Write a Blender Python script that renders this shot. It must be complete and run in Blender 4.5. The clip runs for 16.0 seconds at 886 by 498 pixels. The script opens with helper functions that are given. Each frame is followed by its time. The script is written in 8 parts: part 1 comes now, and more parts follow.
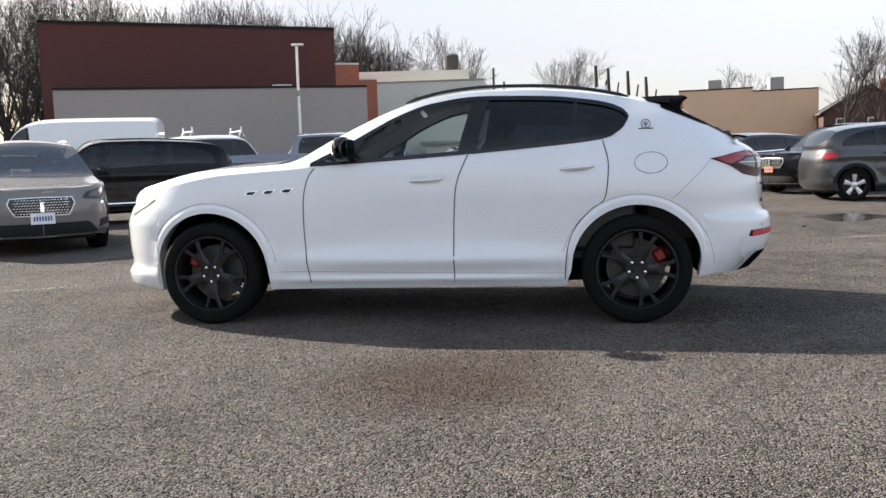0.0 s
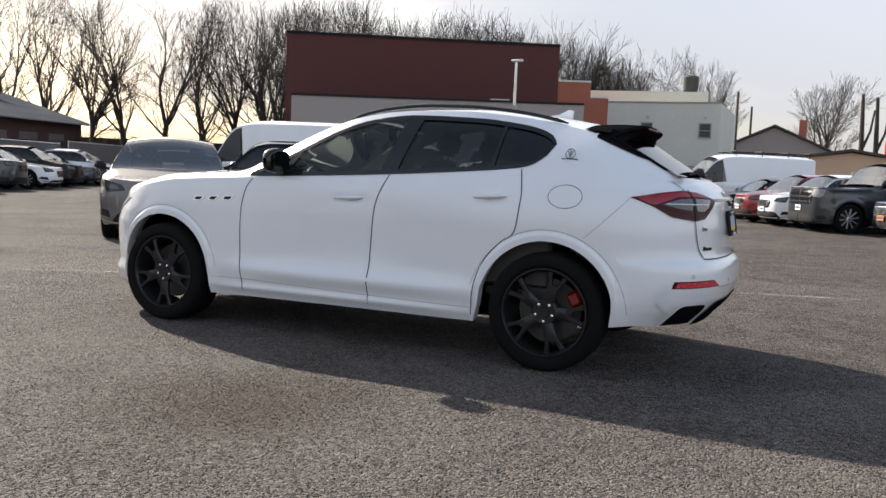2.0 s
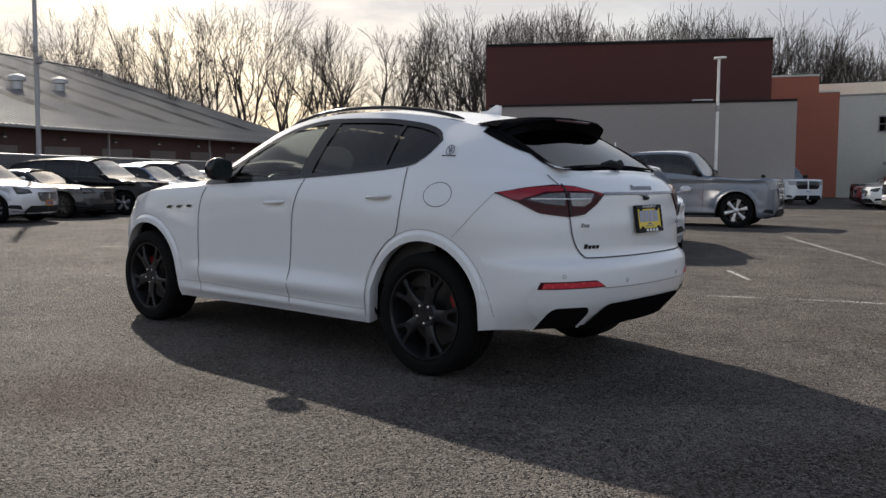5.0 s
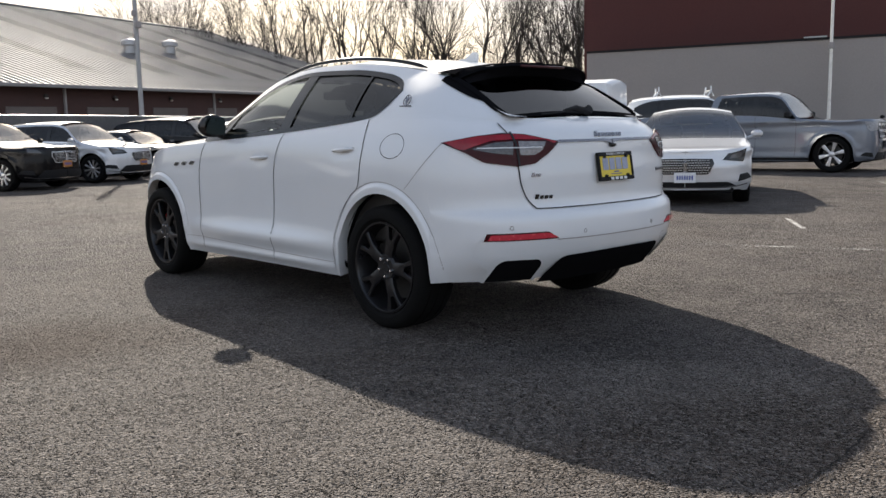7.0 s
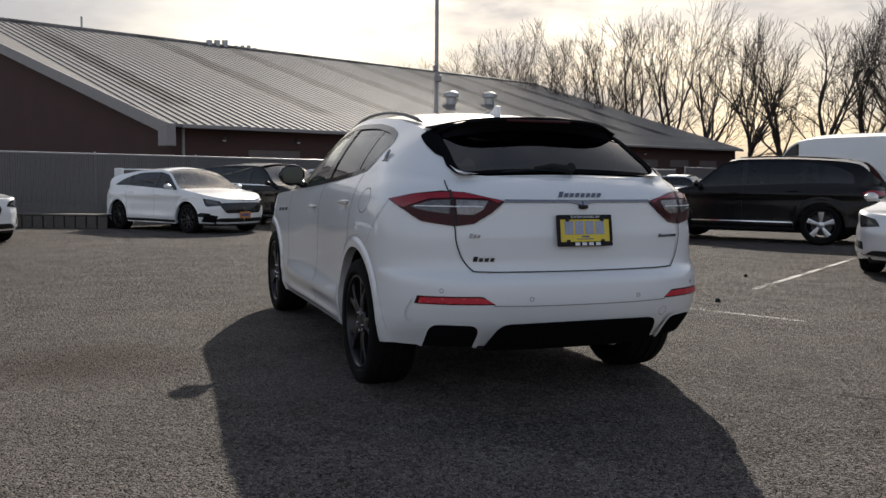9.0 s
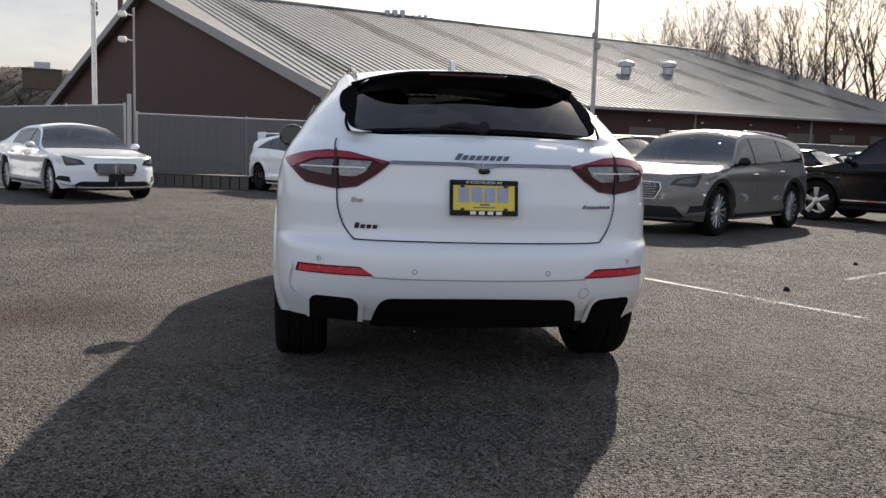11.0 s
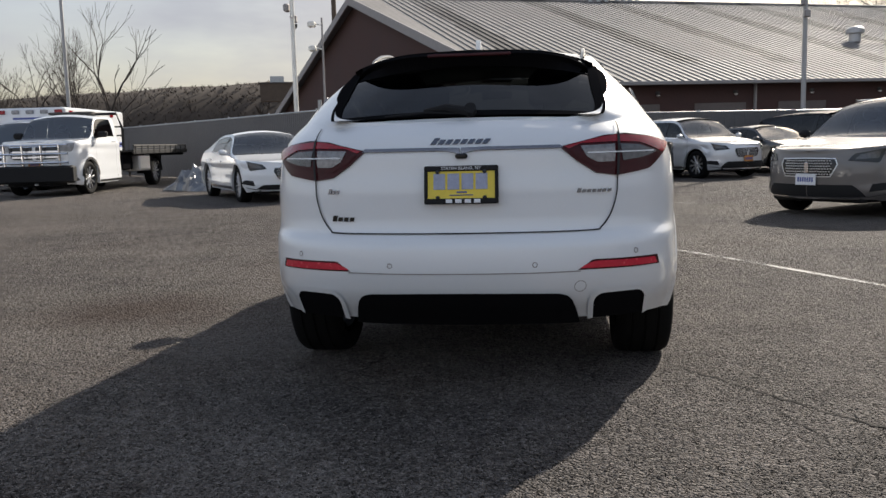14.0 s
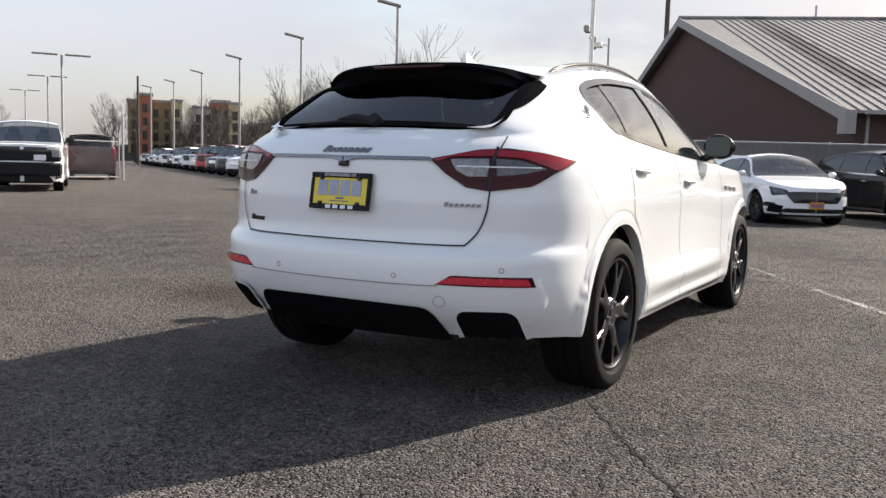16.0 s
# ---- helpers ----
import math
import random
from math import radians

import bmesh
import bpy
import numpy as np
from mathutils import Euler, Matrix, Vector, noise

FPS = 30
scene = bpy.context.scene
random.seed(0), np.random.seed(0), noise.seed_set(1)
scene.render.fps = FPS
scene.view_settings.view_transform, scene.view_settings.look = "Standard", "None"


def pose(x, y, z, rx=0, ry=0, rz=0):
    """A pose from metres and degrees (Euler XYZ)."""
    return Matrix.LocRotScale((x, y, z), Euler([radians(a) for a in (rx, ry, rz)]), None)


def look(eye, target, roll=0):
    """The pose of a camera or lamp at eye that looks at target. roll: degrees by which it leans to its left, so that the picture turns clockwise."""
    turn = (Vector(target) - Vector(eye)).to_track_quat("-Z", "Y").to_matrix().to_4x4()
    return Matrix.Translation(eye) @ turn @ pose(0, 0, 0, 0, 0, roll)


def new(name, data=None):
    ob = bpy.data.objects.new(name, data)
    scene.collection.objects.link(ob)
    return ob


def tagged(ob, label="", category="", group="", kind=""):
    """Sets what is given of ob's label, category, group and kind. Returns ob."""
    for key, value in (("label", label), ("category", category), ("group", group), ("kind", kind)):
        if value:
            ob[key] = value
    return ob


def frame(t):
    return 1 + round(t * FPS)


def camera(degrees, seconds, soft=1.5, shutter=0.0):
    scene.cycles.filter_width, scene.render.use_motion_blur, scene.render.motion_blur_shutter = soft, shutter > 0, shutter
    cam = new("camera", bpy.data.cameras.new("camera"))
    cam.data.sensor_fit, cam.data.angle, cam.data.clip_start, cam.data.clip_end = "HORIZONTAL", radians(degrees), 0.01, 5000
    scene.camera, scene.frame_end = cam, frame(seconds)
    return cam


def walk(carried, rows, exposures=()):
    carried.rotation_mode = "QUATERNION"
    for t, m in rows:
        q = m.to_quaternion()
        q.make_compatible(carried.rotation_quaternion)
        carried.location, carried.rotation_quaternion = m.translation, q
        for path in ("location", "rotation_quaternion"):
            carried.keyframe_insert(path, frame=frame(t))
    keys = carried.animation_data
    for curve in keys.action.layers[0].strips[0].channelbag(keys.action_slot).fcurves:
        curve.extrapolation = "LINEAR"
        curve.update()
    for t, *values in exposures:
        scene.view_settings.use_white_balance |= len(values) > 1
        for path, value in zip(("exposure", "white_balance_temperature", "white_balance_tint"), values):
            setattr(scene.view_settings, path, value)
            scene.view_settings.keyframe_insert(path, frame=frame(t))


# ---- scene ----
cam = camera(54.3, 16.0)

PATH = [
    (0, (1.072, -6.809, 1.147), (0.777, -4.842, 0.938), -1.7),
    (0.5, (1.664, -6.721, 1.165), (1.205, -4.783, 0.974), -1.4),
    (1, (2.164, -6.519, 1.166), (1.589, -4.612, 0.984), 0.1),
    (1.5, (2.732, -6.295, 1.182), (2.024, -4.433, 1.005), 1.9),
    (2, (3.11, -5.95, 1.19), (2.278, -4.14, 1.015), 2.3),
    (2.5, (3.554, -5.636, 1.205), (2.586, -3.892, 1.057), 1.2),
    (3, (3.808, -5.272, 1.177), (2.748, -3.582, 1.037), 1.9),
    (3.2, (3.923, -5.161, 1.196), (2.835, -3.489, 1.057), 2.5),
    (5.3, (4.94, -4.723, 1.165), (3.636, -3.216, 0.99), -0.0),
    (5.5, (4.959, -4.733, 1.162), (3.658, -3.227, 0.968), -0.1),
    (6, (5.03, -4.68, 1.182), (3.709, -3.196, 0.949), -0.2),
    (6.5, (5.3, -4.426, 1.174), (3.901, -3.025, 0.893), -0.7),
    (7, (5.483, -4.051, 1.162), (4.008, -2.728, 0.89), -1.2),
    (7.5, (5.731, -3.609, 1.178), (4.142, -2.41, 0.984), -1.7),
    (8, (6.011, -3.158, 1.172), (4.321, -2.101, 1.006), -1.3),
    (8.5, (6.152, -2.701, 1.186), (4.363, -1.821, 1.032), -0.8),
    (9, (6.386, -2.214, 1.188), (4.514, -1.529, 1.032), 0.4),
    (9.5, (6.399, -1.777, 1.152), (4.495, -1.189, 0.992), 1.6),
    (9.7, (6.385, -1.61, 1.162), (4.467, -1.068, 0.998), 1.5),
    (11.8, (6.344, -0.307, 1.135), (4.366, -0.153, 0.877), 0.8),
    (12, (6.355, -0.225, 1.122), (4.376, -0.094, 0.865), 0.2),
    (12.5, (6.261, -0.101, 1.133), (4.273, -0.034, 0.918), -1.4),
    (13, (6.287, -0.094, 1.132), (4.294, -0.052, 0.967), -1.4),
    (13.5, (6.237, -0.012, 1.131), (4.245, -0.059, 0.956), -2.0),
    (14, (6.104, 0.374, 1.123), (4.135, 0.128, 0.877), -1.5),
    (14.5, (5.808, 0.754, 1.094), (3.873, 0.336, 0.815), 0.3),
    (15, (5.597, 1.261, 1.099), (3.738, 0.57, 0.842), 0.5),
    (15.5, (5.545, 1.764, 1.07), (3.754, 0.905, 0.838), 0.9),
    (16, (5.523, 2.259, 1.074), (3.79, 1.28, 0.876), 1.5),
]
walk(cam, [(t, look(eye, target, roll)) for t, eye, target, roll in PATH], exposures=[(0, 1.70), (0.5, 1.68), (1, 1.53), (2, 1.45), (3, 1.08), (5.5, 0.91), (6, 1.06), (7, 1.29), (7.5, 1.18), (8, 0.83), (8.5, 0.88), (9, 0.68), (9.5, 0.73), (12, 1.43), (13, 1.33), (13.5, 0.95), (14, 0.98), (14.5, 1.61), (15, 1.57), (16, 1.38)])

# ---- world, sun, exposure ----
SUN_FROM = Vector((-1.77, 0.87, 1.15)).normalized()
world = bpy.data.worlds.new("sky")
scene.world = world
world.use_nodes = True
wn, wl = world.node_tree.nodes, world.node_tree.links
wn.clear()
w_out = wn.new("ShaderNodeOutputWorld")
w_bg = wn.new("ShaderNodeBackground")
w_sky = wn.new("ShaderNodeTexSky")
w_sky.sky_type = 'NISHITA'
w_sky.sun_disc = False
w_sky.sun_elevation = math.asin(SUN_FROM.z)
w_sky.sun_rotation = math.atan2(SUN_FROM.x, SUN_FROM.y)
w_sky.air_density, w_sky.dust_density = 1.2, 3.0
w_tc = wn.new("ShaderNodeTexCoord")
w_map = wn.new("ShaderNodeMapping")
w_map.inputs["Scale"].default_value = (1.0, 1.0, 3.2)
w_noise = wn.new("ShaderNodeTexNoise")
w_noise.inputs["Scale"].default_value = 1.7
w_noise.inputs["Detail"].default_value = 6
w_noise.inputs["Roughness"].default_value = 0.55
w_ramp = wn.new("ShaderNodeValToRGB")
w_ramp.color_ramp.elements[0].position, w_ramp.color_ramp.elements[0].color = 0.36, (0.35, 0.35, 0.35, 1)
w_ramp.color_ramp.elements[1].position, w_ramp.color_ramp.elements[1].color = 0.58, (0.97, 0.97, 0.97, 1)
w_cloud = wn.new("ShaderNodeMix")
w_cloud.data_type = 'RGBA'
# bright haze low down, thinner cloud overhead
w_sep = wn.new("ShaderNodeSeparateXYZ")
w_grad = wn.new("ShaderNodeValToRGB")
w_grad.color_ramp.elements[0].position, w_grad.color_ramp.elements[0].color = 0.0, (0.318, 0.306, 0.306, 1)
w_grad.color_ramp.elements[1].position, w_grad.color_ramp.elements[1].color = 0.85, (0.125, 0.155, 0.22, 1)
w_mid = w_grad.color_ramp.elements.new(0.33)
w_mid.color = (0.375, 0.415, 0.49, 1)
w_gain = wn.new("ShaderNodeVectorMath")
w_gain.operation = 'SCALE'
w_gain.inputs["Scale"].default_value = 10.0
wl.new(w_tc.outputs["Generated"], w_sep.inputs[0])
wl.new(w_sep.outputs["Z"], w_grad.inputs["Fac"])
wl.new(w_grad.outputs["Color"], w_gain.inputs[0])
# the unseen sky away from the sun is raised as added fill light
w_dot = wn.new("ShaderNodeVectorMath")
w_dot.operation = 'DOT_PRODUCT'
w_dot.inputs[1].default_value = SUN_FROM
w_far = wn.new("ShaderNodeMapRange")
for k_, v_ in (("From Min", -1.0), ("From Max", 0.95), ("To Min", 1.50), ("To Max", 0.80)):
    w_far.inputs[k_].default_value = v_
w_gain2 = wn.new("ShaderNodeVectorMath")
w_gain2.operation = 'SCALE'
wl.new(w_tc.outputs["Generated"], w_dot.inputs[0])
wl.new(w_dot.outputs["Value"], w_far.inputs["Value"])
wl.new(w_gain.outputs[0], w_gain2.inputs[0])
wl.new(w_far.outputs["Result"], w_gain2.inputs["Scale"])
# close round the sun it is brighter and warmer
w_warm = wn.new("ShaderNodeMix")
w_warm.data_type, w_warm.blend_type = 'RGBA', 'MULTIPLY'
w_near = wn.new("ShaderNodeMapRange")
w_near.interpolation_type = 'SMOOTHSTEP'
w_near.inputs["From Min"].default_value, w_near.inputs["From Max"].default_value = 0.62, 0.95
wl.new(w_dot.outputs["Value"], w_near.inputs["Value"])
wl.new(w_near.outputs["Result"], w_warm.inputs["Factor"])
wl.new(w_gain2.outputs[0], w_warm.inputs["A"])
w_warm.inputs["B"].default_value = (1.75, 1.58, 1.38, 1)
wl.new(w_warm.outputs["Result"], w_cloud.inputs["B"])
w_bg.inputs["Strength"].default_value = 0.083
wl.new(w_tc.outputs["Generated"], w_map.inputs["Vector"])
wl.new(w_map.outputs["Vector"], w_noise.inputs["Vector"])
wl.new(w_noise.outputs["Fac"], w_ramp.inputs["Fac"])
wl.new(w_ramp.outputs["Color"], w_cloud.inputs["Factor"])
wl.new(w_sky.outputs["Color"], w_cloud.inputs["A"])
wl.new(w_cloud.outputs["Result"], w_bg.inputs["Color"])
wl.new(w_bg.outputs["Background"], w_out.inputs["Surface"])

sun_data = bpy.data.lights.new("sun", 'SUN')
sun_data.energy, sun_data.angle, sun_data.color = 4.3, radians(0.6), (1.0, 0.915, 0.80)
sun = new("sun", sun_data)
sun.matrix_world = look(SUN_FROM * 50, (0, 0, 0))


# ---- materials ----
def mat(name, col, rough=0.6, metal=0.0, var=0.18, scale=3.0, fine=60.0, bump=0.0, coat=0.0, spec=0.5, tint=None, rnd=0.0, rvar=0.1):
    """A surface with colour variation at two scales, uneven gloss and fine relief."""
    m = bpy.data.materials.new(name)
    m.use_nodes = True
    n, l = m.node_tree.nodes, m.node_tree.links
    p = n["Principled BSDF"]
    tc = n.new("ShaderNodeTexCoord")
    n1, n2 = n.new("ShaderNodeTexNoise"), n.new("ShaderNodeTexNoise")
    n1.inputs["Scale"].default_value, n1.inputs["Detail"].default_value = scale, 5
    n2.inputs["Scale"].default_value, n2.inputs["Detail"].default_value = fine, 3
    for k in (n1, n2):
        l.new(tc.outputs["Object"], k.inputs["Vector"])
    add = n.new("ShaderNodeMath")
    add.operation = 'ADD'
    l.new(n1.outputs["Fac"], add.inputs[0])
    l.new(n2.outputs["Fac"], add.inputs[1])
    rmp = n.new("ShaderNodeMapRange")
    rmp.inputs["From Min"].default_value, rmp.inputs["From Max"].default_value = 0.6, 1.4
    l.new(add.outputs[0], rmp.inputs["Value"])
    mix = n.new("ShaderNodeMix")
    mix.data_type = 'RGBA'
    lo = tint if tint else [c * (1 - var) for c in col]
    hi = [min(1, c * (1 + var)) for c in col]
    mix.inputs["A"].default_value, mix.inputs["B"].default_value = (*lo, 1), (*hi, 1)
    l.new(rmp.outputs["Result"], mix.inputs["Factor"])
    last = mix.outputs["Result"]
    if rnd:
        oi = n.new("ShaderNodeObjectInfo")
        hsv = n.new("ShaderNodeHueSaturation")
        vr = n.new("ShaderNodeMapRange")
        vr.inputs["To Min"].default_value, vr.inputs["To Max"].default_value = 1 - rnd, 1 + rnd
        l.new(oi.outputs["Random"], vr.inputs["Value"])
        l.new(vr.outputs["Result"], hsv.inputs["Value"])
        l.new(last, hsv.inputs["Color"])
        last = hsv.outputs["Color"]
    l.new(last, p.inputs["Base Color"])
    rr = n.new("ShaderNodeMapRange")
    rr.inputs["To Min"].default_value, rr.inputs["To Max"].default_value = max(0.02, rough - rvar), min(1, rough + rvar)
    l.new(n1.outputs["Fac"], rr.inputs["Value"])
    l.new(rr.outputs["Result"], p.inputs["Roughness"])
    p.inputs["Metallic"].default_value = metal
    p.inputs["Specular IOR Level"].default_value = spec
    if coat:
        p.inputs["Coat Weight"].default_value, p.inputs["Coat Roughness"].default_value = coat, 0.04
    if bump:
        b = n.new("ShaderNodeBump")
        b.inputs["Strength"].default_value, b.inputs["Distance"].default_value = bump, 0.01
        l.new(n2.outputs["Fac"], b.inputs["Height"])
        l.new(b.outputs["Normal"], p.inputs["Normal"])
    return m


def paint(name, col, metal=0.0, rough=0.35):
    return mat(name, col, rough, metal, var=0.04, scale=1.5, fine=300, coat=1.0, rvar=0.05)


def glass(name, tintc, gloss=1.0, ior=1.5):
    m = bpy.data.materials.new(name)
    m.use_nodes = True
    n, l = m.node_tree.nodes, m.node_tree.links
    n.remove(n["Principled BSDF"])
    tr, gl, mx, fr = (n.new(k) for k in ("ShaderNodeBsdfTransparent", "ShaderNodeBsdfGlossy", "ShaderNodeMixShader", "ShaderNodeFresnel"))
    tr.inputs["Color"].default_value = (*tintc, 1)
    gl.inputs["Color"].default_value = (gloss, gloss, gloss, 1)
    gl.inputs["Roughness"].default_value = 0.02
    fr.inputs["IOR"].default_value = ior
    tc, no, mr = n.new("ShaderNodeTexCoord"), n.new("ShaderNodeTexNoise"), n.new("ShaderNodeMapRange")
    no.inputs["Scale"].default_value = 5
    mr.inputs["To Min"].default_value, mr.inputs["To Max"].default_value = 0.01, 0.05
    l.new(tc.outputs["Object"], no.inputs["Vector"])
    l.new(no.outputs["Fac"], mr.inputs["Value"])
    l.new(mr.outputs["Result"], gl.inputs["Roughness"])
    l.new(fr.outputs[0], mx.inputs[0])
    l.new(tr.outputs[0], mx.inputs[1])
    l.new(gl.outputs[0], mx.inputs[2])
    l.new(mx.outputs[0], n["Material Output"].inputs["Surface"])
    return m


def asphalt_mat():
    m = bpy.data.materials.new("worn_asphalt")
    m.use_nodes = True
    n, l = m.node_tree.nodes, m.node_tree.links
    p = n["Principled BSDF"]
    tc = n.new("ShaderNodeTexCoord")

    def tex(kind, scale, **kw):
        t = n.new(kind)
        t.inputs["Scale"].default_value = scale
        for k, v in kw.items():
            t.inputs[k].default_value = v
        l.new(tc.outputs["Object"], t.inputs["Vector"])
        return t

    def mixc(a, b, fac):
        k = n.new("ShaderNodeMix")
        k.data_type = 'RGBA'
        for sock, v in (("A", a), ("B", b)):
            if isinstance(v, tuple):
                k.inputs[sock].default_value = (*v, 1)
            else:
                l.new(v, k.inputs[sock])
        l.new(fac, k.inputs["Factor"])
        return k.outputs["Result"]

    def ramp(src, a, b, lo=0.0, hi=1.0):
        k = n.new("ShaderNodeMapRange")
        k.interpolation_type = 'SMOOTHSTEP'
        for s, v in (("From Min", a), ("From Max", b), ("To Min", lo), ("To Max", hi)):
            k.inputs[s].default_value = v
        l.new(src, k.inputs["Value"])
        return k.outputs["Result"]

    stones = tex("ShaderNodeTexVoronoi", 95)
    chips = tex("ShaderNodeTexVoronoi", 52)
    fine = tex("ShaderNodeTexNoise", 220, Detail=3)
    mid = tex("ShaderNodeTexNoise", 2.3, Detail=6, Roughness=0.65)
    big = tex("ShaderNodeTexNoise", 0.22, Detail=5, Roughness=0.6)
    sand = tex("ShaderNodeTexNoise", 0.11, Detail=4)
    base = mixc((0.083, 0.071, 0.066), (0.186, 0.160, 0.145), ramp(mid.outputs["Fac"], 0.3, 0.7))
    base = mixc(base, (0.249, 0.215, 0.188), ramp(big.outputs["Fac"], 0.44, 0.64, 0, 0.85))
    base = mixc(base, (0.175, 0.155, 0.133), ramp(sand.outputs["Fac"], 0.52, 0.70, 0, 0.5))
    blot = tex("ShaderNodeTexNoise", 0.55, Detail=6, Roughness=0.7)
    base = mixc(base, (0.045, 0.039, 0.036), ramp(blot.outputs["Fac"], 0.53, 0.66, 0, 0.6))
    # browner worn-in patches and pale scuffed ones
    earth = tex("ShaderNodeTexNoise", 0.34, Detail=7, Roughness=0.72)
    base = mixc(base, (0.098, 0.072, 0.055), ramp(earth.outputs["Fac"], 0.50, 0.66, 0, 0.7))
    scuff = tex("ShaderNodeTexNoise", 0.9, Detail=8, Roughness=0.75)
    base = mixc(base, (0.257, 0.232, 0.206), ramp(scuff.outputs["Fac"], 0.56, 0.70, 0, 0.55))
    # paler, dusty surface out along the drive
    dv = n.new("ShaderNodeVectorMath")
    dv.operation = 'DISTANCE'
    dv.inputs[1].default_value = (-26.0, -26.0, 0.0)
    wob = n.new("ShaderNodeVectorMath")
    wob.operation = 'MULTIPLY_ADD'
    wob.inputs[1].default_value = (9.0, 9.0, 0.0)
    l.new(big.outputs["Color"], wob.inputs[0])
    l.new(tc.outputs["Object"], wob.inputs[2])
    l.new(wob.outputs[0], dv.inputs[0])
    base = mixc(base, (0.266, 0.234, 0.205), ramp(dv.outputs["Value"], 20.0, 42.0, 0.75, 0))
    sep = n.new("ShaderNodeSeparateColor")
    l.new(stones.outputs["Color"], sep.inputs[0])
    base = mixc(base, (0.404, 0.365, 0.332), ramp(sep.outputs[0], 0.5, 1.0, 0, 0.46))
    base = mixc(base, (0.020, 0.019, 0.019), ramp(stones.outputs["Distance"], 0.42, 0.75, 0, 0.50))
    sep2 = n.new("ShaderNodeSeparateColor")
    l.new(chips.outputs["Color"], sep2.inputs[0])
    base = mixc(base, (0.347, 0.308, 0.279), ramp(sep2.outputs[0], 0.62, 1.0, 0, 0.32))
    base = mixc(base, (0.025, 0.023, 0.023), ramp(sep2.outputs[1], 0.62, 1.0, 0, 0.36))
    # long wandering cracks
    warp = tex("ShaderNodeTexNoise", 0.9, Detail=4)
    vm = n.new("ShaderNodeVectorMath")
    vm.operation = 'MULTIPLY_ADD'
    l.new(warp.outputs["Color"], vm.inputs[0])
    vm.inputs[1].default_value = (1.6, 1.6, 1.6)
    l.new(tc.outputs["Object"], vm.inputs[2])
    crk = n.new("ShaderNodeTexVoronoi")
    crk.feature = 'DISTANCE_TO_EDGE'
    crk.inputs["Scale"].default_value = 0.085
    l.new(vm.outputs[0], crk.inputs["Vector"])
    cmask = ramp(crk.outputs["Distance"], 0.0003, 0.0012, 0.35, 0)
    base = mixc(base, (0.017, 0.016, 0.016), cmask)
    # oily reddish-brown stain where cars have stood
    st = n.new("ShaderNodeVectorMath")
    st.operation = 'DISTANCE'
    sw = n.new("ShaderNodeVectorMath")
    sw.operation = 'MULTIPLY_ADD'
    l.new(mid.outputs["Color"], sw.inputs[0])
    sw.inputs[1].default_value = (0.7, 0.7, 0)
    l.new(tc.outputs["Object"], sw.inputs[2])
    st.inputs[1].default_value = (0.75, -2.15, 0.0)
    l.new(sw.outputs[0], st.inputs[0])
    base = mixc(base, (0.071, 0.047, 0.036), ramp(st.outputs["Value"], 0.15, 1.0, 0.75, 0))
    l.new(base, p.inputs["Base Color"])
    p.inputs["Roughness"].default_value = 0.88
    p.inputs["Diffuse Roughness"].default_value = 0.45
    p.inputs["Specular IOR Level"].default_value = 0.16
    b1, b2 = n.new("ShaderNodeBump"), n.new("ShaderNodeBump")
    b1.inputs["Strength"].default_value, b1.inputs["Distance"].default_value = 1.0, 0.018
    inv = ramp(stones.outputs["Distance"], 0.0, 0.8, 1, 0)
    l.new(inv, b1.inputs["Height"])
    b3 = n.new("ShaderNodeBump")
    b3.inputs["Strength"].default_value, b3.inputs["Distance"].default_value = 1.0, 0.018
    l.new(ramp(chips.outputs["Distance"], 0.0, 0.8, 1, 0), b3.inputs["Height"])
    l.new(b3.outputs["Normal"], b1.inputs["Normal"])
    b2.inputs["Strength"].default_value, b2.inputs["Distance"].default_value = 0.4, 0.02
    l.new(mid.outputs["Fac"], b2.inputs["Height"])
    l.new(b1.outputs["Normal"], b2.inputs["Normal"])
    l.new(b2.outputs["Normal"], p.inputs["Normal"])
    return m


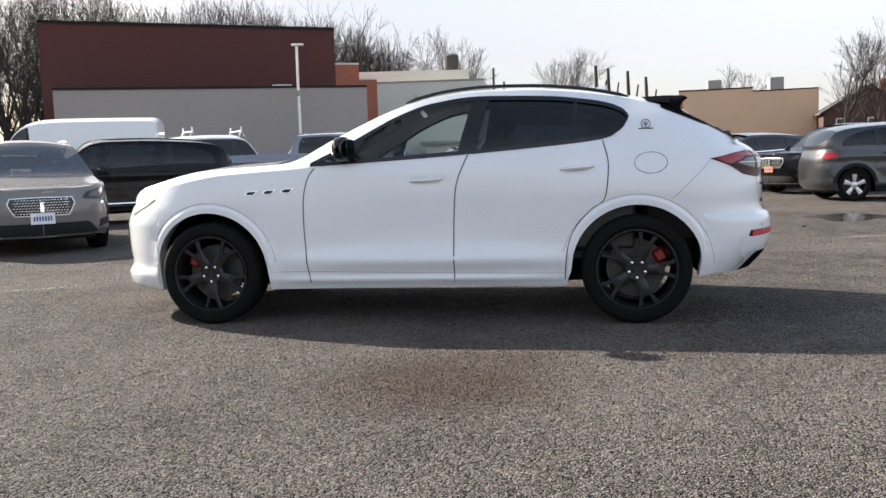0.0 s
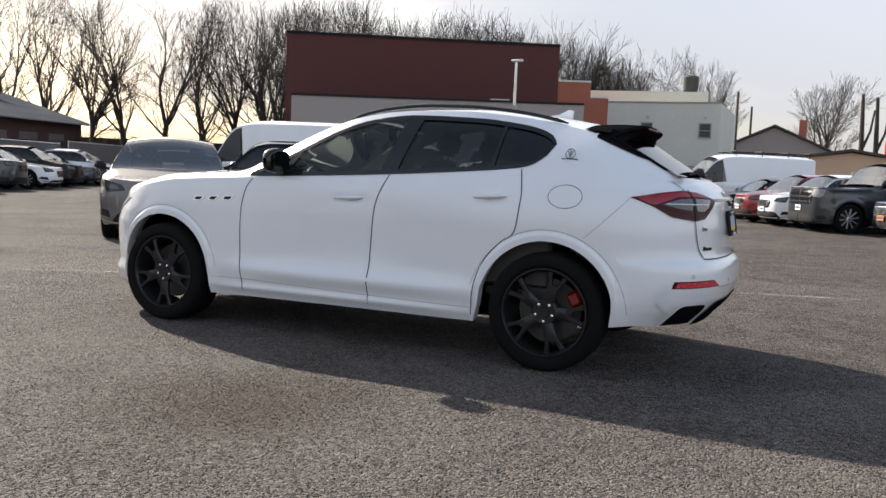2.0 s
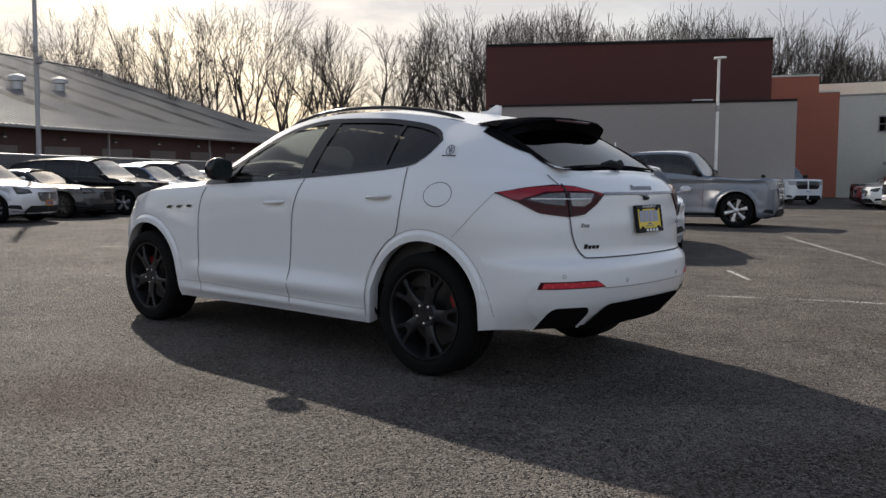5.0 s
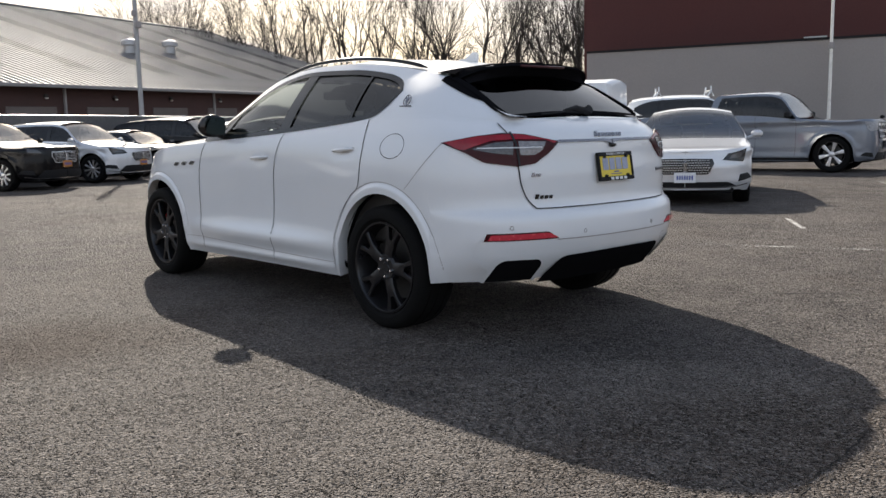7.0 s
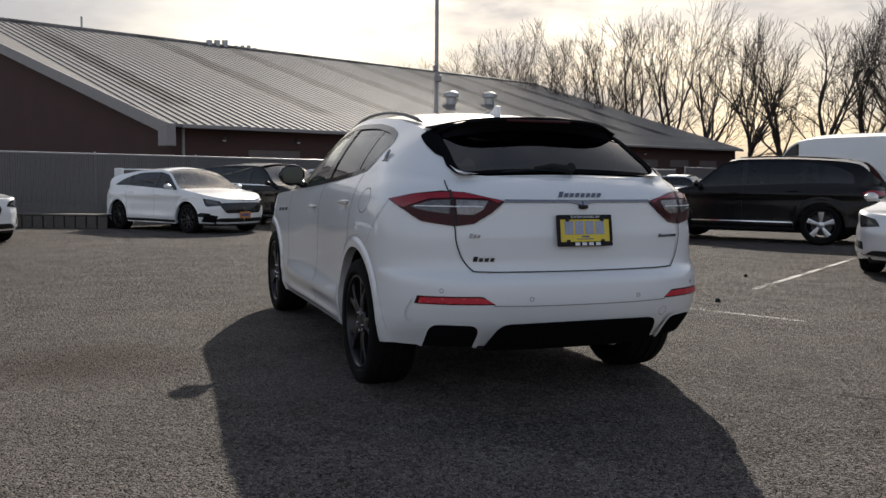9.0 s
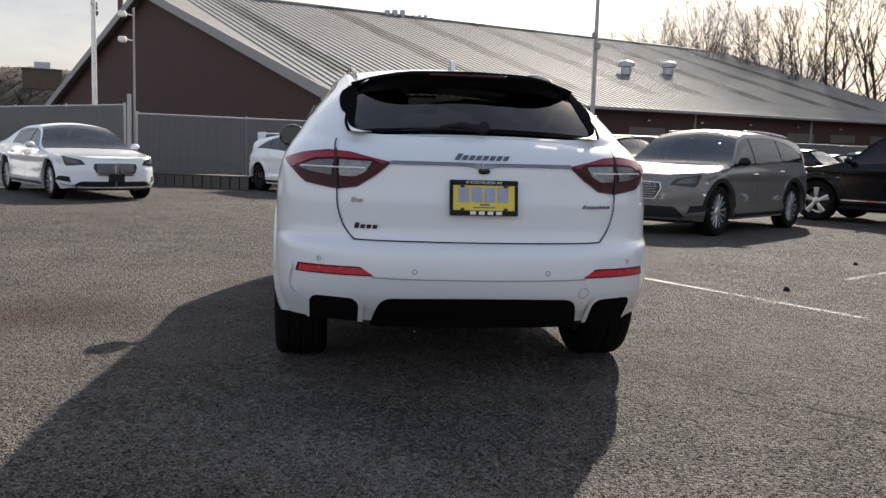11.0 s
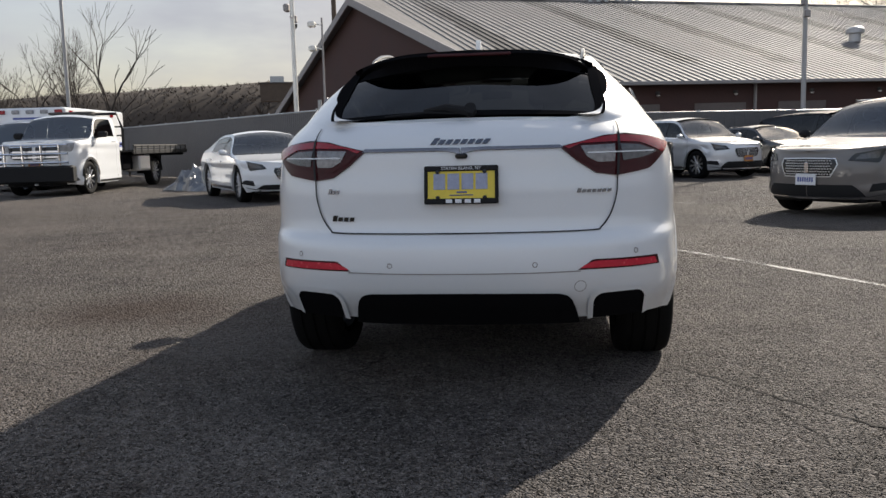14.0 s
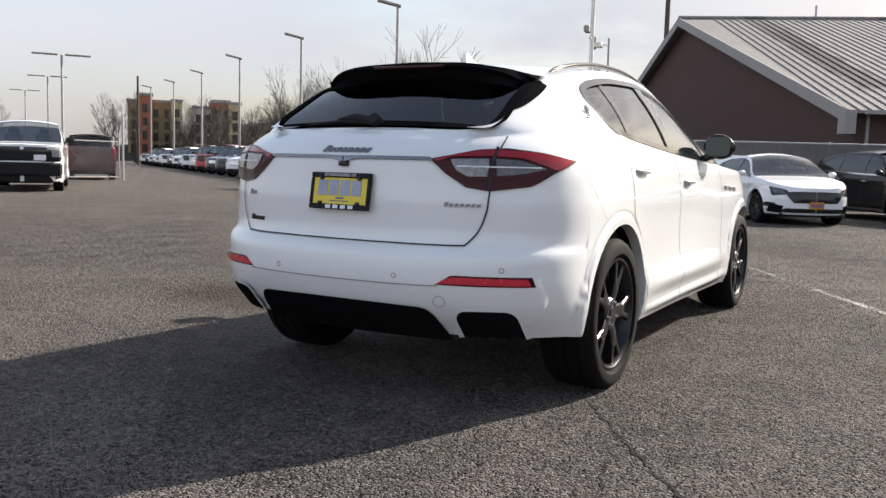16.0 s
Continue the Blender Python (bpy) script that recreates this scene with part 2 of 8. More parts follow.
def roof_mat():
    """Ribbed metal sheet, soot-dark streaks at every sixth metre running from the ridge almost to the eave."""
    m = mat("ribbed_grey_metal_roof", (0.235, 0.222, 0.212), 0.7, 0.0, spec=0.22, var=0.16, scale=0.5, fine=5)
    n, l = m.node_tree.nodes, m.node_tree.links
    p = n["Principled BSDF"]
    src = p.inputs["Base Color"].links[0].from_socket

    def math_(op, a, b, c=None):
        k = n.new("ShaderNodeMath")
        k.operation = op
        for i, v in enumerate((a, b) if c is None else (a, b, c)):
            if isinstance(v, (int, float)):
                k.inputs[i].default_value = v
            else:
                l.new(v, k.inputs[i])
        return k.outputs[0]

    def smooth(v, a, b, lo, hi):
        k = n.new("ShaderNodeMapRange")
        k.interpolation_type = 'SMOOTHSTEP'
        for nm, x in (("From Min", a), ("From Max", b), ("To Min", lo), ("To Max", hi)):
            k.inputs[nm].default_value = x
        l.new(v, k.inputs["Value"])
        return k.outputs["Result"]
    geo, xf = n.new("ShaderNodeNewGeometry"), n.new("ShaderNodeVectorMath")
    xf.operation = 'SUBTRACT'
    xf.inputs[1].default_value = (-29.4, -0.6, 0.0)
    l.new(geo.outputs["Position"], xf.inputs[0])
    du, dv = n.new("ShaderNodeVectorMath"), n.new("ShaderNodeVectorMath")
    du.operation = dv.operation = 'DOT_PRODUCT'
    du.inputs[1].default_value, dv.inputs[1].default_value = (-0.44, 0.898, 0.0), (-0.898, -0.44, 0.0)
    l.new(xf.outputs[0], du.inputs[0])
    l.new(xf.outputs[0], dv.inputs[0])
    u, v = du.outputs["Value"], dv.outputs["Value"]
    wob, mp = n.new("ShaderNodeTexNoise"), n.new("ShaderNodeMapping")
    mp.inputs["Scale"].default_value = (0.5, 0.5, 0.5)
    wob.inputs["Scale"].default_value, wob.inputs["Detail"].default_value = 1.0, 4
    l.new(geo.outputs["Position"], mp.inputs["Vector"])
    l.new(mp.outputs["Vector"], wob.inputs["Vector"])
    along = math_('ADD', u, math_('MULTIPLY', wob.outputs["Fac"], 1.0))
    band = None
    for c in (2.2, 10.0, 15.7, 21.7, 26.6, 32.2, 38.0, 43.6):
        one = smooth(math_('ABSOLUTE', math_('SUBTRACT', along, c + 0.5), 0.0), 0.55, 0.95, 1.0, 0.0)
        band = one if band is None else math_('MAXIMUM', band, one)
    low = smooth(v, 2.2, 3.6, 0.0, 1.0)
    high = smooth(v, 14.0, 20.0, 1.0, 0.55)
    fac = math_('MULTIPLY', math_('MULTIPLY', band, low), math_('MULTIPLY', high, 0.92))
    # shade along the foot of every rib, put into the colour
    rib = math_('PINGPONG', u, 0.21)
    rib_shade = smooth(rib, 0.0, 0.05, 0.28, 0.0)
    for f_, col in ((rib_shade, (0.09, 0.085, 0.082, 1)), (fac, (0.050, 0.047, 0.047, 1))):
        mx = n.new("ShaderNodeMix")
        mx.data_type = 'RGBA'
        mx.inputs["B"].default_value = col
        l.new(f_, mx.inputs["Factor"])
        l.new(src, mx.inputs["A"])
        src = mx.outputs["Result"]
    l.new(src, p.inputs["Base Color"])
    return m



def line_mat(name, wear):
    """Road paint, much of it worn away down to the asphalt."""
    m = mat(name, (0.40, 0.39, 0.37), 0.85, var=0.25, scale=4, fine=45, tint=(0.20, 0.193, 0.183))
    n, l = m.node_tree.nodes, m.node_tree.links
    tc, a, b, mx, rp, tr, sh = (n.new(k) for k in ("ShaderNodeTexCoord", "ShaderNodeTexNoise", "ShaderNodeTexNoise", "ShaderNodeMath", "ShaderNodeMapRange", "ShaderNodeBsdfTransparent", "ShaderNodeMixShader"))
    a.inputs["Scale"].default_value, a.inputs["Detail"].default_value = 1.1, 4
    b.inputs["Scale"].default_value, b.inputs["Detail"].default_value = 38, 5
    mx.operation = 'ADD'
    rp.inputs["From Min"].default_value, rp.inputs["From Max"].default_value = 0.84 + wear, 1.06 + wear
    for k in (a, b):
        l.new(tc.outputs["Object"], k.inputs["Vector"])
    l.new(a.outputs["Fac"], mx.inputs[0])
    l.new(b.outputs["Fac"], mx.inputs[1])
    l.new(mx.outputs[0], rp.inputs["Value"])
    l.new(rp.outputs["Result"], sh.inputs[0])
    l.new(tr.outputs[0], sh.inputs[1])
    l.new(n["Principled BSDF"].outputs[0], sh.inputs[2])
    l.new(sh.outputs[0], n["Material Output"].inputs["Surface"])
    return m


M = {}
M["asphalt"] = asphalt_mat()
M["white_paint"] = paint("white_car_paint", (0.75, 0.765, 0.78), 0.0, 0.3)
M["black_paint"] = mat("black_car_paint", (0.004, 0.004, 0.005), 0.2, 0.0, var=0.05, scale=1.5, fine=300, coat=0.12, spec=0.2, rvar=0.05)
M["blackgloss"] = mat("gloss_black_trim", (0.008, 0.008, 0.009), 0.12, var=0.1, rvar=0.04)
M["blackplastic"] = mat("black_plastic", (0.012, 0.012, 0.013), 0.7, spec=0.25, fine=400, bump=0.1)
M["rubber"] = mat("tyre_rubber", (0.005, 0.005, 0.005), 0.85, spec=0.12, fine=150, bump=0.2, tint=(0.008, 0.0078, 0.0075))
M["rim"] = mat("dark_grey_alloy", (0.016, 0.016, 0.018), 0.3, 0.3, var=0.1)
M["darkchrome"] = mat("dark_chrome", (0.22, 0.22, 0.24), 0.25, 1.0, var=0.05)
M["silver"] = mat("silver_alloy", (0.62, 0.62, 0.63), 0.3, 0.85, var=0.08)
M["mirror"] = mat("door_mirror_glass", (0.055, 0.066, 0.064), 0.05, 1.0, var=0.02, rvar=0.02)
M["chrome"] = mat("chrome", (0.75, 0.75, 0.77), 0.12, 1.0, var=0.03, rvar=0.05)
M["disc"] = mat("brake_steel", (0.07, 0.068, 0.066), 0.5, 0.8)
M["caliper"] = mat("red_caliper", (0.26, 0.010, 0.010), 0.4, coat=0.3)
M["glass"] = glass("clear_window_glass", (0.86, 0.92, 0.90), 1.0, 1.45)
M["shieldglass"] = glass("windshield_glass", (0.50, 0.55, 0.54), 1.0, 2.5)
M["tint"] = glass("tinted_window_glass", (0.10, 0.11, 0.12))
M["reartint"] = glass("dark_rear_glass", (0.035, 0.039, 0.041), 1.0, 1.5)
M["trimblack"] = mat("matte_black_trim", (0.008, 0.008, 0.009), 0.9, spec=0.0, fine=300)
M["darktint"] = glass("dark_window_glass", (0.12, 0.13, 0.135))
M["cabin"] = mat("dark_cabin_leather", (0.040, 0.038, 0.037), 0.6, fine=200, bump=0.1)
M["redlamp"] = mat("red_lamp_lens", (0.27, 0.005, 0.014), 0.15, coat=0.6, spec=0.3, var=0.2, scale=10)
M["darkredlamp"] = mat("smoked_red_lens", (0.045, 0.003, 0.006), 0.3, coat=0.15, spec=0.15, var=0.2, scale=10)
M["clearlamp"] = mat("clear_lamp_lens", (0.26, 0.26, 0.27), 0.3, 0.2, coat=0.3, var=0.35, scale=18)
M["reflector"] = mat("red_reflector", (0.55, 0.020, 0.045), 0.25, coat=0.4, var=0.12, scale=30)
M["smokedclear"] = mat("smoked_clear_lens", (0.06, 0.06, 0.065), 0.2, 0.3, coat=0.6, var=0.5, scale=40)
M["palelens"] = mat("pale_clear_lens", (0.15, 0.145, 0.15), 0.15, 0.5, coat=0.8, var=0.45, scale=45)
M["amber"] = mat("amber_lens", (0.52, 0.22, 0.06), 0.25, coat=1.0)
M["seam"] = mat("panel_gap", (0.02, 0.02, 0.022), 0.8)
M["yellow"] = mat("yellow_plate", (0.78, 0.60, 0.06), 0.45, var=0.06)
M["platewhite"] = mat("white_plate", (0.75, 0.76, 0.78), 0.45, var=0.06)
M["plateblue"] = mat("blue_ink", (0.06, 0.09, 0.30), 0.5)
M["greyink"] = mat("grey_blue_ink", (0.35, 0.38, 0.50), 0.5)
M["line"] = line_mat("worn_white_road_paint", 0.0)
M["faintline"] = line_mat("faint_white_road_paint", 0.14)
M["crack"] = mat("tar_dark_crack", (0.020, 0.018, 0.017), 0.95, var=0.4, scale=6, fine=90, spec=0.1)
M["wet"] = mat("wet_asphalt", (0.05, 0.047, 0.045), 0.12, var=0.4, scale=3, fine=50, rvar=0.08)
M["panel"] = mat("dull_brown_panel", (0.15, 0.125, 0.113), 0.8, var=0.2, scale=1.0, fine=20)
M["satinblack"] = mat("satin_black_trim", (0.007, 0.007, 0.008), 0.6, var=0.1, spec=0.14)
M["brick"] = mat("dark_red_brick", (0.070, 0.036, 0.031), 0.85, var=0.22, scale=0.7, fine=22, bump=0.3)
M["redstucco"] = mat("dark_red_painted_wall", (0.078, 0.024, 0.021), 0.85, var=0.10, scale=0.25, fine=9, bump=0.15)
M["greystucco"] = mat("grey_stucco", (0.30, 0.275, 0.26), 0.9, var=0.08, scale=0.3, fine=14, bump=0.2)
M["orangebrick"] = mat("orange_brick", (0.36, 0.12, 0.075), 0.85, var=0.15, scale=0.6, fine=16, bump=0.2)
M["whitewall"] = mat("off_white_painted_block", (0.60, 0.585, 0.51), 0.85, var=0.10, scale=0.3, fine=10, bump=0.1)
M["tanwall"] = mat("tan_stucco", (0.62, 0.42, 0.28), 0.85, var=0.08, scale=0.3, fine=10)
M["metalroof"] = roof_mat()
M["darkroof"] = mat("dark_shingle_roof", (0.07, 0.065, 0.06), 0.9, var=0.2, scale=1, fine=20)
M["trimgrey"] = mat("grey_painted_trim", (0.30, 0.28, 0.27), 0.6, var=0.1)
M["fence"] = mat("grey_slatted_fence", (0.118, 0.115, 0.116), 0.7, var=0.18, scale=0.6, fine=12)
M["galv"] = mat("galvanised_steel", (0.42, 0.43, 0.44), 0.45, 0.7, var=0.12)
M["polegrey"] = mat("painted_grey_pole", (0.36, 0.36, 0.36), 0.5, 0.3, var=0.1)
M["wood"] = mat("weathered_wood", (0.085, 0.065, 0.05), 0.9, var=0.25, scale=2, fine=30, bump=0.3)
M["bark"] = mat("bare_grey_bark", (0.046, 0.037, 0.031), 0.95, var=0.3, scale=1.5, fine=25)
M["scrub"] = mat("winter_scrub", (0.052, 0.039, 0.029), 0.95, var=0.35, scale=0.4, fine=4)
M["winpane"] = glass("building_window_glass", (0.05, 0.055, 0.06))
M["lampglow"] = mat("lamp_cover", (0.8, 0.78, 0.72), 0.3)


# ---- mesh tools ----
def mesh_of(name, verts, faces, material, smooth=True, sharp=40):
    me = bpy.data.meshes.new(name)
    me.from_pydata([tuple(v) for v in verts], [], faces)
    me.materials.append(material)
    me.validate()
    if smooth:
        me.shade_smooth()
        me.set_sharp_from_angle(angle=radians(sharp))
    return me


def part(name, geo, material, parent=None, label="", m=None, smooth=True, sharp=40):
    """Links (verts, faces) or a ready mesh as one object under parent."""
    me = geo if isinstance(geo, bpy.types.Mesh) else mesh_of(name, geo[0], geo[1], material, smooth, sharp)
    ob = new(name, me)
    if m is not None:
        ob.matrix_basis = m
    if parent is not None:
        ob.parent = parent
    if label:
        tagged(ob, label)
    return ob


def thing(name, label, category, m=None, group="", kind=""):
    ob = new(name)
    if m is not None:
        ob.matrix_basis = m
    return tagged(ob, label, category, group, kind)


def join(*geos):
    v, f = [], []
    for a, b in geos:
        o = len(v)
        v += list(a)
        f += [tuple(i + o for i in q) for q in b]
    return v, f


def moved(geo, m):
    return [m @ Vector(v) for v in geo[0]], geo[1]


def mirrored(geo):
    return [Vector((v[0], -v[1], v[2])) for v in geo[0]], [tuple(reversed(q)) for q in geo[1]]


def gridgeo(rows, close_u=False, flip=False):
    """A sheet from rows of points."""
    if not rows:
        return [], []
    nr, nc = len(rows), len(rows[0])
    v = [p for r in rows for p in r]
    f = []
    for i in range(nr - 1):
        for j in range(nc if close_u else nc - 1):
            a, b = i * nc + j, i * nc + (j + 1) % nc
            q = (a, b, b + nc, a + nc)
            f.append(tuple(reversed(q)) if flip else q)
    return v, f


def box(x0, x1, y0, y1, z0, z1, bev=0.0):
    """A box with chamfered edges."""
    bev = min(bev, 0.49 * min(x1 - x0, y1 - y0, z1 - z0))
    if bev <= 0:
        v = [(x, y, z) for z in (z0, z1) for y in (y0, y1) for x in (x0, x1)]
        return v, [(0, 2, 3, 1), (4, 5, 7, 6), (0, 1, 5, 4), (2, 6, 7, 3), (0, 4, 6, 2), (1, 3, 7, 5)]
    rows = []
    for z, k in ((z0, bev), (z0 + bev, 0), (z1 - bev, 0), (z1, bev)):
        a, b, c, d = x0 + k, x1 - k, y0 + k, y1 - k
        e = bev if k == 0 else bev * 0.6
        rows.append([Vector(p) for p in ((a + e, c, z), (b - e, c, z), (b, c + e, z), (b, d - e, z), (b - e, d, z), (a + e, d, z), (a, d - e, z), (a, c + e, z))])
    v, f = gridgeo(rows, True)
    return v, f + [tuple(range(7, -1, -1)), tuple(range(24, 32))]


def lathe(profile, n=32, axis='Y'):
    """Turns (radius, along) round an axis."""
    rows = []
    for r, h in profile:
        ring = []
        for k in range(n):
            a = 2 * math.pi * k / n
            c, s = r * math.cos(a), r * math.sin(a)
            ring.append(Vector((c, h, s)) if axis == 'Y' else Vector((c, s, h)))
        rows.append(ring)
    return gridgeo(rows, True, flip=(axis == 'Y'))


def tube(path, radii, n=8, caps=True):
    """A round bar along a path."""
    path = [Vector(p) for p in path]
    if not isinstance(radii, (list, tuple)):
        radii = [radii] * len(path)
    rows = []
    for i, p in enumerate(path):
        d = (path[min(i + 1, len(path) - 1)] - path[max(i - 1, 0)]).normalized()
        up = Vector((0, 0, 1)) if abs(d.z) < 0.9 else Vector((1, 0, 0))
        s = d.cross(up).normalized()
        u = s.cross(d)
        rows.append([p + (s * math.cos(2 * math.pi * k / n) + u * math.sin(2 * math.pi * k / n)) * radii[i] for k in range(n)])
    v, f = gridgeo(rows, True)
    if caps:
        o = (len(path) - 1) * n
        f = f + [tuple(reversed(range(n))), tuple(range(o, o + n))]
    return v, f


def prism(outline, depth_vec):
    """A flat outline (list of points) pushed along a vector."""
    a = [Vector(p) for p in outline]
    n = len(a)
    d = Vector(depth_vec)
    f = [tuple(range(n)), tuple(range(2 * n - 1, n - 1, -1))]
    f += [(i + n, (i + 1) % n + n, (i + 1) % n, i) for i in range(n)]
    return a + [p + d for p in a], f


def curve1(pts):
    """A smooth line through (x, value) pairs with no overshoot."""
    xs, ys = [p[0] for p in pts], [p[1] for p in pts]
    n = len(xs)
    d = [(ys[i + 1] - ys[i]) / (xs[i + 1] - xs[i]) for i in range(n - 1)]
    m = [d[0]] + [0 if d[i - 1] * d[i] <= 0 else 2 * d[i - 1] * d[i] / (d[i - 1] + d[i]) for i in range(1, n - 1)] + [d[-1]]

    def f(x):
        if x <= xs[0]:
            return ys[0]
        if x >= xs[-1]:
            return ys[-1]
        i = max(k for k in range(n - 1) if xs[k] <= x)
        h = xs[i + 1] - xs[i]
        t = (x - xs[i]) / h
        return (ys[i] * (1 + 2 * t) * (1 - t) ** 2 + m[i] * h * t * (1 - t) ** 2 + ys[i + 1] * t * t * (3 - 2 * t) + m[i + 1] * h * t * t * (t - 1))
    return f


def lin(a, b, n):
    return [a + (b - a) * i / (n - 1) for i in range(n)]

# ---- ground ----
v, f = gridgeo([[Vector((x, y, 0)) for x in (-2200, -200, -60, -20, 20, 60, 200, 2200)] for y in (-2200, -200, -60, -20, 20, 60, 200, 2200)])
tagged(part("ground", (v, f), M["asphalt"]), "worn grey asphalt parking lot with oil stains and cracks", "ground", kind="structure")


# ---- car bodies ----
class Shell:
    """A car body: plan outlines stacked by height, then a top from the shoulder line over the roof edge to the middle. Front towards -x."""

    def __init__(self, c):
        self.c = c
        self.cols = None

    def corners(self, z):
        c = self.c
        return c["xf"](z), c["af"], c["xr"](z), c["ar"], c["w"](z)

    def s_of_x(self, x, z):
        xf, af, xr, ar, w = self.corners(z)
        a, b = xf + af, xr - ar
        if x < a:
            return math.acos(min(1, (a - x) / af) ** (self.c["nf"] / 2)) / (math.pi / 2)
        if x > b:
            return 2 + math.asin(min(1, (x - b) / ar) ** (self.c["nr"] / 2)) / (math.pi / 2)
        return 1 + (x - a) / (b - a)

    def s_of_y(self, y, z):
        """On the rear face, y from 0 (middle) to the left side's half width."""
        w = self.corners(z)[4]
        return 2 + math.acos(min(1, abs(y) / w) ** (self.c["nr"] / 2)) / (math.pi / 2)

    def s_of_yf(self, y, z):
        w = self.corners(z)[4]
        return math.asin(min(1, abs(y) / w) ** (self.c["nf"] / 2)) / (math.pi / 2)

    def at(self, s, z):
        xf, af, xr, ar, w = self.corners(z)
        a, b, q = xf + af, xr - ar, math.pi / 2
        if s < 1:
            e = 2 / self.c["nf"]
            x, y = a - af * max(0, math.cos(s * q)) ** e, w * max(0, math.sin(s * q)) ** e
        elif s > 2:
            e = 2 / self.c["nr"]
            x, y = b + ar * max(0, math.sin((s - 2) * q)) ** e, w * max(0, math.cos((s - 2) * q)) ** e
        else:
            x, y = a + (b - a) * (s - 1), w
        if y > 0.25:
            y += self.c["disp"](x, z) * min(1, (y - 0.25) / 0.35)
        return Vector((x, -y, z))

    def normal(self, s, z):
        h = 0.004
        a = self.at(min(3, s + h), z) - self.at(max(0, s - h), z)
        b = self.at(s, z + h) - self.at(s, z - h)
        return a.cross(b).normalized()

    def point(self, s, z, off=0.0):
        return self.at(s, z) + self.normal(s, z) * off

    def ztop(self, s, x):
        c = self.c
        if s > 2:
            return c["top_r"](s - 2)
        if s < 1 and "top_f" in c:
            return c["top_f"](s)
        return c["top"](x)

    def build(self, nside=70, nend=14, rows=16):
        c = self.c
        zr = 0.6 * c.get("zs", 1)
        xf, af, xr, ar, w = self.corners(zr)
        xs = set(round(x, 4) for x in lin(xf + 0.12, xr - 0.12, nside))
        for xw in c["wheels"]:
            for k in range(25):
                xs.add(round(xw - c["R"] * math.cos(math.pi * k / 24), 4))
        xs = sorted(x for x in xs if xf + 0.1 < x < xr - 0.1)
        keep = [xs[0]]
        for x in xs[1:]:
            if x - keep[-1] > 0.006:
                keep.append(x)
        ss = [self.s_of_x(x, zr) for x in keep]
        s0, s1 = ss[0], ss[-1]
        ss = lin(0, s0, nend)[:-1] + ss + lin(s1, 3, nend)[1:]
        low, hi, mid, edge = [], [], [], []
        for s in ss:
            x = self.at(s, zr).x
            zl = c["sill"](x)
            for xw in c["wheels"]:
                if abs(x - xw) < c["R"]:
                    zl = max(zl, c["wz"] + math.sqrt(c["R"] ** 2 - (x - xw) ** 2))
            zt = self.ztop(s, x)
            # flank columns keep their x, those round the corners follow the outline
            keep_x = max(0.0, min(1.0, (min(x - xf, xr - x) - 0.35) / 0.3))
            col = []
            for k in range(rows):
                z = zl + (zt - zl) * (k / (rows - 1))
                col.append(self.at(s + keep_x * (self.s_of_x(x, z) - s), z))
            low.append(col)
            hi.append(col[-1])
        self.ss, self.low, self.hi = ss, low, hi
        return self

    def lower(self):
        g = gridgeo(self.low, flip=True)
        return join(g, mirrored(g))

    def lip(self, depth=0.10):
        rows = [[Vector(col[0]) for col in self.low], [Vector((p.x, min(0, p.y + depth), p.z + 0.012)) for p in (col[0] for col in self.low)]]
        g = gridgeo(rows)
        return join(g, mirrored(g))

    def section(self, j):
        """Roof edge and middle for column j."""
        c, e = self.c, self.hi[j]
        y0 = abs(e.y)
        ye = min(c["ye"](e.x), y0 * 0.94)
        zc = max(c["zc"](e.x), e.z + 0.002)
        ze = min(max(c["ze"](e.x), e.z + 0.001), zc)
        return Vector((e.x, -y0, e.z)), Vector((e.x, -ye, ze)), Vector((e.x, 0, zc))

    def side(self, x, z, off=0.0):
        """A point of the glass-house side."""
        c = self.c
        zb = c["top"](x)
        s = self.s_of_x(x, zb)
        yb = abs(self.at(s, zb).y)
        ye, ze = min(c["ye"](x), yb * 0.94), max(c["ze"](x), zb + 0.001)
        v = max(0, min(1, (z - zb) / (ze - zb)))
        y = yb + (ye - yb) * v + c.get("bulge", 0.025) * 4 * v * (1 - v)
        return Vector((x, -y - off, z + off * 0.3))

    def strip(self, xa, xb, zlo, zhi, n=30, m=8, off=0.0):
        rows = []
        for x in lin(xa, xb, n):
            a, b = zlo(x), max(zlo(x), zhi(x))
            rows.append([self.side(x, a + (b - a) * k / (m - 1), off) for k in range(m)])
        return gridgeo(rows, flip=True)

    def top(self, xa, xb, m=9, off=0.0):
        """The sheet over the middle between two stations."""
        js = [j for j in range(len(self.hi)) if xa - 1e-6 <= self.hi[j].x <= xb + 1e-6]
        secs = [self.section(j) for j in js]
        rows = []
        for e, r, k in secs:
            row = []
            for i in range(m):
                t = i / (m - 1)
                y = r.y * (1 - t)
                f = (y / r.y) ** 2 if abs(r.y) > 1e-6 else 0
                row.append(Vector((r.x, y, k.z + (r.z - k.z) * f + off)))
            rows.append(row)
        g = gridgeo(rows, flip=True)
        return join(g, mirrored(g))

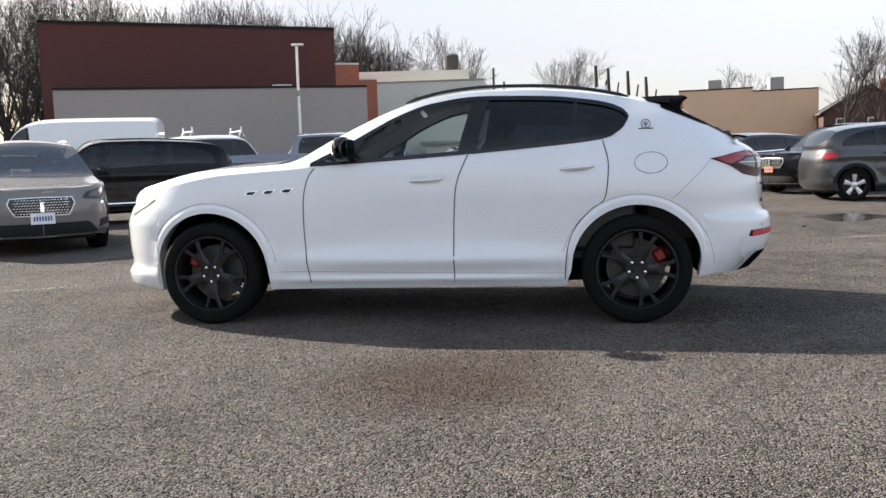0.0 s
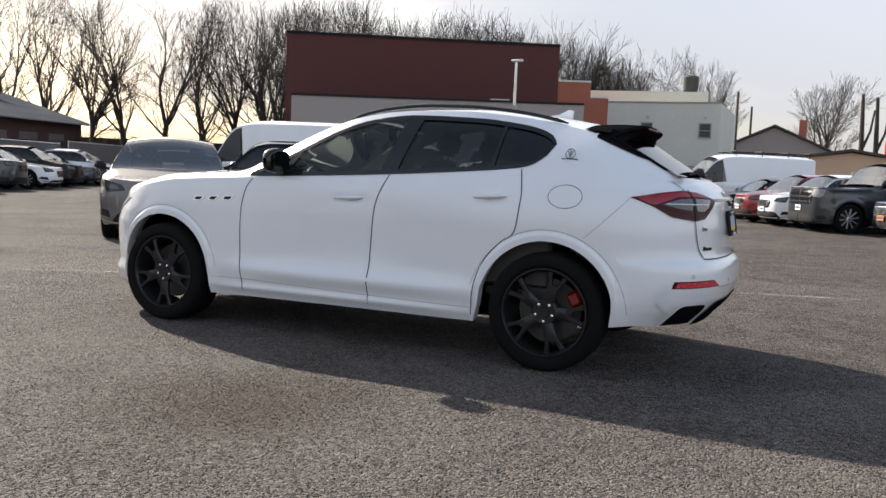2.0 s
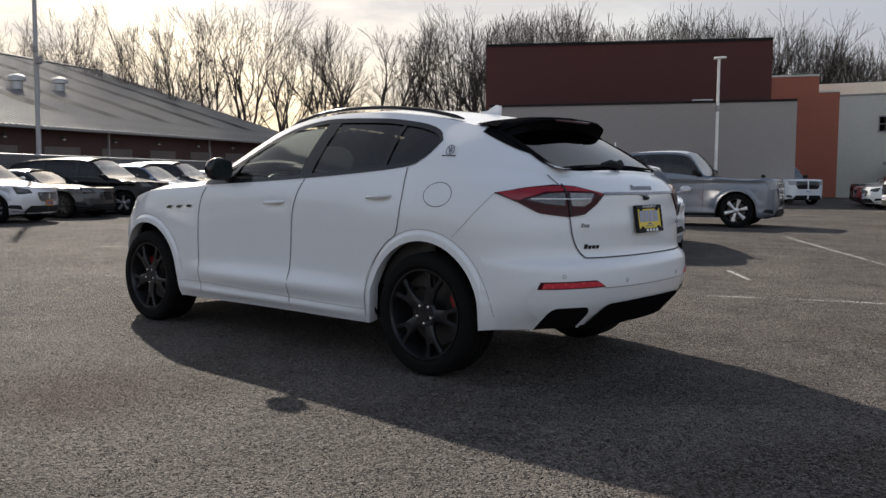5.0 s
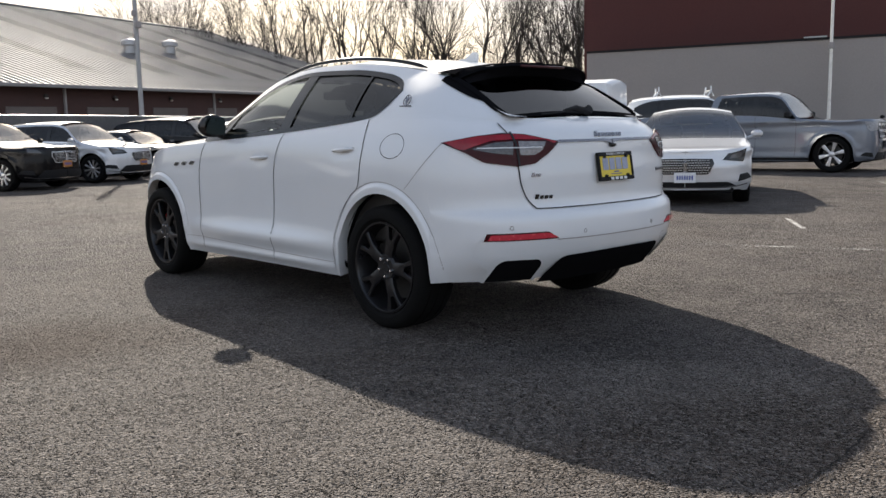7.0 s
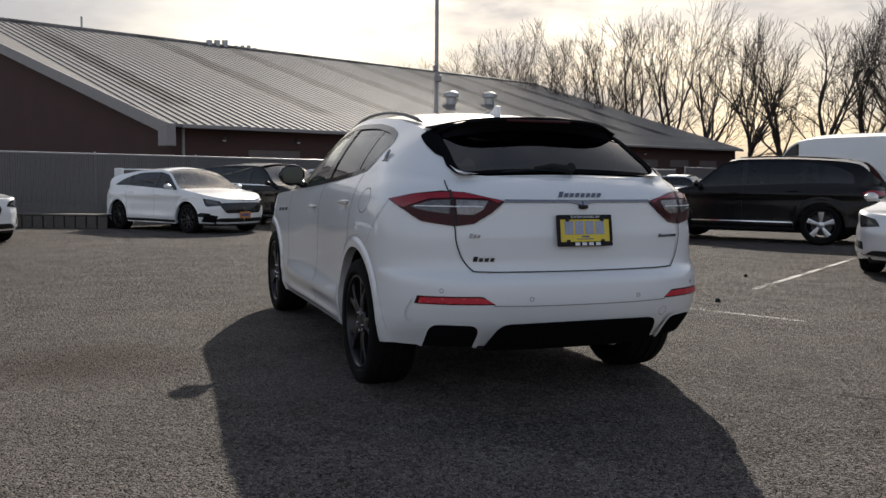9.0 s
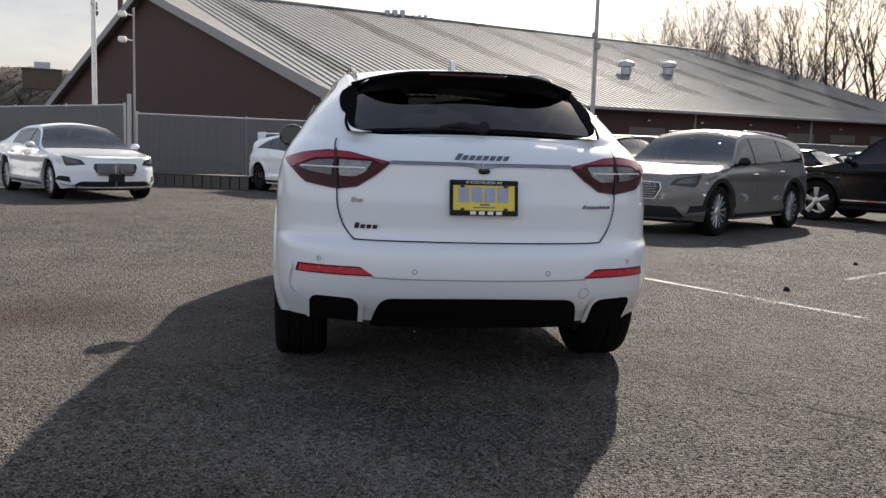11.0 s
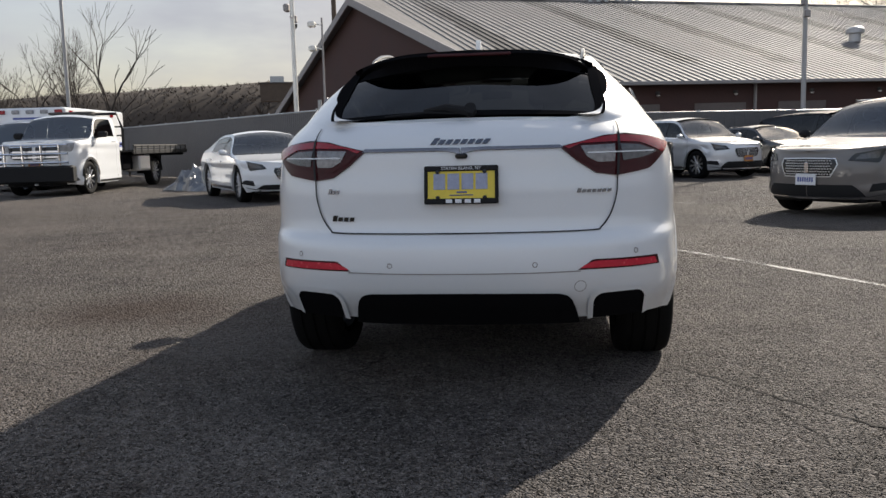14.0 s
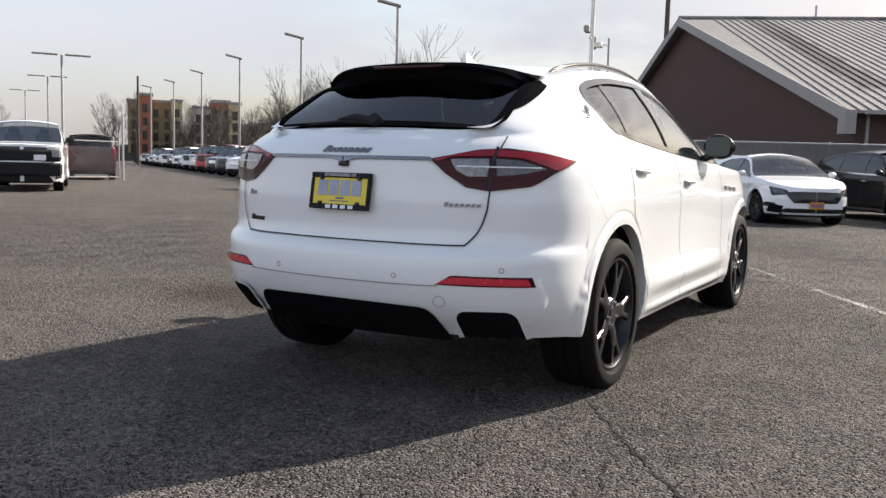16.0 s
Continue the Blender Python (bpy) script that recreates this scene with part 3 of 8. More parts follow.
    def shoulder(self, xa, xb, zlo=None, zhi=None, m=7):
        """The side between shoulder line and roof edge; with zlo/zhi only the strips below and above an opening."""
        js = [j for j in range(len(self.hi)) if xa - 1e-6 <= self.hi[j].x <= xb + 1e-6]
        ra, rb = [], []
        for j in js:
            e, r, k = self.section(j)
            bul = self.c.get("bulge", 0.025) * min(1, max(0, (r.z - e.z) / 0.25))

            def p(z):
                v = (z - e.z) / max(1e-6, r.z - e.z)
                return Vector((e.x, e.y + (r.y - e.y) * v - bul * 4 * v * (1 - v), z))
            if zlo is None:
                ra.append([p(e.z + (r.z - e.z) * i / (m - 1)) for i in range(m)])
            else:
                a, b = max(e.z, min(r.z, zlo(e.x))), max(e.z, min(r.z, zhi(e.x)))
                b = max(a, b)
                ra.append([p(e.z + (a - e.z) * i / (m - 1)) for i in range(m)])
                rb.append([p(b + (r.z - b) * i / (m - 1)) for i in range(m)])
        g = gridgeo(ra, flip=True)
        if rb:
            g = join(g, gridgeo(rb, flip=True))
        return join(g, mirrored(g))

    def patch(self, outline, off=0.006, n=26, m=6, skirt=True):
        """A raised panel on the lower body inside an outline of (s, z)."""
        smin, smax = min(p[0] for p in outline), max(p[0] for p in outline)
        rows = []
        k = len(outline)
        for i in range(n):
            s = smin + (smax - smin) * (0.002 + 0.996 * i / (n - 1))
            zs = []
            for a in range(k):
                (sa, za), (sb, zb) = outline[a], outline[(a + 1) % k]
                if (sa - s) * (sb - s) <= 0 and sa != sb:
                    zs.append(za + (zb - za) * (s - sa) / (sb - sa))
            if len(zs) < 2:
                continue
            a, b = min(zs), max(zs)
            row = [self.point(s, a + (b - a) * q / (m - 1), off) for q in range(m)]
            if skirt:
                row = [self.point(s, a, -0.004)] + row + [self.point(s, b, -0.004)]
            rows.append(row)
        if skirt:
            back = lambda r: [r[0]] + [(r[0] + (r[-1] - r[0]) * (q / (len(r) - 1))) for q in range(1, len(r) - 1)] + [r[-1]]
            rows = [back(rows[0])] + rows + [back(rows[-1])]
        return gridgeo(rows, flip=True)

    def ribbon(self, path, width=0.006, off=0.0012, dense=6):
        """A thin line on the lower body through (s, z) points."""
        pts = []
        for (sa, za), (sb, zb) in zip(path, path[1:]):
            pts += [(sa + (sb - sa) * i / dense, za + (zb - za) * i / dense) for i in range(dense)]
        pts.append(path[-1])
        P = [self.point(s, z, off) for s, z in pts]
        N = [self.normal(s, z) for s, z in pts]
        rows = []
        for i in range(len(P)):
            d = (P[min(i + 1, len(P) - 1)] - P[max(i - 1, 0)]).normalized()
            sd = d.cross(N[i]).normalized() * width / 2
            rows.append([P[i] - sd, P[i] + sd])
        return gridgeo(rows)


def flow(pts, f, n=8):
    """A smooth line through (x or y, z) points, as (s, z) points of the body."""
    out = []
    for i in range(len(pts) - 1):
        p0, p1, p2, p3 = pts[max(0, i - 1)], pts[i], pts[i + 1], pts[min(len(pts) - 1, i + 2)]
        for k in range(n + (i == len(pts) - 2)):
            t = k / n
            q = [0.5 * (2 * b + (c_ - a) * t + (2 * a - 5 * b + 4 * c_ - d) * t * t + (3 * b - a - 3 * c_ + d) * t ** 3) for a, b, c_, d in zip(p0, p1, p2, p3)]
            out.append((f(q[0], q[1]), q[1]))
    return out


def both(g):
    return join(g, mirrored(g))


def tyre_geo(R, w, rim):
    h = w / 2
    prof = [(rim, -h * 0.80), (rim + (R - rim) * 0.25, -h * 0.98), (rim + (R - rim) * 0.6, -h), (R - 0.018, -h * 0.93), (R - 0.004, -h * 0.78), (R, -h * 0.5),
            (R - 0.008, -h * 0.48), (R - 0.008, -h * 0.42), (R, -h * 0.40), (R + 0.001, -h * 0.05), (R - 0.008, -h * 0.04), (R - 0.008, h * 0.04), (R + 0.001, h * 0.05), (R, h * 0.40), (R - 0.008, h * 0.42),
            (R - 0.008, h * 0.48), (R, h * 0.5), (R - 0.004, h * 0.78), (R - 0.018, h * 0.93), (rim + (R - rim) * 0.6, h), (rim, h * 0.80)]
    return lathe(prof, 56)


def spoke(a, r0, r1, w0, w1, y0, y1, thick):
    """A bar from the hub to the rim at angle a, outer face towards -y."""
    c, s = math.cos(a), math.sin(a)
    rows = []
    for r, w, y in ((r0, w0, y0), ((r0 + r1) / 2, (w0 + w1) / 2, (y0 + y1) / 2 - 0.006), (r1, w1, y1)):
        o, t = Vector((c * r, 0, s * r)), Vector((-s, 0, c))
        ring = []
        for q, yy in ((-1, 0.006), (-0.7, 0), (0.7, 0), (1, 0.006), (0.8, thick), (-0.8, thick)):
            ring.append(o + t * (w / 2 * q) + Vector((0, y + yy, 0)))
        rows.append(ring)
    v, f = gridgeo(rows, True, flip=True)
    return v, f


WHEELS = {}


def wheel(parent, pos, flip, kind, R, w, rim):
    """tyre, rim with spokes, brake parts; the outer face looks to -y, or +y when flipped."""
    key = (kind, R, w, rim)
    if key not in WHEELS:
        h = w / 2
        ty = mesh_of("tyre", *tyre_geo(R, w, rim), M["rubber"])
        barrel = lathe([(rim + 0.004, -h * 0.84), (rim + 0.004, -h * 0.90), (rim - 0.006, -h * 0.90), (rim - 0.016, -h * 0.80), (rim - 0.022, h * 0.6), (rim - 0.03, h * 0.8)], 48)
        geos = [barrel]
        f = -h * 0.84
        if kind == "hero":
            for k in range(5):
                a = radians(72 * k)
                geos.append(spoke(a, 0.045, rim * 0.66, 0.066, 0.080, f + 0.016, f + 0.006, 0.035))
                for sg in (-1, 1):
                    a2 = a + sg * radians(12.5)
                    p0 = Vector((math.cos(a + sg * 0.1) * rim * 0.52, f + 0.005, math.sin(a + sg * 0.1) * rim * 0.52))
                    p1 = Vector((math.cos(a2) * (rim - 0.008), f + 0.004, math.sin(a2) * (rim - 0.008)))
                    d = (p1 - p0).normalized()
                    t = Vector((-d.z, 0, d.x))
                    rows = []
                    for p, ww in ((p0, 0.036), (p0.lerp(p1, 0.5), 0.026), (p1, 0.036)):
                        rows.append([p + t * (ww / 2 * q) + Vector((0, y, 0)) for q, y in ((-1, 0.006), (-0.6, 0), (0.6, 0), (1, 0.006), (0.8, 0.035), (-0.8, 0.035))])
                    geos.append(gridgeo(rows, True, flip=True))
            hub = lathe([(0.0, f + 0.006), (0.030, f + 0.005), (0.034, f + 0.012), (0.072, f + 0.010), (0.085, f + 0.022), (0.085, f + 0.06)], 32)
            geos.append(hub)
            bolt = lathe([(0.0, f - 0.002), (0.010, f), (0.012, f + 0.012)], 8)
            extra = mesh_of("bolt", *bolt, M["chrome"])
            mt = M["rim"]
        else:
            nsp = {"five": 5, "six": 6, "ten": 10, "multi": 14}[kind.split("_")[0]]
            for k in range(nsp):
                a = 2 * math.pi * (k + 0.25) / nsp
                w0 = 0.42 / nsp
                if nsp <= 6:
                    for sg in (-1, 1):
                        geos.append(spoke(a + sg * 0.42 / nsp, 0.04, rim - 0.01, w0 * 0.55, w0 * 0.85, f + 0.016, f + 0.004, 0.03))
                else:
                    geos.append(spoke(a, 0.04, rim - 0.01, w0 * 0.8, w0 * 1.1, f + 0.016, f + 0.004, 0.03))
            geos.append(lathe([(0.0, f + 0.004), (0.055, f + 0.006), (0.07, f + 0.016), (0.07, f + 0.06)], 20))
            mt = M["rim"] if kind.endswith("dark") else M["silver"]
            extra = None
        bl = mesh_of("rim_barrel", *geos.pop(0), M["rim"]) if mt is M["silver"] else None
        rm = mesh_of("rim", *join(*geos), mt)
        dk = mesh_of("brake_disc", *lathe([(0.0, 0.005), (rim * 0.74, 0.005), (rim * 0.74, 0.03), (0.0, 0.03)], 32), M["disc"])
        WHEELS[key] = (ty, rm, dk, extra, bl)
    ty, rm, dk, extra, bl = WHEELS[key]
    m = Matrix.Translation(pos) @ (Matrix.Rotation(math.pi, 4, 'Z') if flip else Matrix())
    wob = new("wheel", ty)
    wob.matrix_basis, wob.parent = m, parent
    part("rim", rm, None, wob, m=Matrix.Rotation(radians(18), 4, 'Y') if kind == "hero" and pos[0] < 0 else None)
    part("brake_disc", dk, None, wob)
    if bl:
        part("rim_barrel", bl, None, wob)
    if extra:
        for k in range(5):
            part("bolt", extra, None, wob, m=Matrix.Translation((math.cos(radians(54 + 72 * k)) * 0.056, 0, math.sin(radians(54 + 72 * k)) * 0.056)))
        cal = join(*[box(-0.05, 0.05, -0.02, 0.06, rim * 0.50, rim * 0.84, 0.02)])
        ang = radians(-62 if pos[0] < 0 else 62) * (-1 if flip else 1)
        part("brake_caliper", moved(cal, Matrix.Rotation(ang, 4, 'Y')), M["caliper"], wob, "red brake caliper")
    return wob


def wheelhouses(parent, xs, R, wz, half):
    for xw in xs:
        for sg in (-1, 1):
            rows = []
            for y, rr in ((half - 0.01, R + 0.004), (half - 0.06, R + 0.02), (half - 0.42, R + 0.02), (half - 0.42, 0.05)):
                rows.append([Vector((xw - rr * math.cos(a), sg * (y - (0.16 * max(0.0, math.cos(a)) ** 2 if xw < 0 and y > half - 0.1 else 0.0)), max(wz - (0.15 if xw < 0 and math.cos(a) > 0 else 0.05), wz + rr * math.sin(a)))) for a in lin(-0.38, math.pi + 0.38, 25)])
            part("wheel_arch_liner", gridgeo(rows, flip=(sg > 0)), M["trimblack"], parent)


def weld(me):
    bm = bmesh.new()
    bm.from_mesh(me)
    bmesh.ops.remove_doubles(bm, verts=bm.verts, dist=0.0008)
    bm.to_mesh(me)
    bm.free()
    me.shade_smooth()
    me.set_sharp_from_angle(angle=radians(45))


def sides(name, g, mt, parent, label=""):
    return [part(name, g if sg < 0 else mirrored(g), mt, parent, label) for sg in (-1, 1)]




# ---- the white crossover ----
def hero_disp(x, z):
    d = 0.0
    # doors drawn in between the wheels, haunch over the rear wheel
    mid = math.exp(-((x - 0.15) / 0.75) ** 2)
    d -= 0.030 * mid * (0.4 + 0.6 * math.exp(-((z - 0.72) / 0.22) ** 2))
    d += 0.032 * math.exp(-((z - 0.45) / 0.065) ** 2) * math.exp(-((x - 0.1) / 0.95) ** 4)
    d += 0.020 * math.exp(-((z - 0.315) / 0.026) ** 2) * math.exp(-((x - 0.0) / 1.0) ** 6)
    d += 0.018 * math.exp(-((x - 1.5) / 0.55) ** 2) * math.exp(-((z - 0.95) / 0.16) ** 2)
    d += 0.008 * math.exp(-((x + 1.5) / 0.5) ** 2) * math.exp(-((z - 0.92) / 0.12) ** 2)
    for xw in (-1.502, 1.502):
        r = math.hypot(x - xw, z - 0.37)
        u = max(0, min(1, (0.500 - r) / 0.03))
        d += 0.014 * u * u * (3 - 2 * u)
    # dish round the door handles
    for xh, zh in ((0.09, 1.0), (1.12, 1.055)):
        d -= 0.010 * math.exp(-((x - xh) / 0.11) ** 2 - ((z - zh + 0.01) / 0.035) ** 2)
    return d


hero_spec = dict(
    xf=curve1([(0.20, -2.38), (0.27, -2.475), (0.33, -2.48), (0.42, -2.44), (0.55, -2.455), (0.7, -2.46), (0.80, -2.43), (0.9, -2.37), (1.1, -2.28)]), af=1.0, nf=2.25,
    xr=curve1([(0.26, 2.30), (0.36, 2.38), (0.43, 2.445), (0.50, 2.485), (0.585, 2.505), (0.67, 2.500), (0.705, 2.485), (0.735, 2.450), (0.80, 2.440), (0.90, 2.440), (1.0, 2.430), (1.075, 2.425), (1.10, 2.415), (1.14, 2.385), (1.18, 2.335), (1.215, 2.27), (1.26, 2.20)]),
    ar=0.68, nr=2.6,
    w=curve1([(0.20, 0.90), (0.28, 0.935), (0.36, 0.955), (0.5, 0.962), (0.7, 0.963), (0.85, 0.958), (0.95, 0.950), (1.03, 0.942), (1.09, 0.930), (1.15, 0.908), (1.20, 0.880), (1.26, 0.845), (1.40, 0.80)]),
    disp=hero_disp, wheels=(-1.502, 1.502), R=0.435, wz=0.37,
    sill=curve1([(-2.5, 0.25), (-2.0, 0.23), (-1.0, 0.250), (0.3, 0.258), (1.0, 0.262), (1.9, 0.315), (2.15, 0.33), (2.5, 0.345)]),
    top=curve1([(-2.5, 0.80), (-2.3, 0.87), (-2.0, 0.96), (-1.7, 1.035), (-1.46, 1.064), (-1.2, 1.082), (-0.7, 1.108), (0.38, 1.165), (1.04, 1.215), (1.28, 1.243), (1.6, 1.24), (1.9, 1.225), (2.1, 1.215)]),
    top_r=curve1([(0, 1.235), (0.3, 1.215), (0.6, 1.20), (1.0, 1.212)]), top_f=curve1([(0, 0.80), (0.25, 0.85), (0.6, 0.935), (0.8, 1.0), (1.0, 1.062)]),
    zc=curve1([(-2.5, 0.81), (-2.42, 0.875), (-2.2, 0.985), (-1.9, 1.08), (-1.5, 1.145), (-1.1, 1.168), (-1.0, 1.18), (-0.8, 1.28), (-0.5, 1.425), (-0.2, 1.545), (0.1, 1.622), (0.4, 1.652), (0.75, 1.655), (1.1, 1.632), (1.45, 1.585), (1.72, 1.53), (1.80, 1.505), (1.95, 1.415), (2.1, 1.315), (2.22, 1.235), (2.27, 1.214)]),
    ze=curve1([(-2.5, 0.805), (-2.3, 0.92), (-2.0, 1.025), (-1.6, 1.105), (-1.1, 1.13), (-0.95, 1.145), (-0.61, 1.305), (-0.39, 1.41), (-0.18, 1.50), (0.0, 1.555), (0.25, 1.595), (0.5, 1.608), (0.8, 1.603), (1.12, 1.578), (1.43, 1.53), (1.70, 1.47), (1.8, 1.435), (1.95, 1.36), (2.1, 1.275), (2.2, 1.225), (2.27, 1.213)]),
    ye=curve1([(-2.5, 0.5), (-2.2, 0.60), (-1.6, 0.70), (-1.05, 0.77), (-0.6, 0.705), (-0.2, 0.655), (0.2, 0.628), (0.8, 0.62), (1.2, 0.61), (1.5, 0.60), (1.8, 0.595), (2.0, 0.605), (2.1, 0.615), (2.2, 0.60), (2.3, 0.55)]),
    bulge=0.03)
DLO_LO = curve1([(-0.75, 1.125), (-0.38, 1.14), (0.38, 1.180), (1.04, 1.228), (1.22, 1.245), (1.33, 1.268), (1.40, 1.310), (1.445, 1.355), (1.465, 1.40)])
DLO_HI = curve1([(-0.75, 1.125), (-0.46, 1.27), (-0.31, 1.355), (-0.13, 1.445), (0.11, 1.525), (0.43, 1.562), (0.89, 1.548), (1.23, 1.508), (1.36, 1.475), (1.43, 1.44), (1.465, 1.40)])


def hero_car():
    car = thing("suv", "white crossover SUV with dark wheels, parked alone on open asphalt", "car")
    sh = Shell(hero_spec).build(nside=130, nend=34, rows=64)
    W = M["white_paint"]
    body = part("body_shell", join(sh.lower(), sh.lip(0.07), sh.shoulder(-2.6, 2.6, DLO_LO, DLO_HI)), W, car, "glossy white painted body", sharp=50)
    weld(body.data)
    part("hood", sh.top(-2.6, -1.02), W, car)
    part("windshield", sh.top(-1.03, -0.16), M["glass"], car, "clear curved windshield")
    part("roof", sh.top(-0.17, 1.74), W, car, "white painted roof")
    part("rear_window", sh.top(1.73, 2.24), M["reartint"], car, "dark tinted rear window")
    part("tailgate_ledge", sh.top(2.23, 2.6), W, car)
    # black surround of the rear window
    rows = []
    for x in lin(1.70, 2.21, 14):
        ye, ze, zc = hero_spec["ye"](x), hero_spec["ze"](x), hero_spec["zc"](x)
        rows.append([Vector((x, -ye * k, zc + (ze - zc) * k * k + 0.006)) for k in lin(0.945, 1.025, 4)])
    sides("rear_window_frame", gridgeo(rows, flip=False), M["trimblack"], car, "black rear window surround")
    rows = [[Vector((x, y, hero_spec["zc"](x) + (hero_spec["ze"](x) - hero_spec["zc"](x)) * (y / hero_spec["ye"](x)) ** 2 + 0.006)) for y in lin(-0.6, 0.6, 21)] for x in (2.185, 2.20, 2.215, 2.228)]
    part("rear_window_seal", gridgeo(rows), M["trimblack"], car)
    # white lower corners that round off the black window shape
    rows = []
    for k in lin(0, 1, 9):
        x = 2.095 + 0.140 * k
        ye, ze, zc = hero_spec["ye"](x), hero_spec["ze"](x), hero_spec["zc"](x)
        rows.append([Vector((x, -ye * q, zc + (ze - zc) * q * q + 0.0085)) for q in lin(1.0 - 0.15 * k ** 2.6, 1.0, 5)])
    sides("tailgate_corner", gridgeo(rows), W, car)
    # roof spoiler: white skin over a black blade
    rows_t, rows_b = [], []
    tip = curve1([(0, 1.562), (0.45, 1.554), (0.77, 1.528), (0.93, 1.488), (1.0, 1.452)])
    for y in lin(-0.590, 0.590, 33):
        k = abs(y) / 0.590
        x1 = 1.915 - 0.17 * k ** 5
        z0 = hero_spec["zc"](1.60) + (hero_spec["ze"](1.60) - hero_spec["zc"](1.60)) * (y / 0.6) ** 2 + 0.004
        z1 = tip(k) - 0.006
        zg = hero_spec["zc"](1.86) + (hero_spec["ze"](1.86) - hero_spec["zc"](1.86)) * (y / 0.6) ** 2
        rows_t.append([Vector((1.60, y, z0)), Vector((1.76, y, z0 + (z1 - z0) * 0.44 + 0.006)), Vector((x1 - 0.04, y, z1 + 0.003)), Vector((x1 - 0.014, y, z1 - 0.001))])
        lo_ = min(z1 - 0.02, max(zg + 0.02, z1 - 0.045 + 0.02 * k ** 3))
        rows_b.append([Vector((1.60, y, z0 - 0.012)), Vector((x1 - 0.012, y, z1 - 0.004)), Vector((x1, y, z1 - 0.012)), Vector((x1 + 0.004, y, z1 * 0.6 + lo_ * 0.4)), Vector((x1 - 0.03, y, lo_)), Vector((1.845, y, zg + 0.010))])
    part("spoiler_skin", gridgeo(rows_t), M["trimblack"], car)
    edge = lambda x: 1.478 - (x - 1.62) * 0.415 + 0.075 * max(0.0, (x - 1.93) / 0.25) ** 2.4
    rows = [[sh.side(x, z, 0.003) for z in lin(min(edge(x), hero_spec["ze"](x) - 0.004), hero_spec["ze"](x) + 0.002, 5)] for x in lin(1.69, 2.185, 22)]
    sides("hatch_side_trim", gridgeo(rows, flip=True), M["trimblack"], car, "black trim beside the rear window")
    part("spoiler", gridgeo(rows_b, flip=True), M["trimblack"], car, "black roof spoiler blade")
    part("brake_light", box(1.895, 1.921, -0.20, 0.20, 1.525, 1.54, 0.004), M["darkredlamp"], car, "high red brake light under the spoiler")
    # side windows
    def cut(xa, xb, mt, nm, lb, n=40):
        g = sh.strip(xa, xb, DLO_LO, DLO_HI, n=n, m=9, off=-0.006)
        for sg in (-1, 1):
            part(nm, g if sg < 0 else mirrored(g), mt, car, lb)
    cut(-0.745, 0.405, M["glass"], "front_side_window", "lightly tinted front side window")
    cut(0.405, 1.10, M["tint"], "rear_side_window", "dark tinted rear side window")
    cut(1.10, 1.464, M["tint"], "quarter_window", "dark tinted quarter window", 24)
    def slat(xa, xb, ta, tb, nm):
        rows = []
        for k in lin(0, 1, 10):
            xl, xh = xa + (ta - xa) * k, xb + (tb - xb) * k
            z = DLO_LO((xl + xh) / 2) + (DLO_HI((ta + tb) / 2) - DLO_LO((xa + xb) / 2)) * k
            rows.append([sh.side(x, min(z, DLO_HI(x)), 0.002) for x in lin(xl, xh, 4)])
        g = gridgeo(rows)
        for sg in (-1, 1):
            part(nm, g if sg < 0 else mirrored(g), M["blackgloss"], car)
    slat(0.30, 0.42, 0.40, 0.52, "door_pillar_trim")
    slat(1.075, 1.10, 1.10, 1.125, "quarter_window_bar")
    slat(-0.52, -0.44, -0.38, -0.35, "mirror_sail_trim")
    # window surround
    def band(f, o0, o1, nm, xa=-0.74, xb=1.462):
        rows = [[sh.side(x, f(x) + o0, 0.004), sh.side(x, f(x) + o1, 0.005)] for x in lin(xa, xb, 70)]
        g = gridgeo(rows)
        for sg in (-1, 1):
            part(nm, g if sg > 0 else mirrored(g), M["blackgloss"], car)
    band(DLO_LO, -0.012, 0.016, "window_sill_trim")
    band(DLO_HI, -0.020, 0.010, "window_top_trim")
    # roof rails
    for sg in (-1, 1):
        pth = [Vector((x, sg * (hero_spec["ye"](x) - 0.045), hero_spec["ze"](x) + 0.012 + 0.024 * max(0.0, math.sin(math.pi * (x + 0.12) / 1.62)) ** 0.4)) for x in lin(-0.10, 1.48, 24)]
        part("roof_rail", tube(pth, [0.005] + [0.013] * 22 + [0.005], 10), M["blackgloss"], car, "black roof rail")
    # shark fin
    part("roof_antenna", prism([(1.14, -0.012, 1.622), (1.34, -0.012, 1.595), (1.345, -0.012, 1.662), (1.315, -0.012, 1.668), (1.24, -0.012, 1.632)], (0, 0.024, 0)), W, car, "white shark-fin antenna")

    S, Y = sh.s_of_x, sh.s_of_y
    # tail lights
    lamp = [(S(1.985, 1.09), 1.092), (S(2.14, 1.12), 1.122), (Y(0.70, 1.13), 1.136), (Y(0.60, 1.12), 1.128), (Y(0.418, 1.085), 1.088), (Y(0.49, 1.02), 1.028), (Y(0.57, 0.975), 0.975), (Y(0.66, 0.965), 0.962), (Y(0.80, 0.98), 0.985), (S(2.12, 1.03), 1.040)]
    def inset(o, k, ds=0.0, dz=0.0):
        cs, cz = sum(p[0] for p in o) / len(o), sum(p[1] for p in o) / len(o)
        return [(cs + (a - cs) * k + ds, cz + (b - cz) * k + dz) for a, b in o]
    sa, sb = Y(0.665, 1.06), S(1.985, 1.09)
    out = lambda k: sa + (sb - sa) * k
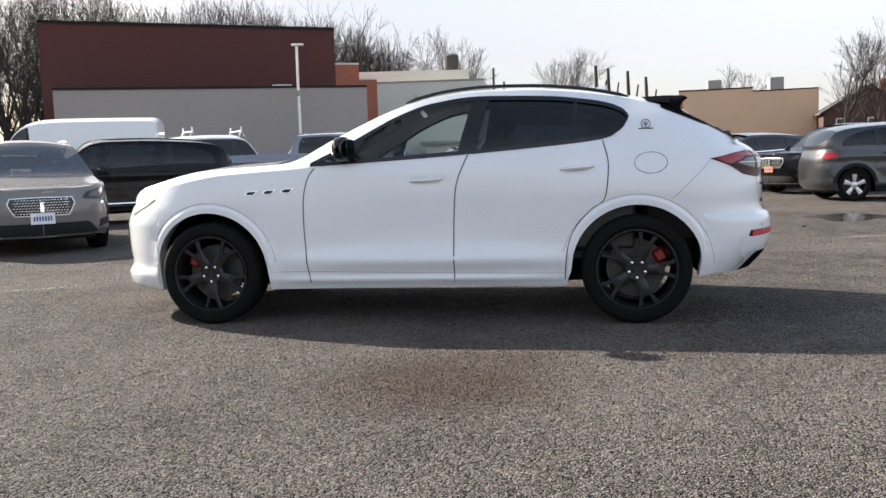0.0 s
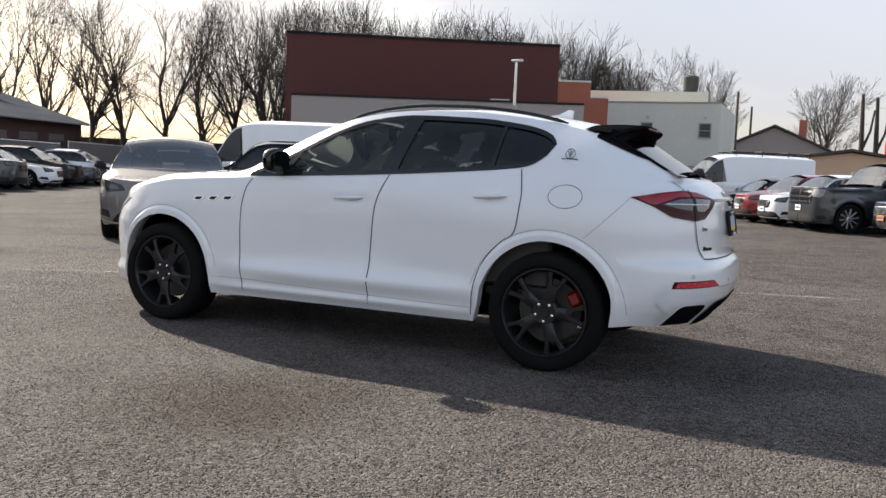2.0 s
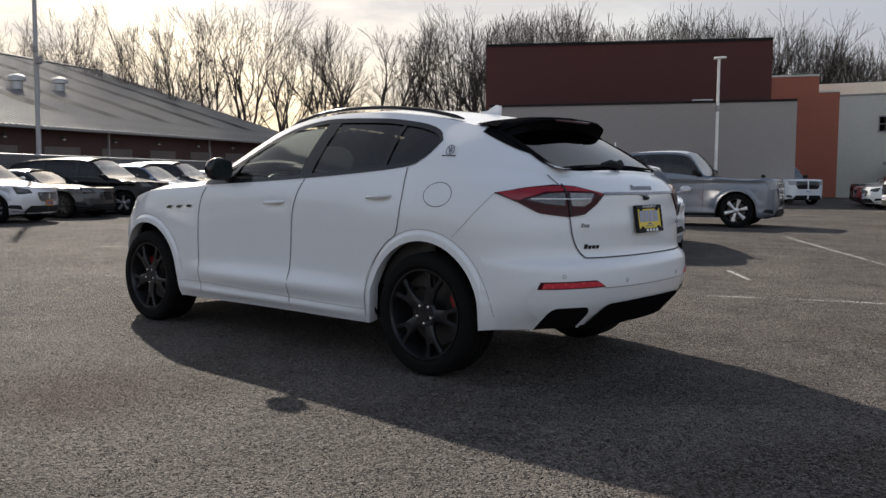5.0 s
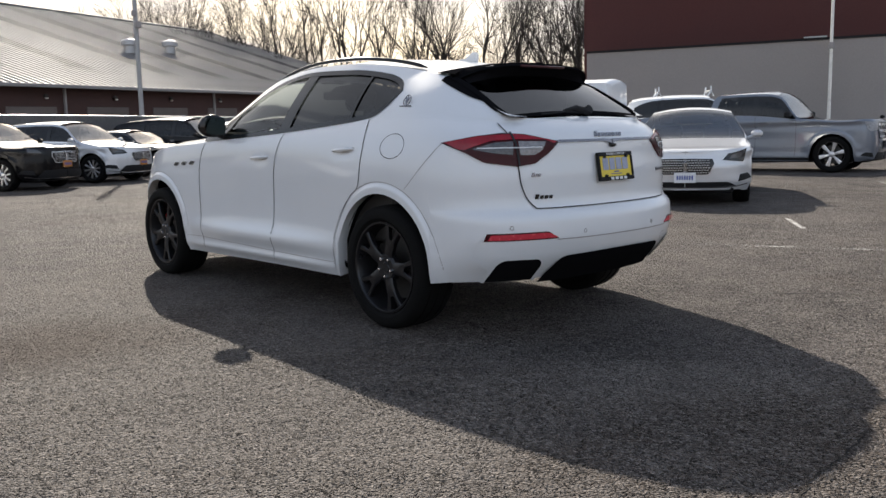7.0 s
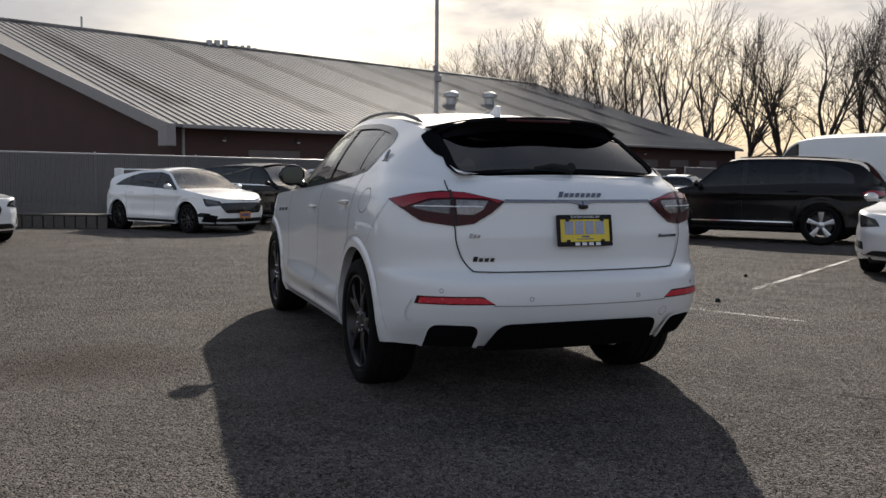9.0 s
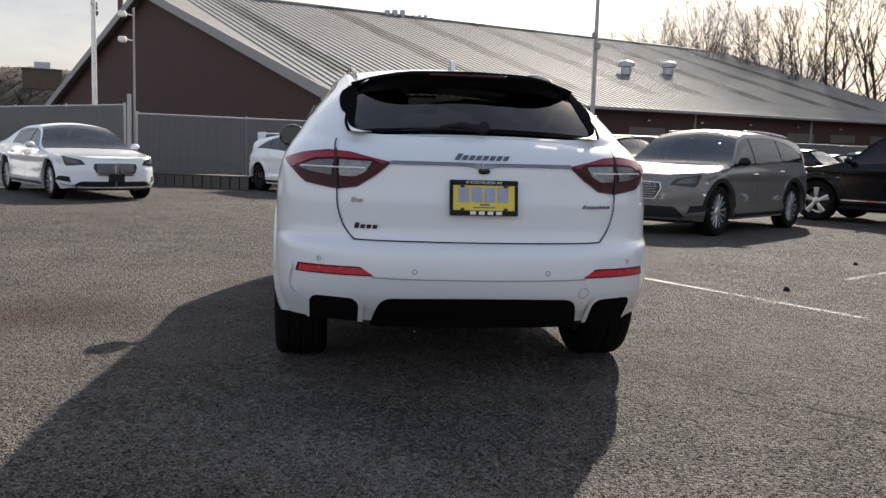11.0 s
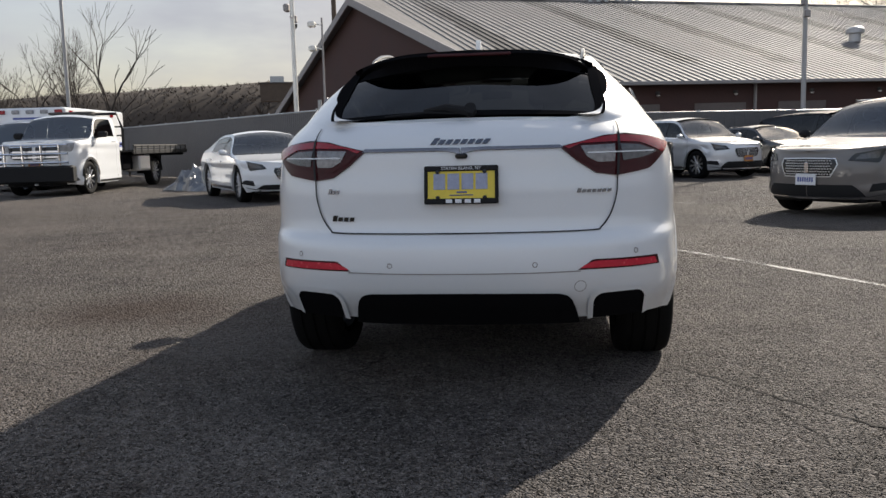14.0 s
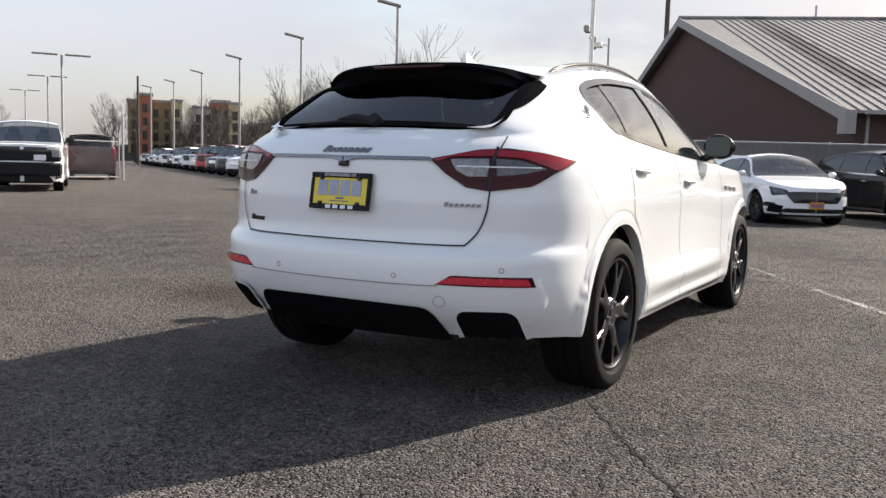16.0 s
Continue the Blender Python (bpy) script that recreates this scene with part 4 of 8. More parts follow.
    red = [(Y(0.435, 1.085), 1.087), (Y(0.52, 1.10), 1.106), (Y(0.60, 1.12), 1.121), (sa, 1.128), (out(0.45), 1.120), (out(0.95), 1.093), (out(0.76), 1.058), (out(0.66), 1.052), (out(0.58), 1.066), (out(0.3), 1.096), (sa, 1.101), (Y(0.505, 1.10), 1.097), (Y(0.455, 1.07), 1.078)]
    rim_lo = [(out(0.62), 1.046), (out(0.3), 1.022), (sa, 1.008), (Y(0.57, 1.0), 1.004), (Y(0.50, 1.03), 1.040), (Y(0.462, 1.06), 1.074)]
    clr = [(Y(0.503, 1.085), 1.087), (Y(0.648, 1.09), 1.091), (Y(0.648, 1.02), 1.022), (Y(0.575, 1.02), 1.020), (Y(0.53, 1.04), 1.044)]
    clo = [(out(0.03), 1.091), (out(0.28), 1.086), (out(0.55), 1.060), (out(0.56), 1.056), (out(0.28), 1.034), (out(0.03), 1.024)]
    gl = sh.patch(lamp, 0.010, 48, 8)
    gr = sh.patch(red, 0.0135, 48, 5, False)
    gc = sh.patch(clr, 0.014, 24, 5, False)
    gb = sh.patch([(out(0.5), 1.058), (out(0.5), 1.063), (Y(0.53, 1.06), 1.064), (Y(0.53, 1.06), 1.058)], 0.017, 24, 3, False)
    go = sh.patch(clo, 0.014, 24, 5, False)
    gs = sh.ribbon([(Y(0.665, 1.13), 1.136), (Y(0.660, 1.05), 1.05), (Y(0.655, 0.965), 0.963)], 0.012, 0.017)
    gring = sh.ribbon(rim_lo, 0.009, 0.0145)
    for sg in (-1, 1):
        q = (lambda g: g) if sg < 0 else mirrored
        lp = part("tail_light", q(gl), M["darkredlamp"], car, "smoked red tail light with a clear centre")
        part("red_band", q(gr), M["redlamp"], lp, "red light band")
        part("clear_lens", q(gc), M["palelens"], lp, "clear reversing lens")
        part("smoked_lens", q(go), M["smokedclear"], lp)
        part("light_bar", q(gb), M["platewhite"], lp)
        part("lower_band", q(gring), M["darkredlamp"], lp)
        part("lamp_gap", q(gs), M["seam"], lp)
    # bumper reflectors
    rf = [(Y(0.835, 0.585), 0.576), (Y(0.83, 0.6), 0.604), (Y(0.56, 0.6), 0.608), (Y(0.525, 0.6), 0.596), (Y(0.50, 0.59), 0.580)]
    g = sh.patch(rf, 0.007, 24, 4)
    gf = sh.patch([(Y(0.85, 0.585), 0.570), (Y(0.845, 0.6), 0.611), (Y(0.555, 0.6), 0.615), (Y(0.49, 0.58), 0.573)], 0.003, 24, 4)
    for sg in (-1, 1):
        rfo = part("rear_reflector", g if sg < 0 else mirrored(g), M["reflector"], car, "slim red bumper reflector")
        part("reflector_frame", gf if sg < 0 else mirrored(gf), M["darkredlamp"], rfo)
    # crease of the bumper and its corner cheeks
    sides("bumper_fin", sh.ribbon(flow([(0.80, 0.42), (0.865, 0.47), (0.885, 0.52), (0.862, 0.60)], Y), 0.020, 0.010, 1), W, car)
    part("bumper_step", both(sh.ribbon([(Y(0.50, 0.57), 0.568), (Y(0.3, 0.57), 0.566), (Y(0.0, 0.57), 0.565)], 0.005, 0.004)), M["trimgrey"], car)
    # lower valance: exhaust openings and diffuser
    def arch_of(y0, y1, z0, z1, r0, r1):
        """An opening with a rounded top, from its outer to its inner foot."""
        q = math.pi / 2
        return ([(y0, z0), (y0, z1 - r0)] + [(y0 - r0 + r0 * math.cos(a), z1 - r0 + r0 * math.sin(a)) for a in lin(0, q, 6)]
                + [(y1 + r1 - r1 * math.sin(a), z1 - r1 + r1 * math.cos(a)) for a in lin(0, q, 6)] + [(y1, z0)])
    ex = [(Y(y, z) + 1e-4 * k, z) for k, (y, z) in enumerate(arch_of(0.79, 0.545, 0.338, 0.478, 0.045, 0.06))]
    g = sh.patch(ex, 0.004, 40, 6, False)
    gfr = sh.ribbon(ex, 0.024, 0.009, 1)
    df = [(Y(y, z) + 1e-4 * k, z) for k, (y, z) in enumerate([(0.50, 0.318), (0.475, 0.42), (0.462, 0.448), (0.44, 0.465), (0.41, 0.473), (0.2, 0.478)])] + [(3.004, 0.479), (3.004, 0.318)]
    gd = sh.patch(df, 0.006, 30, 5, False)
    for sg in (-1, 1):
        q = (lambda k: k) if sg < 0 else mirrored
        e = part("exhaust_opening", q(g), M["trimblack"], car, "dark exhaust cut-out in the bumper")
        part("exhaust_surround", q(gfr), W, e)
    weld(part("diffuser", both(gd), M["trimblack"], car, "black lower diffuser").data)
    # door lines and panel gaps
    seams = dict(
        front_door_gap=[(-0.71, 1.10), (-0.755, 1.03), (-0.785, 0.90), (-0.79, 0.70), (-0.775, 0.45), (-0.755, 0.30)],
        middle_door_gap=[(0.375, 1.165), (0.315, 1.03), (0.285, 0.90), (0.27, 0.62), (0.27, 0.30)],
        rear_door_gap=[(1.285, 1.235), (1.315, 1.12), (1.318, 1.02), (1.29, 0.845), (1.20, 0.775), (1.10, 0.66), (1.045, 0.52), (1.025, 0.31)],
        sill_gap=[(-1.03, 0.375), (-0.77, 0.38), (-0.3, 0.37), (0.27, 0.358), (0.75, 0.352), (1.02, 0.352)],
        quarter_gap=[(1.985, 1.09), (1.90, 1.0), (1.80, 0.90), (1.73, 0.84)])
    for nm, pts in seams.items():
        sides(nm, sh.ribbon(flow(pts, S), {"sill_gap": 0.003, "quarter_gap": 0.003}.get(nm, 0.0065), 0.0022, 1), M["seam"] if nm not in ("sill_gap", "quarter_gap") else M["trimgrey"], car)
    for xw in (-1.502, 1.502):
        a0, a1 = (8, 176)
        pts = [(xw - 0.504 * math.cos(radians(a)), 0.37 + 0.504 * math.sin(radians(a))) for a in lin(a0, a1, 26)]
        sides("arch_gap", sh.ribbon([(S(x, z), z) for x, z in pts], 0.0035, 0.003, 1), M["trimgrey"], car)
    part("tailgate_gap", both(sh.ribbon(flow([(0.665, 1.19), (0.672, 1.14), (0.66, 0.955), (0.655, 0.88), (0.63, 0.80), (0.59, 0.745), (0.55, 0.732), (0.3, 0.730), (0.0, 0.729)], Y), 0.007, 0.006, 1)), M["seam"], car)
    # fuel flap
    pts = [(1.597 + 0.106 * math.cos(a), 1.078 + 0.070 * math.sin(a)) for a in lin(0, 2 * math.pi, 29)]
    part("fuel_flap_gap", sh.ribbon([(S(x, z), z) for x, z in pts], 0.004, 0.0014, 1), M["seam"], car, "oval fuel flap outline")
    # fender vents
    for k, x in enumerate((-1.165, -1.035, -0.905)):
        zz = 0.938 + 0.006 * k
        o = [(S(x - 0.048, zz), zz - 0.002), (S(x - 0.025, zz), zz + 0.015), (S(x + 0.048, zz), zz + 0.015), (S(x + 0.028, zz), zz - 0.015), (S(x - 0.035, zz), zz - 0.015)]
        a, b = sh.patch(o, 0.006, 12, 4), sh.patch(inset(o, 0.72), 0.0075, 10, 4, False)
        for sg in (-1, 1):
            v = part("fender_vent", a if sg < 0 else mirrored(a), M["chrome"], car, "small chrome-edged fender vent")
            part("vent_mouth", b if sg < 0 else mirrored(b), M["seam"], v)
    # door handles
    for xh, zh, tilt in ((0.085, 1.000, 0.02), (1.115, 1.058, 0.03)):
        rows = []
        for t in lin(-1, 1, 15):
            x = xh + 0.115 * t
            z = zh + tilt * 0.115 * t * 2
            y = abs(sh.at(S(x, z), z).y)
            o = 0.036 * (1 - t ** 4) - 0.004
            hz = 0.013 * (1 - 0.5 * t * t)
            rows.append([Vector((x, -y - 0.002, z - hz)), Vector((x, -y - o, z - hz * 0.9)), Vector((x, -y - o - 0.006, z)), Vector((x, -y - o, z + hz * 0.9)), Vector((x, -y - 0.002, z + hz))])
        g = gridgeo(rows, flip=True)
        for sg in (-1, 1):
            part("door_handle", g if sg < 0 else mirrored(g), W, car, "white pull handle")
    # badges: plain trident-like emblem on the rear pillars, script and model marks as plain bars
    for sg in (-1, 1):
        q0 = sh.side(1.575, 1.335, 0.004)
        c0 = Vector((q0.x, -sg * q0.y, q0.z))
        up, al, out = Vector((0, -sg * 0.45, 0.89)), Vector((1, 0, 0)), Vector((0, sg * 0.89, 0.45))
        ring = [c0 + al * (0.030 * math.cos(a)) + up * (0.034 * math.sin(a)) + out * 0.006 for a in lin(0, 2 * math.pi, 25)]
        bars = [tube([c0 + al * u + up * a + out * 0.006, c0 + al * (u * 0.3) + up * b + out * 0.006], 0.0035, 6) for u, a, b in ((-0.016, 0.02, -0.012), (0, 0.028, -0.03), (0.016, 0.02, -0.012))]
        part("pillar_emblem", join(tube(ring, 0.0028, 6, False), tube([c0 - al * 0.05 - up * 0.036 + out * 0.006, c0 + al * 0.05 - up * 0.036 + out * 0.006], 0.004, 6), *bars), M["darkchrome"], car, "round chrome emblem on the rear pillar")
    def marks(z, y0, y1, h, mt, nm, lb, n, slant=0.3):
        geos = []
        wd = (y1 - y0) / n
        for k in range(n):
            a = y0 + wd * k
            hh = h * (1.0 if k == 0 else 0.72)
            q = [(a + wd * 0.12, z), (a + wd * 0.82, z), (a + wd * 0.82 + hh * slant, z + hh), (a + wd * 0.12 + hh * slant, z + hh)]
            P3 = []
            for y, zz in q:
                s = Y(y, zz)
                p = sh.point(s, zz, 0.001)
                nn = sh.normal(s, zz)
                P3.append((Vector((p.x, abs(p.y) * (1 if y > 0 else -1), p.z)), Vector((nn.x, abs(nn.y) * (1 if y > 0 else -1), nn.z))))
            v = [p for p, _ in P3] + [p + nn * 0.005 for p, nn in P3]
            geos.append((v, [(4, 5, 6, 7), (0, 1, 5, 4), (1, 2, 6, 5), (2, 3, 7, 6), (3, 0, 4, 7)]))
        return tagged(part(nm, join(*geos), mt, car, smooth=False), lb, kind="stuff")
    marks(1.110, -0.135, 0.120, 0.026, M["darkchrome"], "script_badge", "slanted chrome script badge as plain bars", 8, 0.75)
    marks(0.905, -0.60, -0.545, 0.022, M["darkchrome"], "trim_badge", "small chrome trim badge", 3)
    marks(0.895, 0.485, 0.635, 0.018, M["darkchrome"], "model_badge", "thin chrome model badge as plain bars", 7)
    marks(0.785, -0.585, -0.475, 0.026, M["blackgloss"], "dealer_badge", "black dealer badge as plain bars", 4, 0.25)
    # chrome strip with the camera notch
    part("chrome_strip", both(sh.patch([(Y(0.43, 1.09), 1.083), (Y(0.42, 1.09), 1.094), (Y(0.1, 1.09), 1.094), (Y(0.0, 1.09), 1.092), (Y(0.0, 1.07), 1.070), (Y(0.05, 1.08), 1.080), (Y(0.1, 1.08), 1.083)], 0.012, 30, 3)), M["darkchrome"], car, "chrome strip across the tailgate")
    part("rear_camera", box(2.40, 2.446, -0.022, 0.03, 1.050, 1.072, 0.006), M["blackgloss"], car)
    # plate
    pl = Matrix.Translation((2.452, 0.003, 0.94)) @ Matrix.Rotation(radians(-9), 4, 'Y')
    fr = part("dealer_plate", moved(box(-0.006, 0.006, -0.152, 0.152, -0.075, 0.075, 0.004), pl), M["yellow"], car, "yellow dealer plate in a black frame")
    frame_g = join(box(-0.008, 0.014, -0.158, 0.158, 0.058, 0.081, 0.004), box(-0.008, 0.014, -0.158, 0.158, -0.081, -0.058, 0.004), box(-0.008, 0.014, -0.158, -0.143, -0.06, 0.06, 0.004), box(-0.008, 0.014, 0.143, 0.158, -0.06, 0.06, 0.004))
    part("plate_frame", moved(frame_g, pl), M["blackplastic"], fr)
    lets = join(*[box(0.0062, 0.009, -0.118 + 0.06 * k, -0.068 + 0.06 * k, -0.020, 0.048, 0.001) for k in range(4)])
    part("plate_lettering", moved(lets, pl), M["greyink"], fr, "large grey-blue mark as plain blocks")
    small = join(box(0.0062, 0.008, -0.02, 0.025, -0.035, -0.028, 0.001), box(0.0062, 0.008, -0.05, 0.05, -0.046, -0.042, 0.001))
    part("plate_small_print", moved(small, pl), M["plateblue"], fr)
    foot = join(*[box(0.0142, 0.0155, -0.065 + 0.04 * k, -0.038 + 0.04 * k, -0.078, -0.062, 0.0005) for k in range(4)])
    part("frame_lettering", moved(foot, pl), M["platewhite"], fr)
    for yy in (-0.10, 0.10):
        for zz in (-0.055, 0.055):
            part("plate_bolt", moved(lathe([(0, 0.02), (0.008, 0.018), (0.010, 0.006)], 10, 'Z'), pl @ Matrix.Translation((0, yy, zz)) @ Matrix.Rotation(radians(90), 4, 'Y')), M["blackgloss"], fr)
    txt = bpy.data.curves.new("frame_town", 'FONT')
    txt.body, txt.size, txt.extrude, txt.align_x = "STATEN ISLAND, NY", 0.0185, 0.0008, 'CENTER'
    txt.materials.append(M["platewhite"])
    to = new("frame_town", txt)
    to.matrix_basis = pl @ Matrix.Translation((0.0146, 0, 0.0635)) @ Matrix(((0, 0, 1, 0), (1, 0, 0, 0), (0, 1, 0, 0), (0, 0, 0, 1)))
    to.parent = fr
    # parking sensors and tow cover
    for y, z in ((-0.74, 0.64), (-0.31, 0.60), (0.31, 0.60), (0.74, 0.64)):
        s = Y(y, z)
        p, nn = sh.point(s, z, 0.0015), sh.normal(s, z)
        p.y, nn.y = abs(p.y) * (1 if y > 0 else -1), abs(nn.y) * (1 if y > 0 else -1)
        ring = lathe([(0.008, 0.0), (0.010, 0.0015), (0.012, 0.0)], 16, 'Z')
        part("parking_sensor", moved(ring, Matrix.Translation(p) @ nn.to_track_quat('Z', 'Y').to_matrix().to_4x4()), M["trimgrey"], car)
    s = Y(0.50, 0.50)
    p, nn = sh.point(s, 0.50, 0.001), sh.normal(s, 0.50)
    p.y, nn.y = -p.y, -nn.y
    part("tow_cover", moved(lathe([(0.024, 0.0), (0.0255, 0.001), (0.027, 0.0)], 24, 'Z'), Matrix.Translation(p) @ nn.to_track_quat('Z', 'Y').to_matrix().to_4x4()), M["trimgrey"], car)
    # wiper
    wp = [Vector((2.205, 0.02, 1.245)), Vector((2.17, -0.1, 1.275)), Vector((2.195, -0.34, 1.245))]
    part("rear_wiper", join(tube([wp[0] + Vector((0.03, 0, 0.01)), wp[0] + Vector((0.03, -0.10, 0.03)), wp[0] + Vector((0.025, -0.2, 0.018))], [0.022, 0.016, 0.006], 8), tube([Vector((2.235, 0.03, 1.245)), Vector((2.235, -0.17, 1.255)), Vector((2.22, -0.36, 1.24))], 0.006, 6), tube([Vector((2.17, 0.03, 1.23)), Vector((2.25, 0.03, 1.27))], 0.026, 12)), M["blackplastic"], car, "black rear wiper")
    # mirrors
    for sg in (-1, 1):
        rows = []
        for t in lin(0, 1, 9):
            r = math.sin(math.pi * min(1, max(0, t * 0.97 + 0.015))) ** 0.45
            y = 0.885 + 0.195 * t
            ring = []
            for k in range(16):
                a = 2 * math.pi * k / 16
                ca, sa = math.cos(a), math.sin(a)
                ex = 0.062 * (abs(ca) ** 0.6) * (1 if ca > 0 else -1) * r
                ez = 0.086 * (abs(sa) ** 0.6) * (1 if sa > 0 else -1) * r
                ring.append(Vector((-0.46 + 0.10 * (1 - t) * 0 - 0.03 * t + ex * (1.2 if ca < 0 else 0.55), -y, 1.235 + ez - 0.01 * t)))
            rows.append(ring)
        g = gridgeo(rows, True)
        mir = part("door_mirror", g if sg < 0 else mirrored(g), M["blackgloss"], car, "gloss black door mirror")
        gg = moved(prism([(0, 0.078 * abs(math.cos(a)) ** 0.5 * math.copysign(1, math.cos(a)), 0.064 * abs(math.sin(a)) ** 0.5 * math.copysign(1, math.sin(a))) for a in lin(0, 2 * math.pi, 29)[:-1]], (0.004, 0, 0)), Matrix.Translation((-0.428, sg * 0.982, 1.230)) @ Matrix.Rotation(radians(sg * 6), 4, 'Z'))
        part("mirror_glass", gg, M["mirror"], mir, "mirror glass")
        part("mirror_arm", tube([(-0.46, sg * 0.83, 1.135), (-0.465, sg * 0.89, 1.15), (-0.47, sg * 0.95, 1.18)], [0.035, 0.026, 0.03], 10), M["blackgloss"], mir)
    # headlights and grille
    F = sh.s_of_yf
    hl = [(F(0.60, 0.80), 0.785), (F(0.68, 0.84), 0.83), (S(-2.10, 0.88), 0.885), (S(-1.96, 0.90), 0.905), (S(-2.04, 0.86), 0.855), (S(-2.20, 0.79), 0.785)]
    g = sh.patch(hl, 0.006, 20, 5)
    for sg in (-1, 1):
        part("headlight", g if sg < 0 else mirrored(g), M["clearlamp"], car, "slim swept headlight")
    part("grille", both(sh.patch([(0.0, 0.45), (F(0.45, 0.5), 0.50), (F(0.50, 0.65), 0.66), (F(0.40, 0.76), 0.76), (0.0, 0.79)], 0.006, 20, 5)), M["blackgloss"], car, "black front grille")
    # underside and cabin
    part("underbody", join(box(-2.2, 1.70, -0.62, 0.62, 0.25, 0.31, 0.03), box(-1.0, 1.0, -0.84, 0.84, 0.275, 0.33, 0.02), box(1.85, 2.15, -0.74, 0.74, 0.42, 0.50, 0.04)), M["blackplastic"], car)
    wheelhouses(car, (-1.502, 1.502), 0.435, 0.37, 0.93)
    part("cabin_floor", join(box(-1.0, 1.75, -0.80, 0.80, 0.42, 0.50, 0.02), box(1.55, 2.1, -0.66, 0.66, 0.5, 0.95, 0.05)), M["cabin"], car)
    sides("door_card", box(-0.75, 1.5, -0.86, -0.80, 0.5, 1.12, 0.02), M["cabin"], car)
    part("dashboard", join(box(-1.0, -0.62, -0.78, 0.78, 0.7, 1.10, 0.08), box(-0.72, -0.60, -0.60, -0.2, 1.02, 1.13, 0.04)), M["cabin"], car)
    for x, yy in ((0.05, -0.38), (0.05, 0.38), (1.0, -0.40), (1.0, 0.40)):
        lean = Matrix.Translation((x + 0.30, yy, 0.72)) @ Matrix.Rotation(radians(18), 4, 'Y')
        part("seat", join(box(x - 0.26, x + 0.26, yy - 0.25, yy + 0.25, 0.5, 0.74, 0.07), moved(box(-0.07, 0.07, -0.24, 0.24, 0.0, 0.58, 0.06), lean), moved(box(-0.05, 0.05, -0.13, 0.13, 0.62, 0.80, 0.05), lean), moved(tube([(0, -0.05, 0.55), (0, -0.05, 0.66)], 0.008, 6), lean), moved(tube([(0, 0.05, 0.55), (0, 0.05, 0.66)], 0.008, 6), lean)), M["cabin"], car, "dark leather seat")
    sw = Matrix.Translation((-0.47, -0.38, 1.02)) @ Matrix.Rotation(radians(65), 4, 'Y')
    ring = [Vector((0.185 * math.cos(a), 0.185 * math.sin(a), 0)) for a in lin(0, 2 * math.pi, 29)]
    part("steering_wheel", moved(join(tube(ring, 0.016, 8, False), box(-0.05, 0.05, -0.06, 0.06, -0.02, 0.02, 0.015), tube([(0, -0.18, 0), (0, 0.18, 0)], 0.014, 6), tube([(0, 0, 0), (0.17, 0, 0)], 0.014, 6), tube([(0, 0, 0), (0, 0, -0.2)], 0.03, 8)), sw), M["cabin"], car)
    part("rear_view_mirror", box(-0.30, -0.27, -0.11, 0.11, 1.42, 1.48, 0.012), M["cabin"], car)
    for xw in (-1.502, 1.502):
        for sg in (-1, 1):
            wheel(car, (xw, sg * 0.835, 0.368), sg > 0, "hero", 0.368, 0.275, 0.268)
    return car


hero_car()


# ---- parked vehicles ----
PROFILES = dict(
    suv=[(0, "f", 0), (0.03, "f", 0.06), (0.12, "c", -0.10), (0.24, "c", 0), (0.27, "c", 0.03), (0.40, "H", -0.07), (0.46, "H", -0.01), (0.58, "H", 0), (0.80, "H", -0.055), (0.885, "H", -0.125), (0.905, "H", -0.165), (0.985, "b", 0.04), (1.0, "b", 0)],
    sedan=[(0, "f", 0), (0.03, "f", 0.05), (0.12, "c", -0.10), (0.27, "c", 0), (0.30, "c", 0.03), (0.43, "H", -0.06), (0.50, "H", 0), (0.60, "H", -0.01), (0.68, "H", -0.06), (0.84, "b", 0.14), (0.88, "b", 0.10), (0.97, "b", 0.07), (1.0, "b", 0)],
    hatch=[(0, "f", 0), (0.04, "f", 0.07), (0.12, "c", -0.08), (0.23, "c", 0), (0.26, "c", 0.03), (0.42, "H", -0.05), (0.49, "H", 0), (0.62, "H", -0.015), (0.78, "H", -0.09), (0.88, "H", -0.17), (0.955, "b", 0.10), (0.985, "b", 0.02), (1.0, "b", -0.02)],
    pickup=[(0, "f", 0), (0.02, "f", 0.05), (0.10, "c", -0.05), (0.26, "c", 0), (0.285, "c", 0.03), (0.37, "H", -0.07), (0.415, "H", -0.01), (0.48, "H", 0), (0.62, "H", -0.03), (0.635, "H", -0.10), (0.665, "b", 0.03), (0.69, "b", 0.02), (0.99, "b", 0.02), (1.0, "b", 0)],
    van=[(0, "f", 0), (0.025, "f", 0.10), (0.10, "c", -0.03), (0.145, "c", 0.03), (0.27, "H", -0.28), (0.32, "H", -0.10), (0.40, "H", -0.02), (0.5, "H", 0), (0.95, "H", -0.02), (0.988, "H", -0.08), (0.996, "b", 0.3), (1.0, "b", 0)],
    cab=[(0, "f", 0), (0.03, "f", 0.06), (0.15, "c", -0.05), (0.34, "c", 0), (0.385, "c", 0.03), (0.55, "H", -0.08), (0.63, "H", -0.01), (0.75, "H", 0), (0.93, "H", -0.02), (0.98, "H", -0.08), (1.0, "b", 0)],
    box=[(0, "f", 0), (0.03, "f", 0.08), (0.12, "c", -0.02), (0.16, "c", 0.03), (0.25, "H", -0.10), (0.30, "H", 0), (0.45, "H", 0), (0.5, "H", -0.05), (0.52, "b", 0.02), (1.0, "b", 0)])
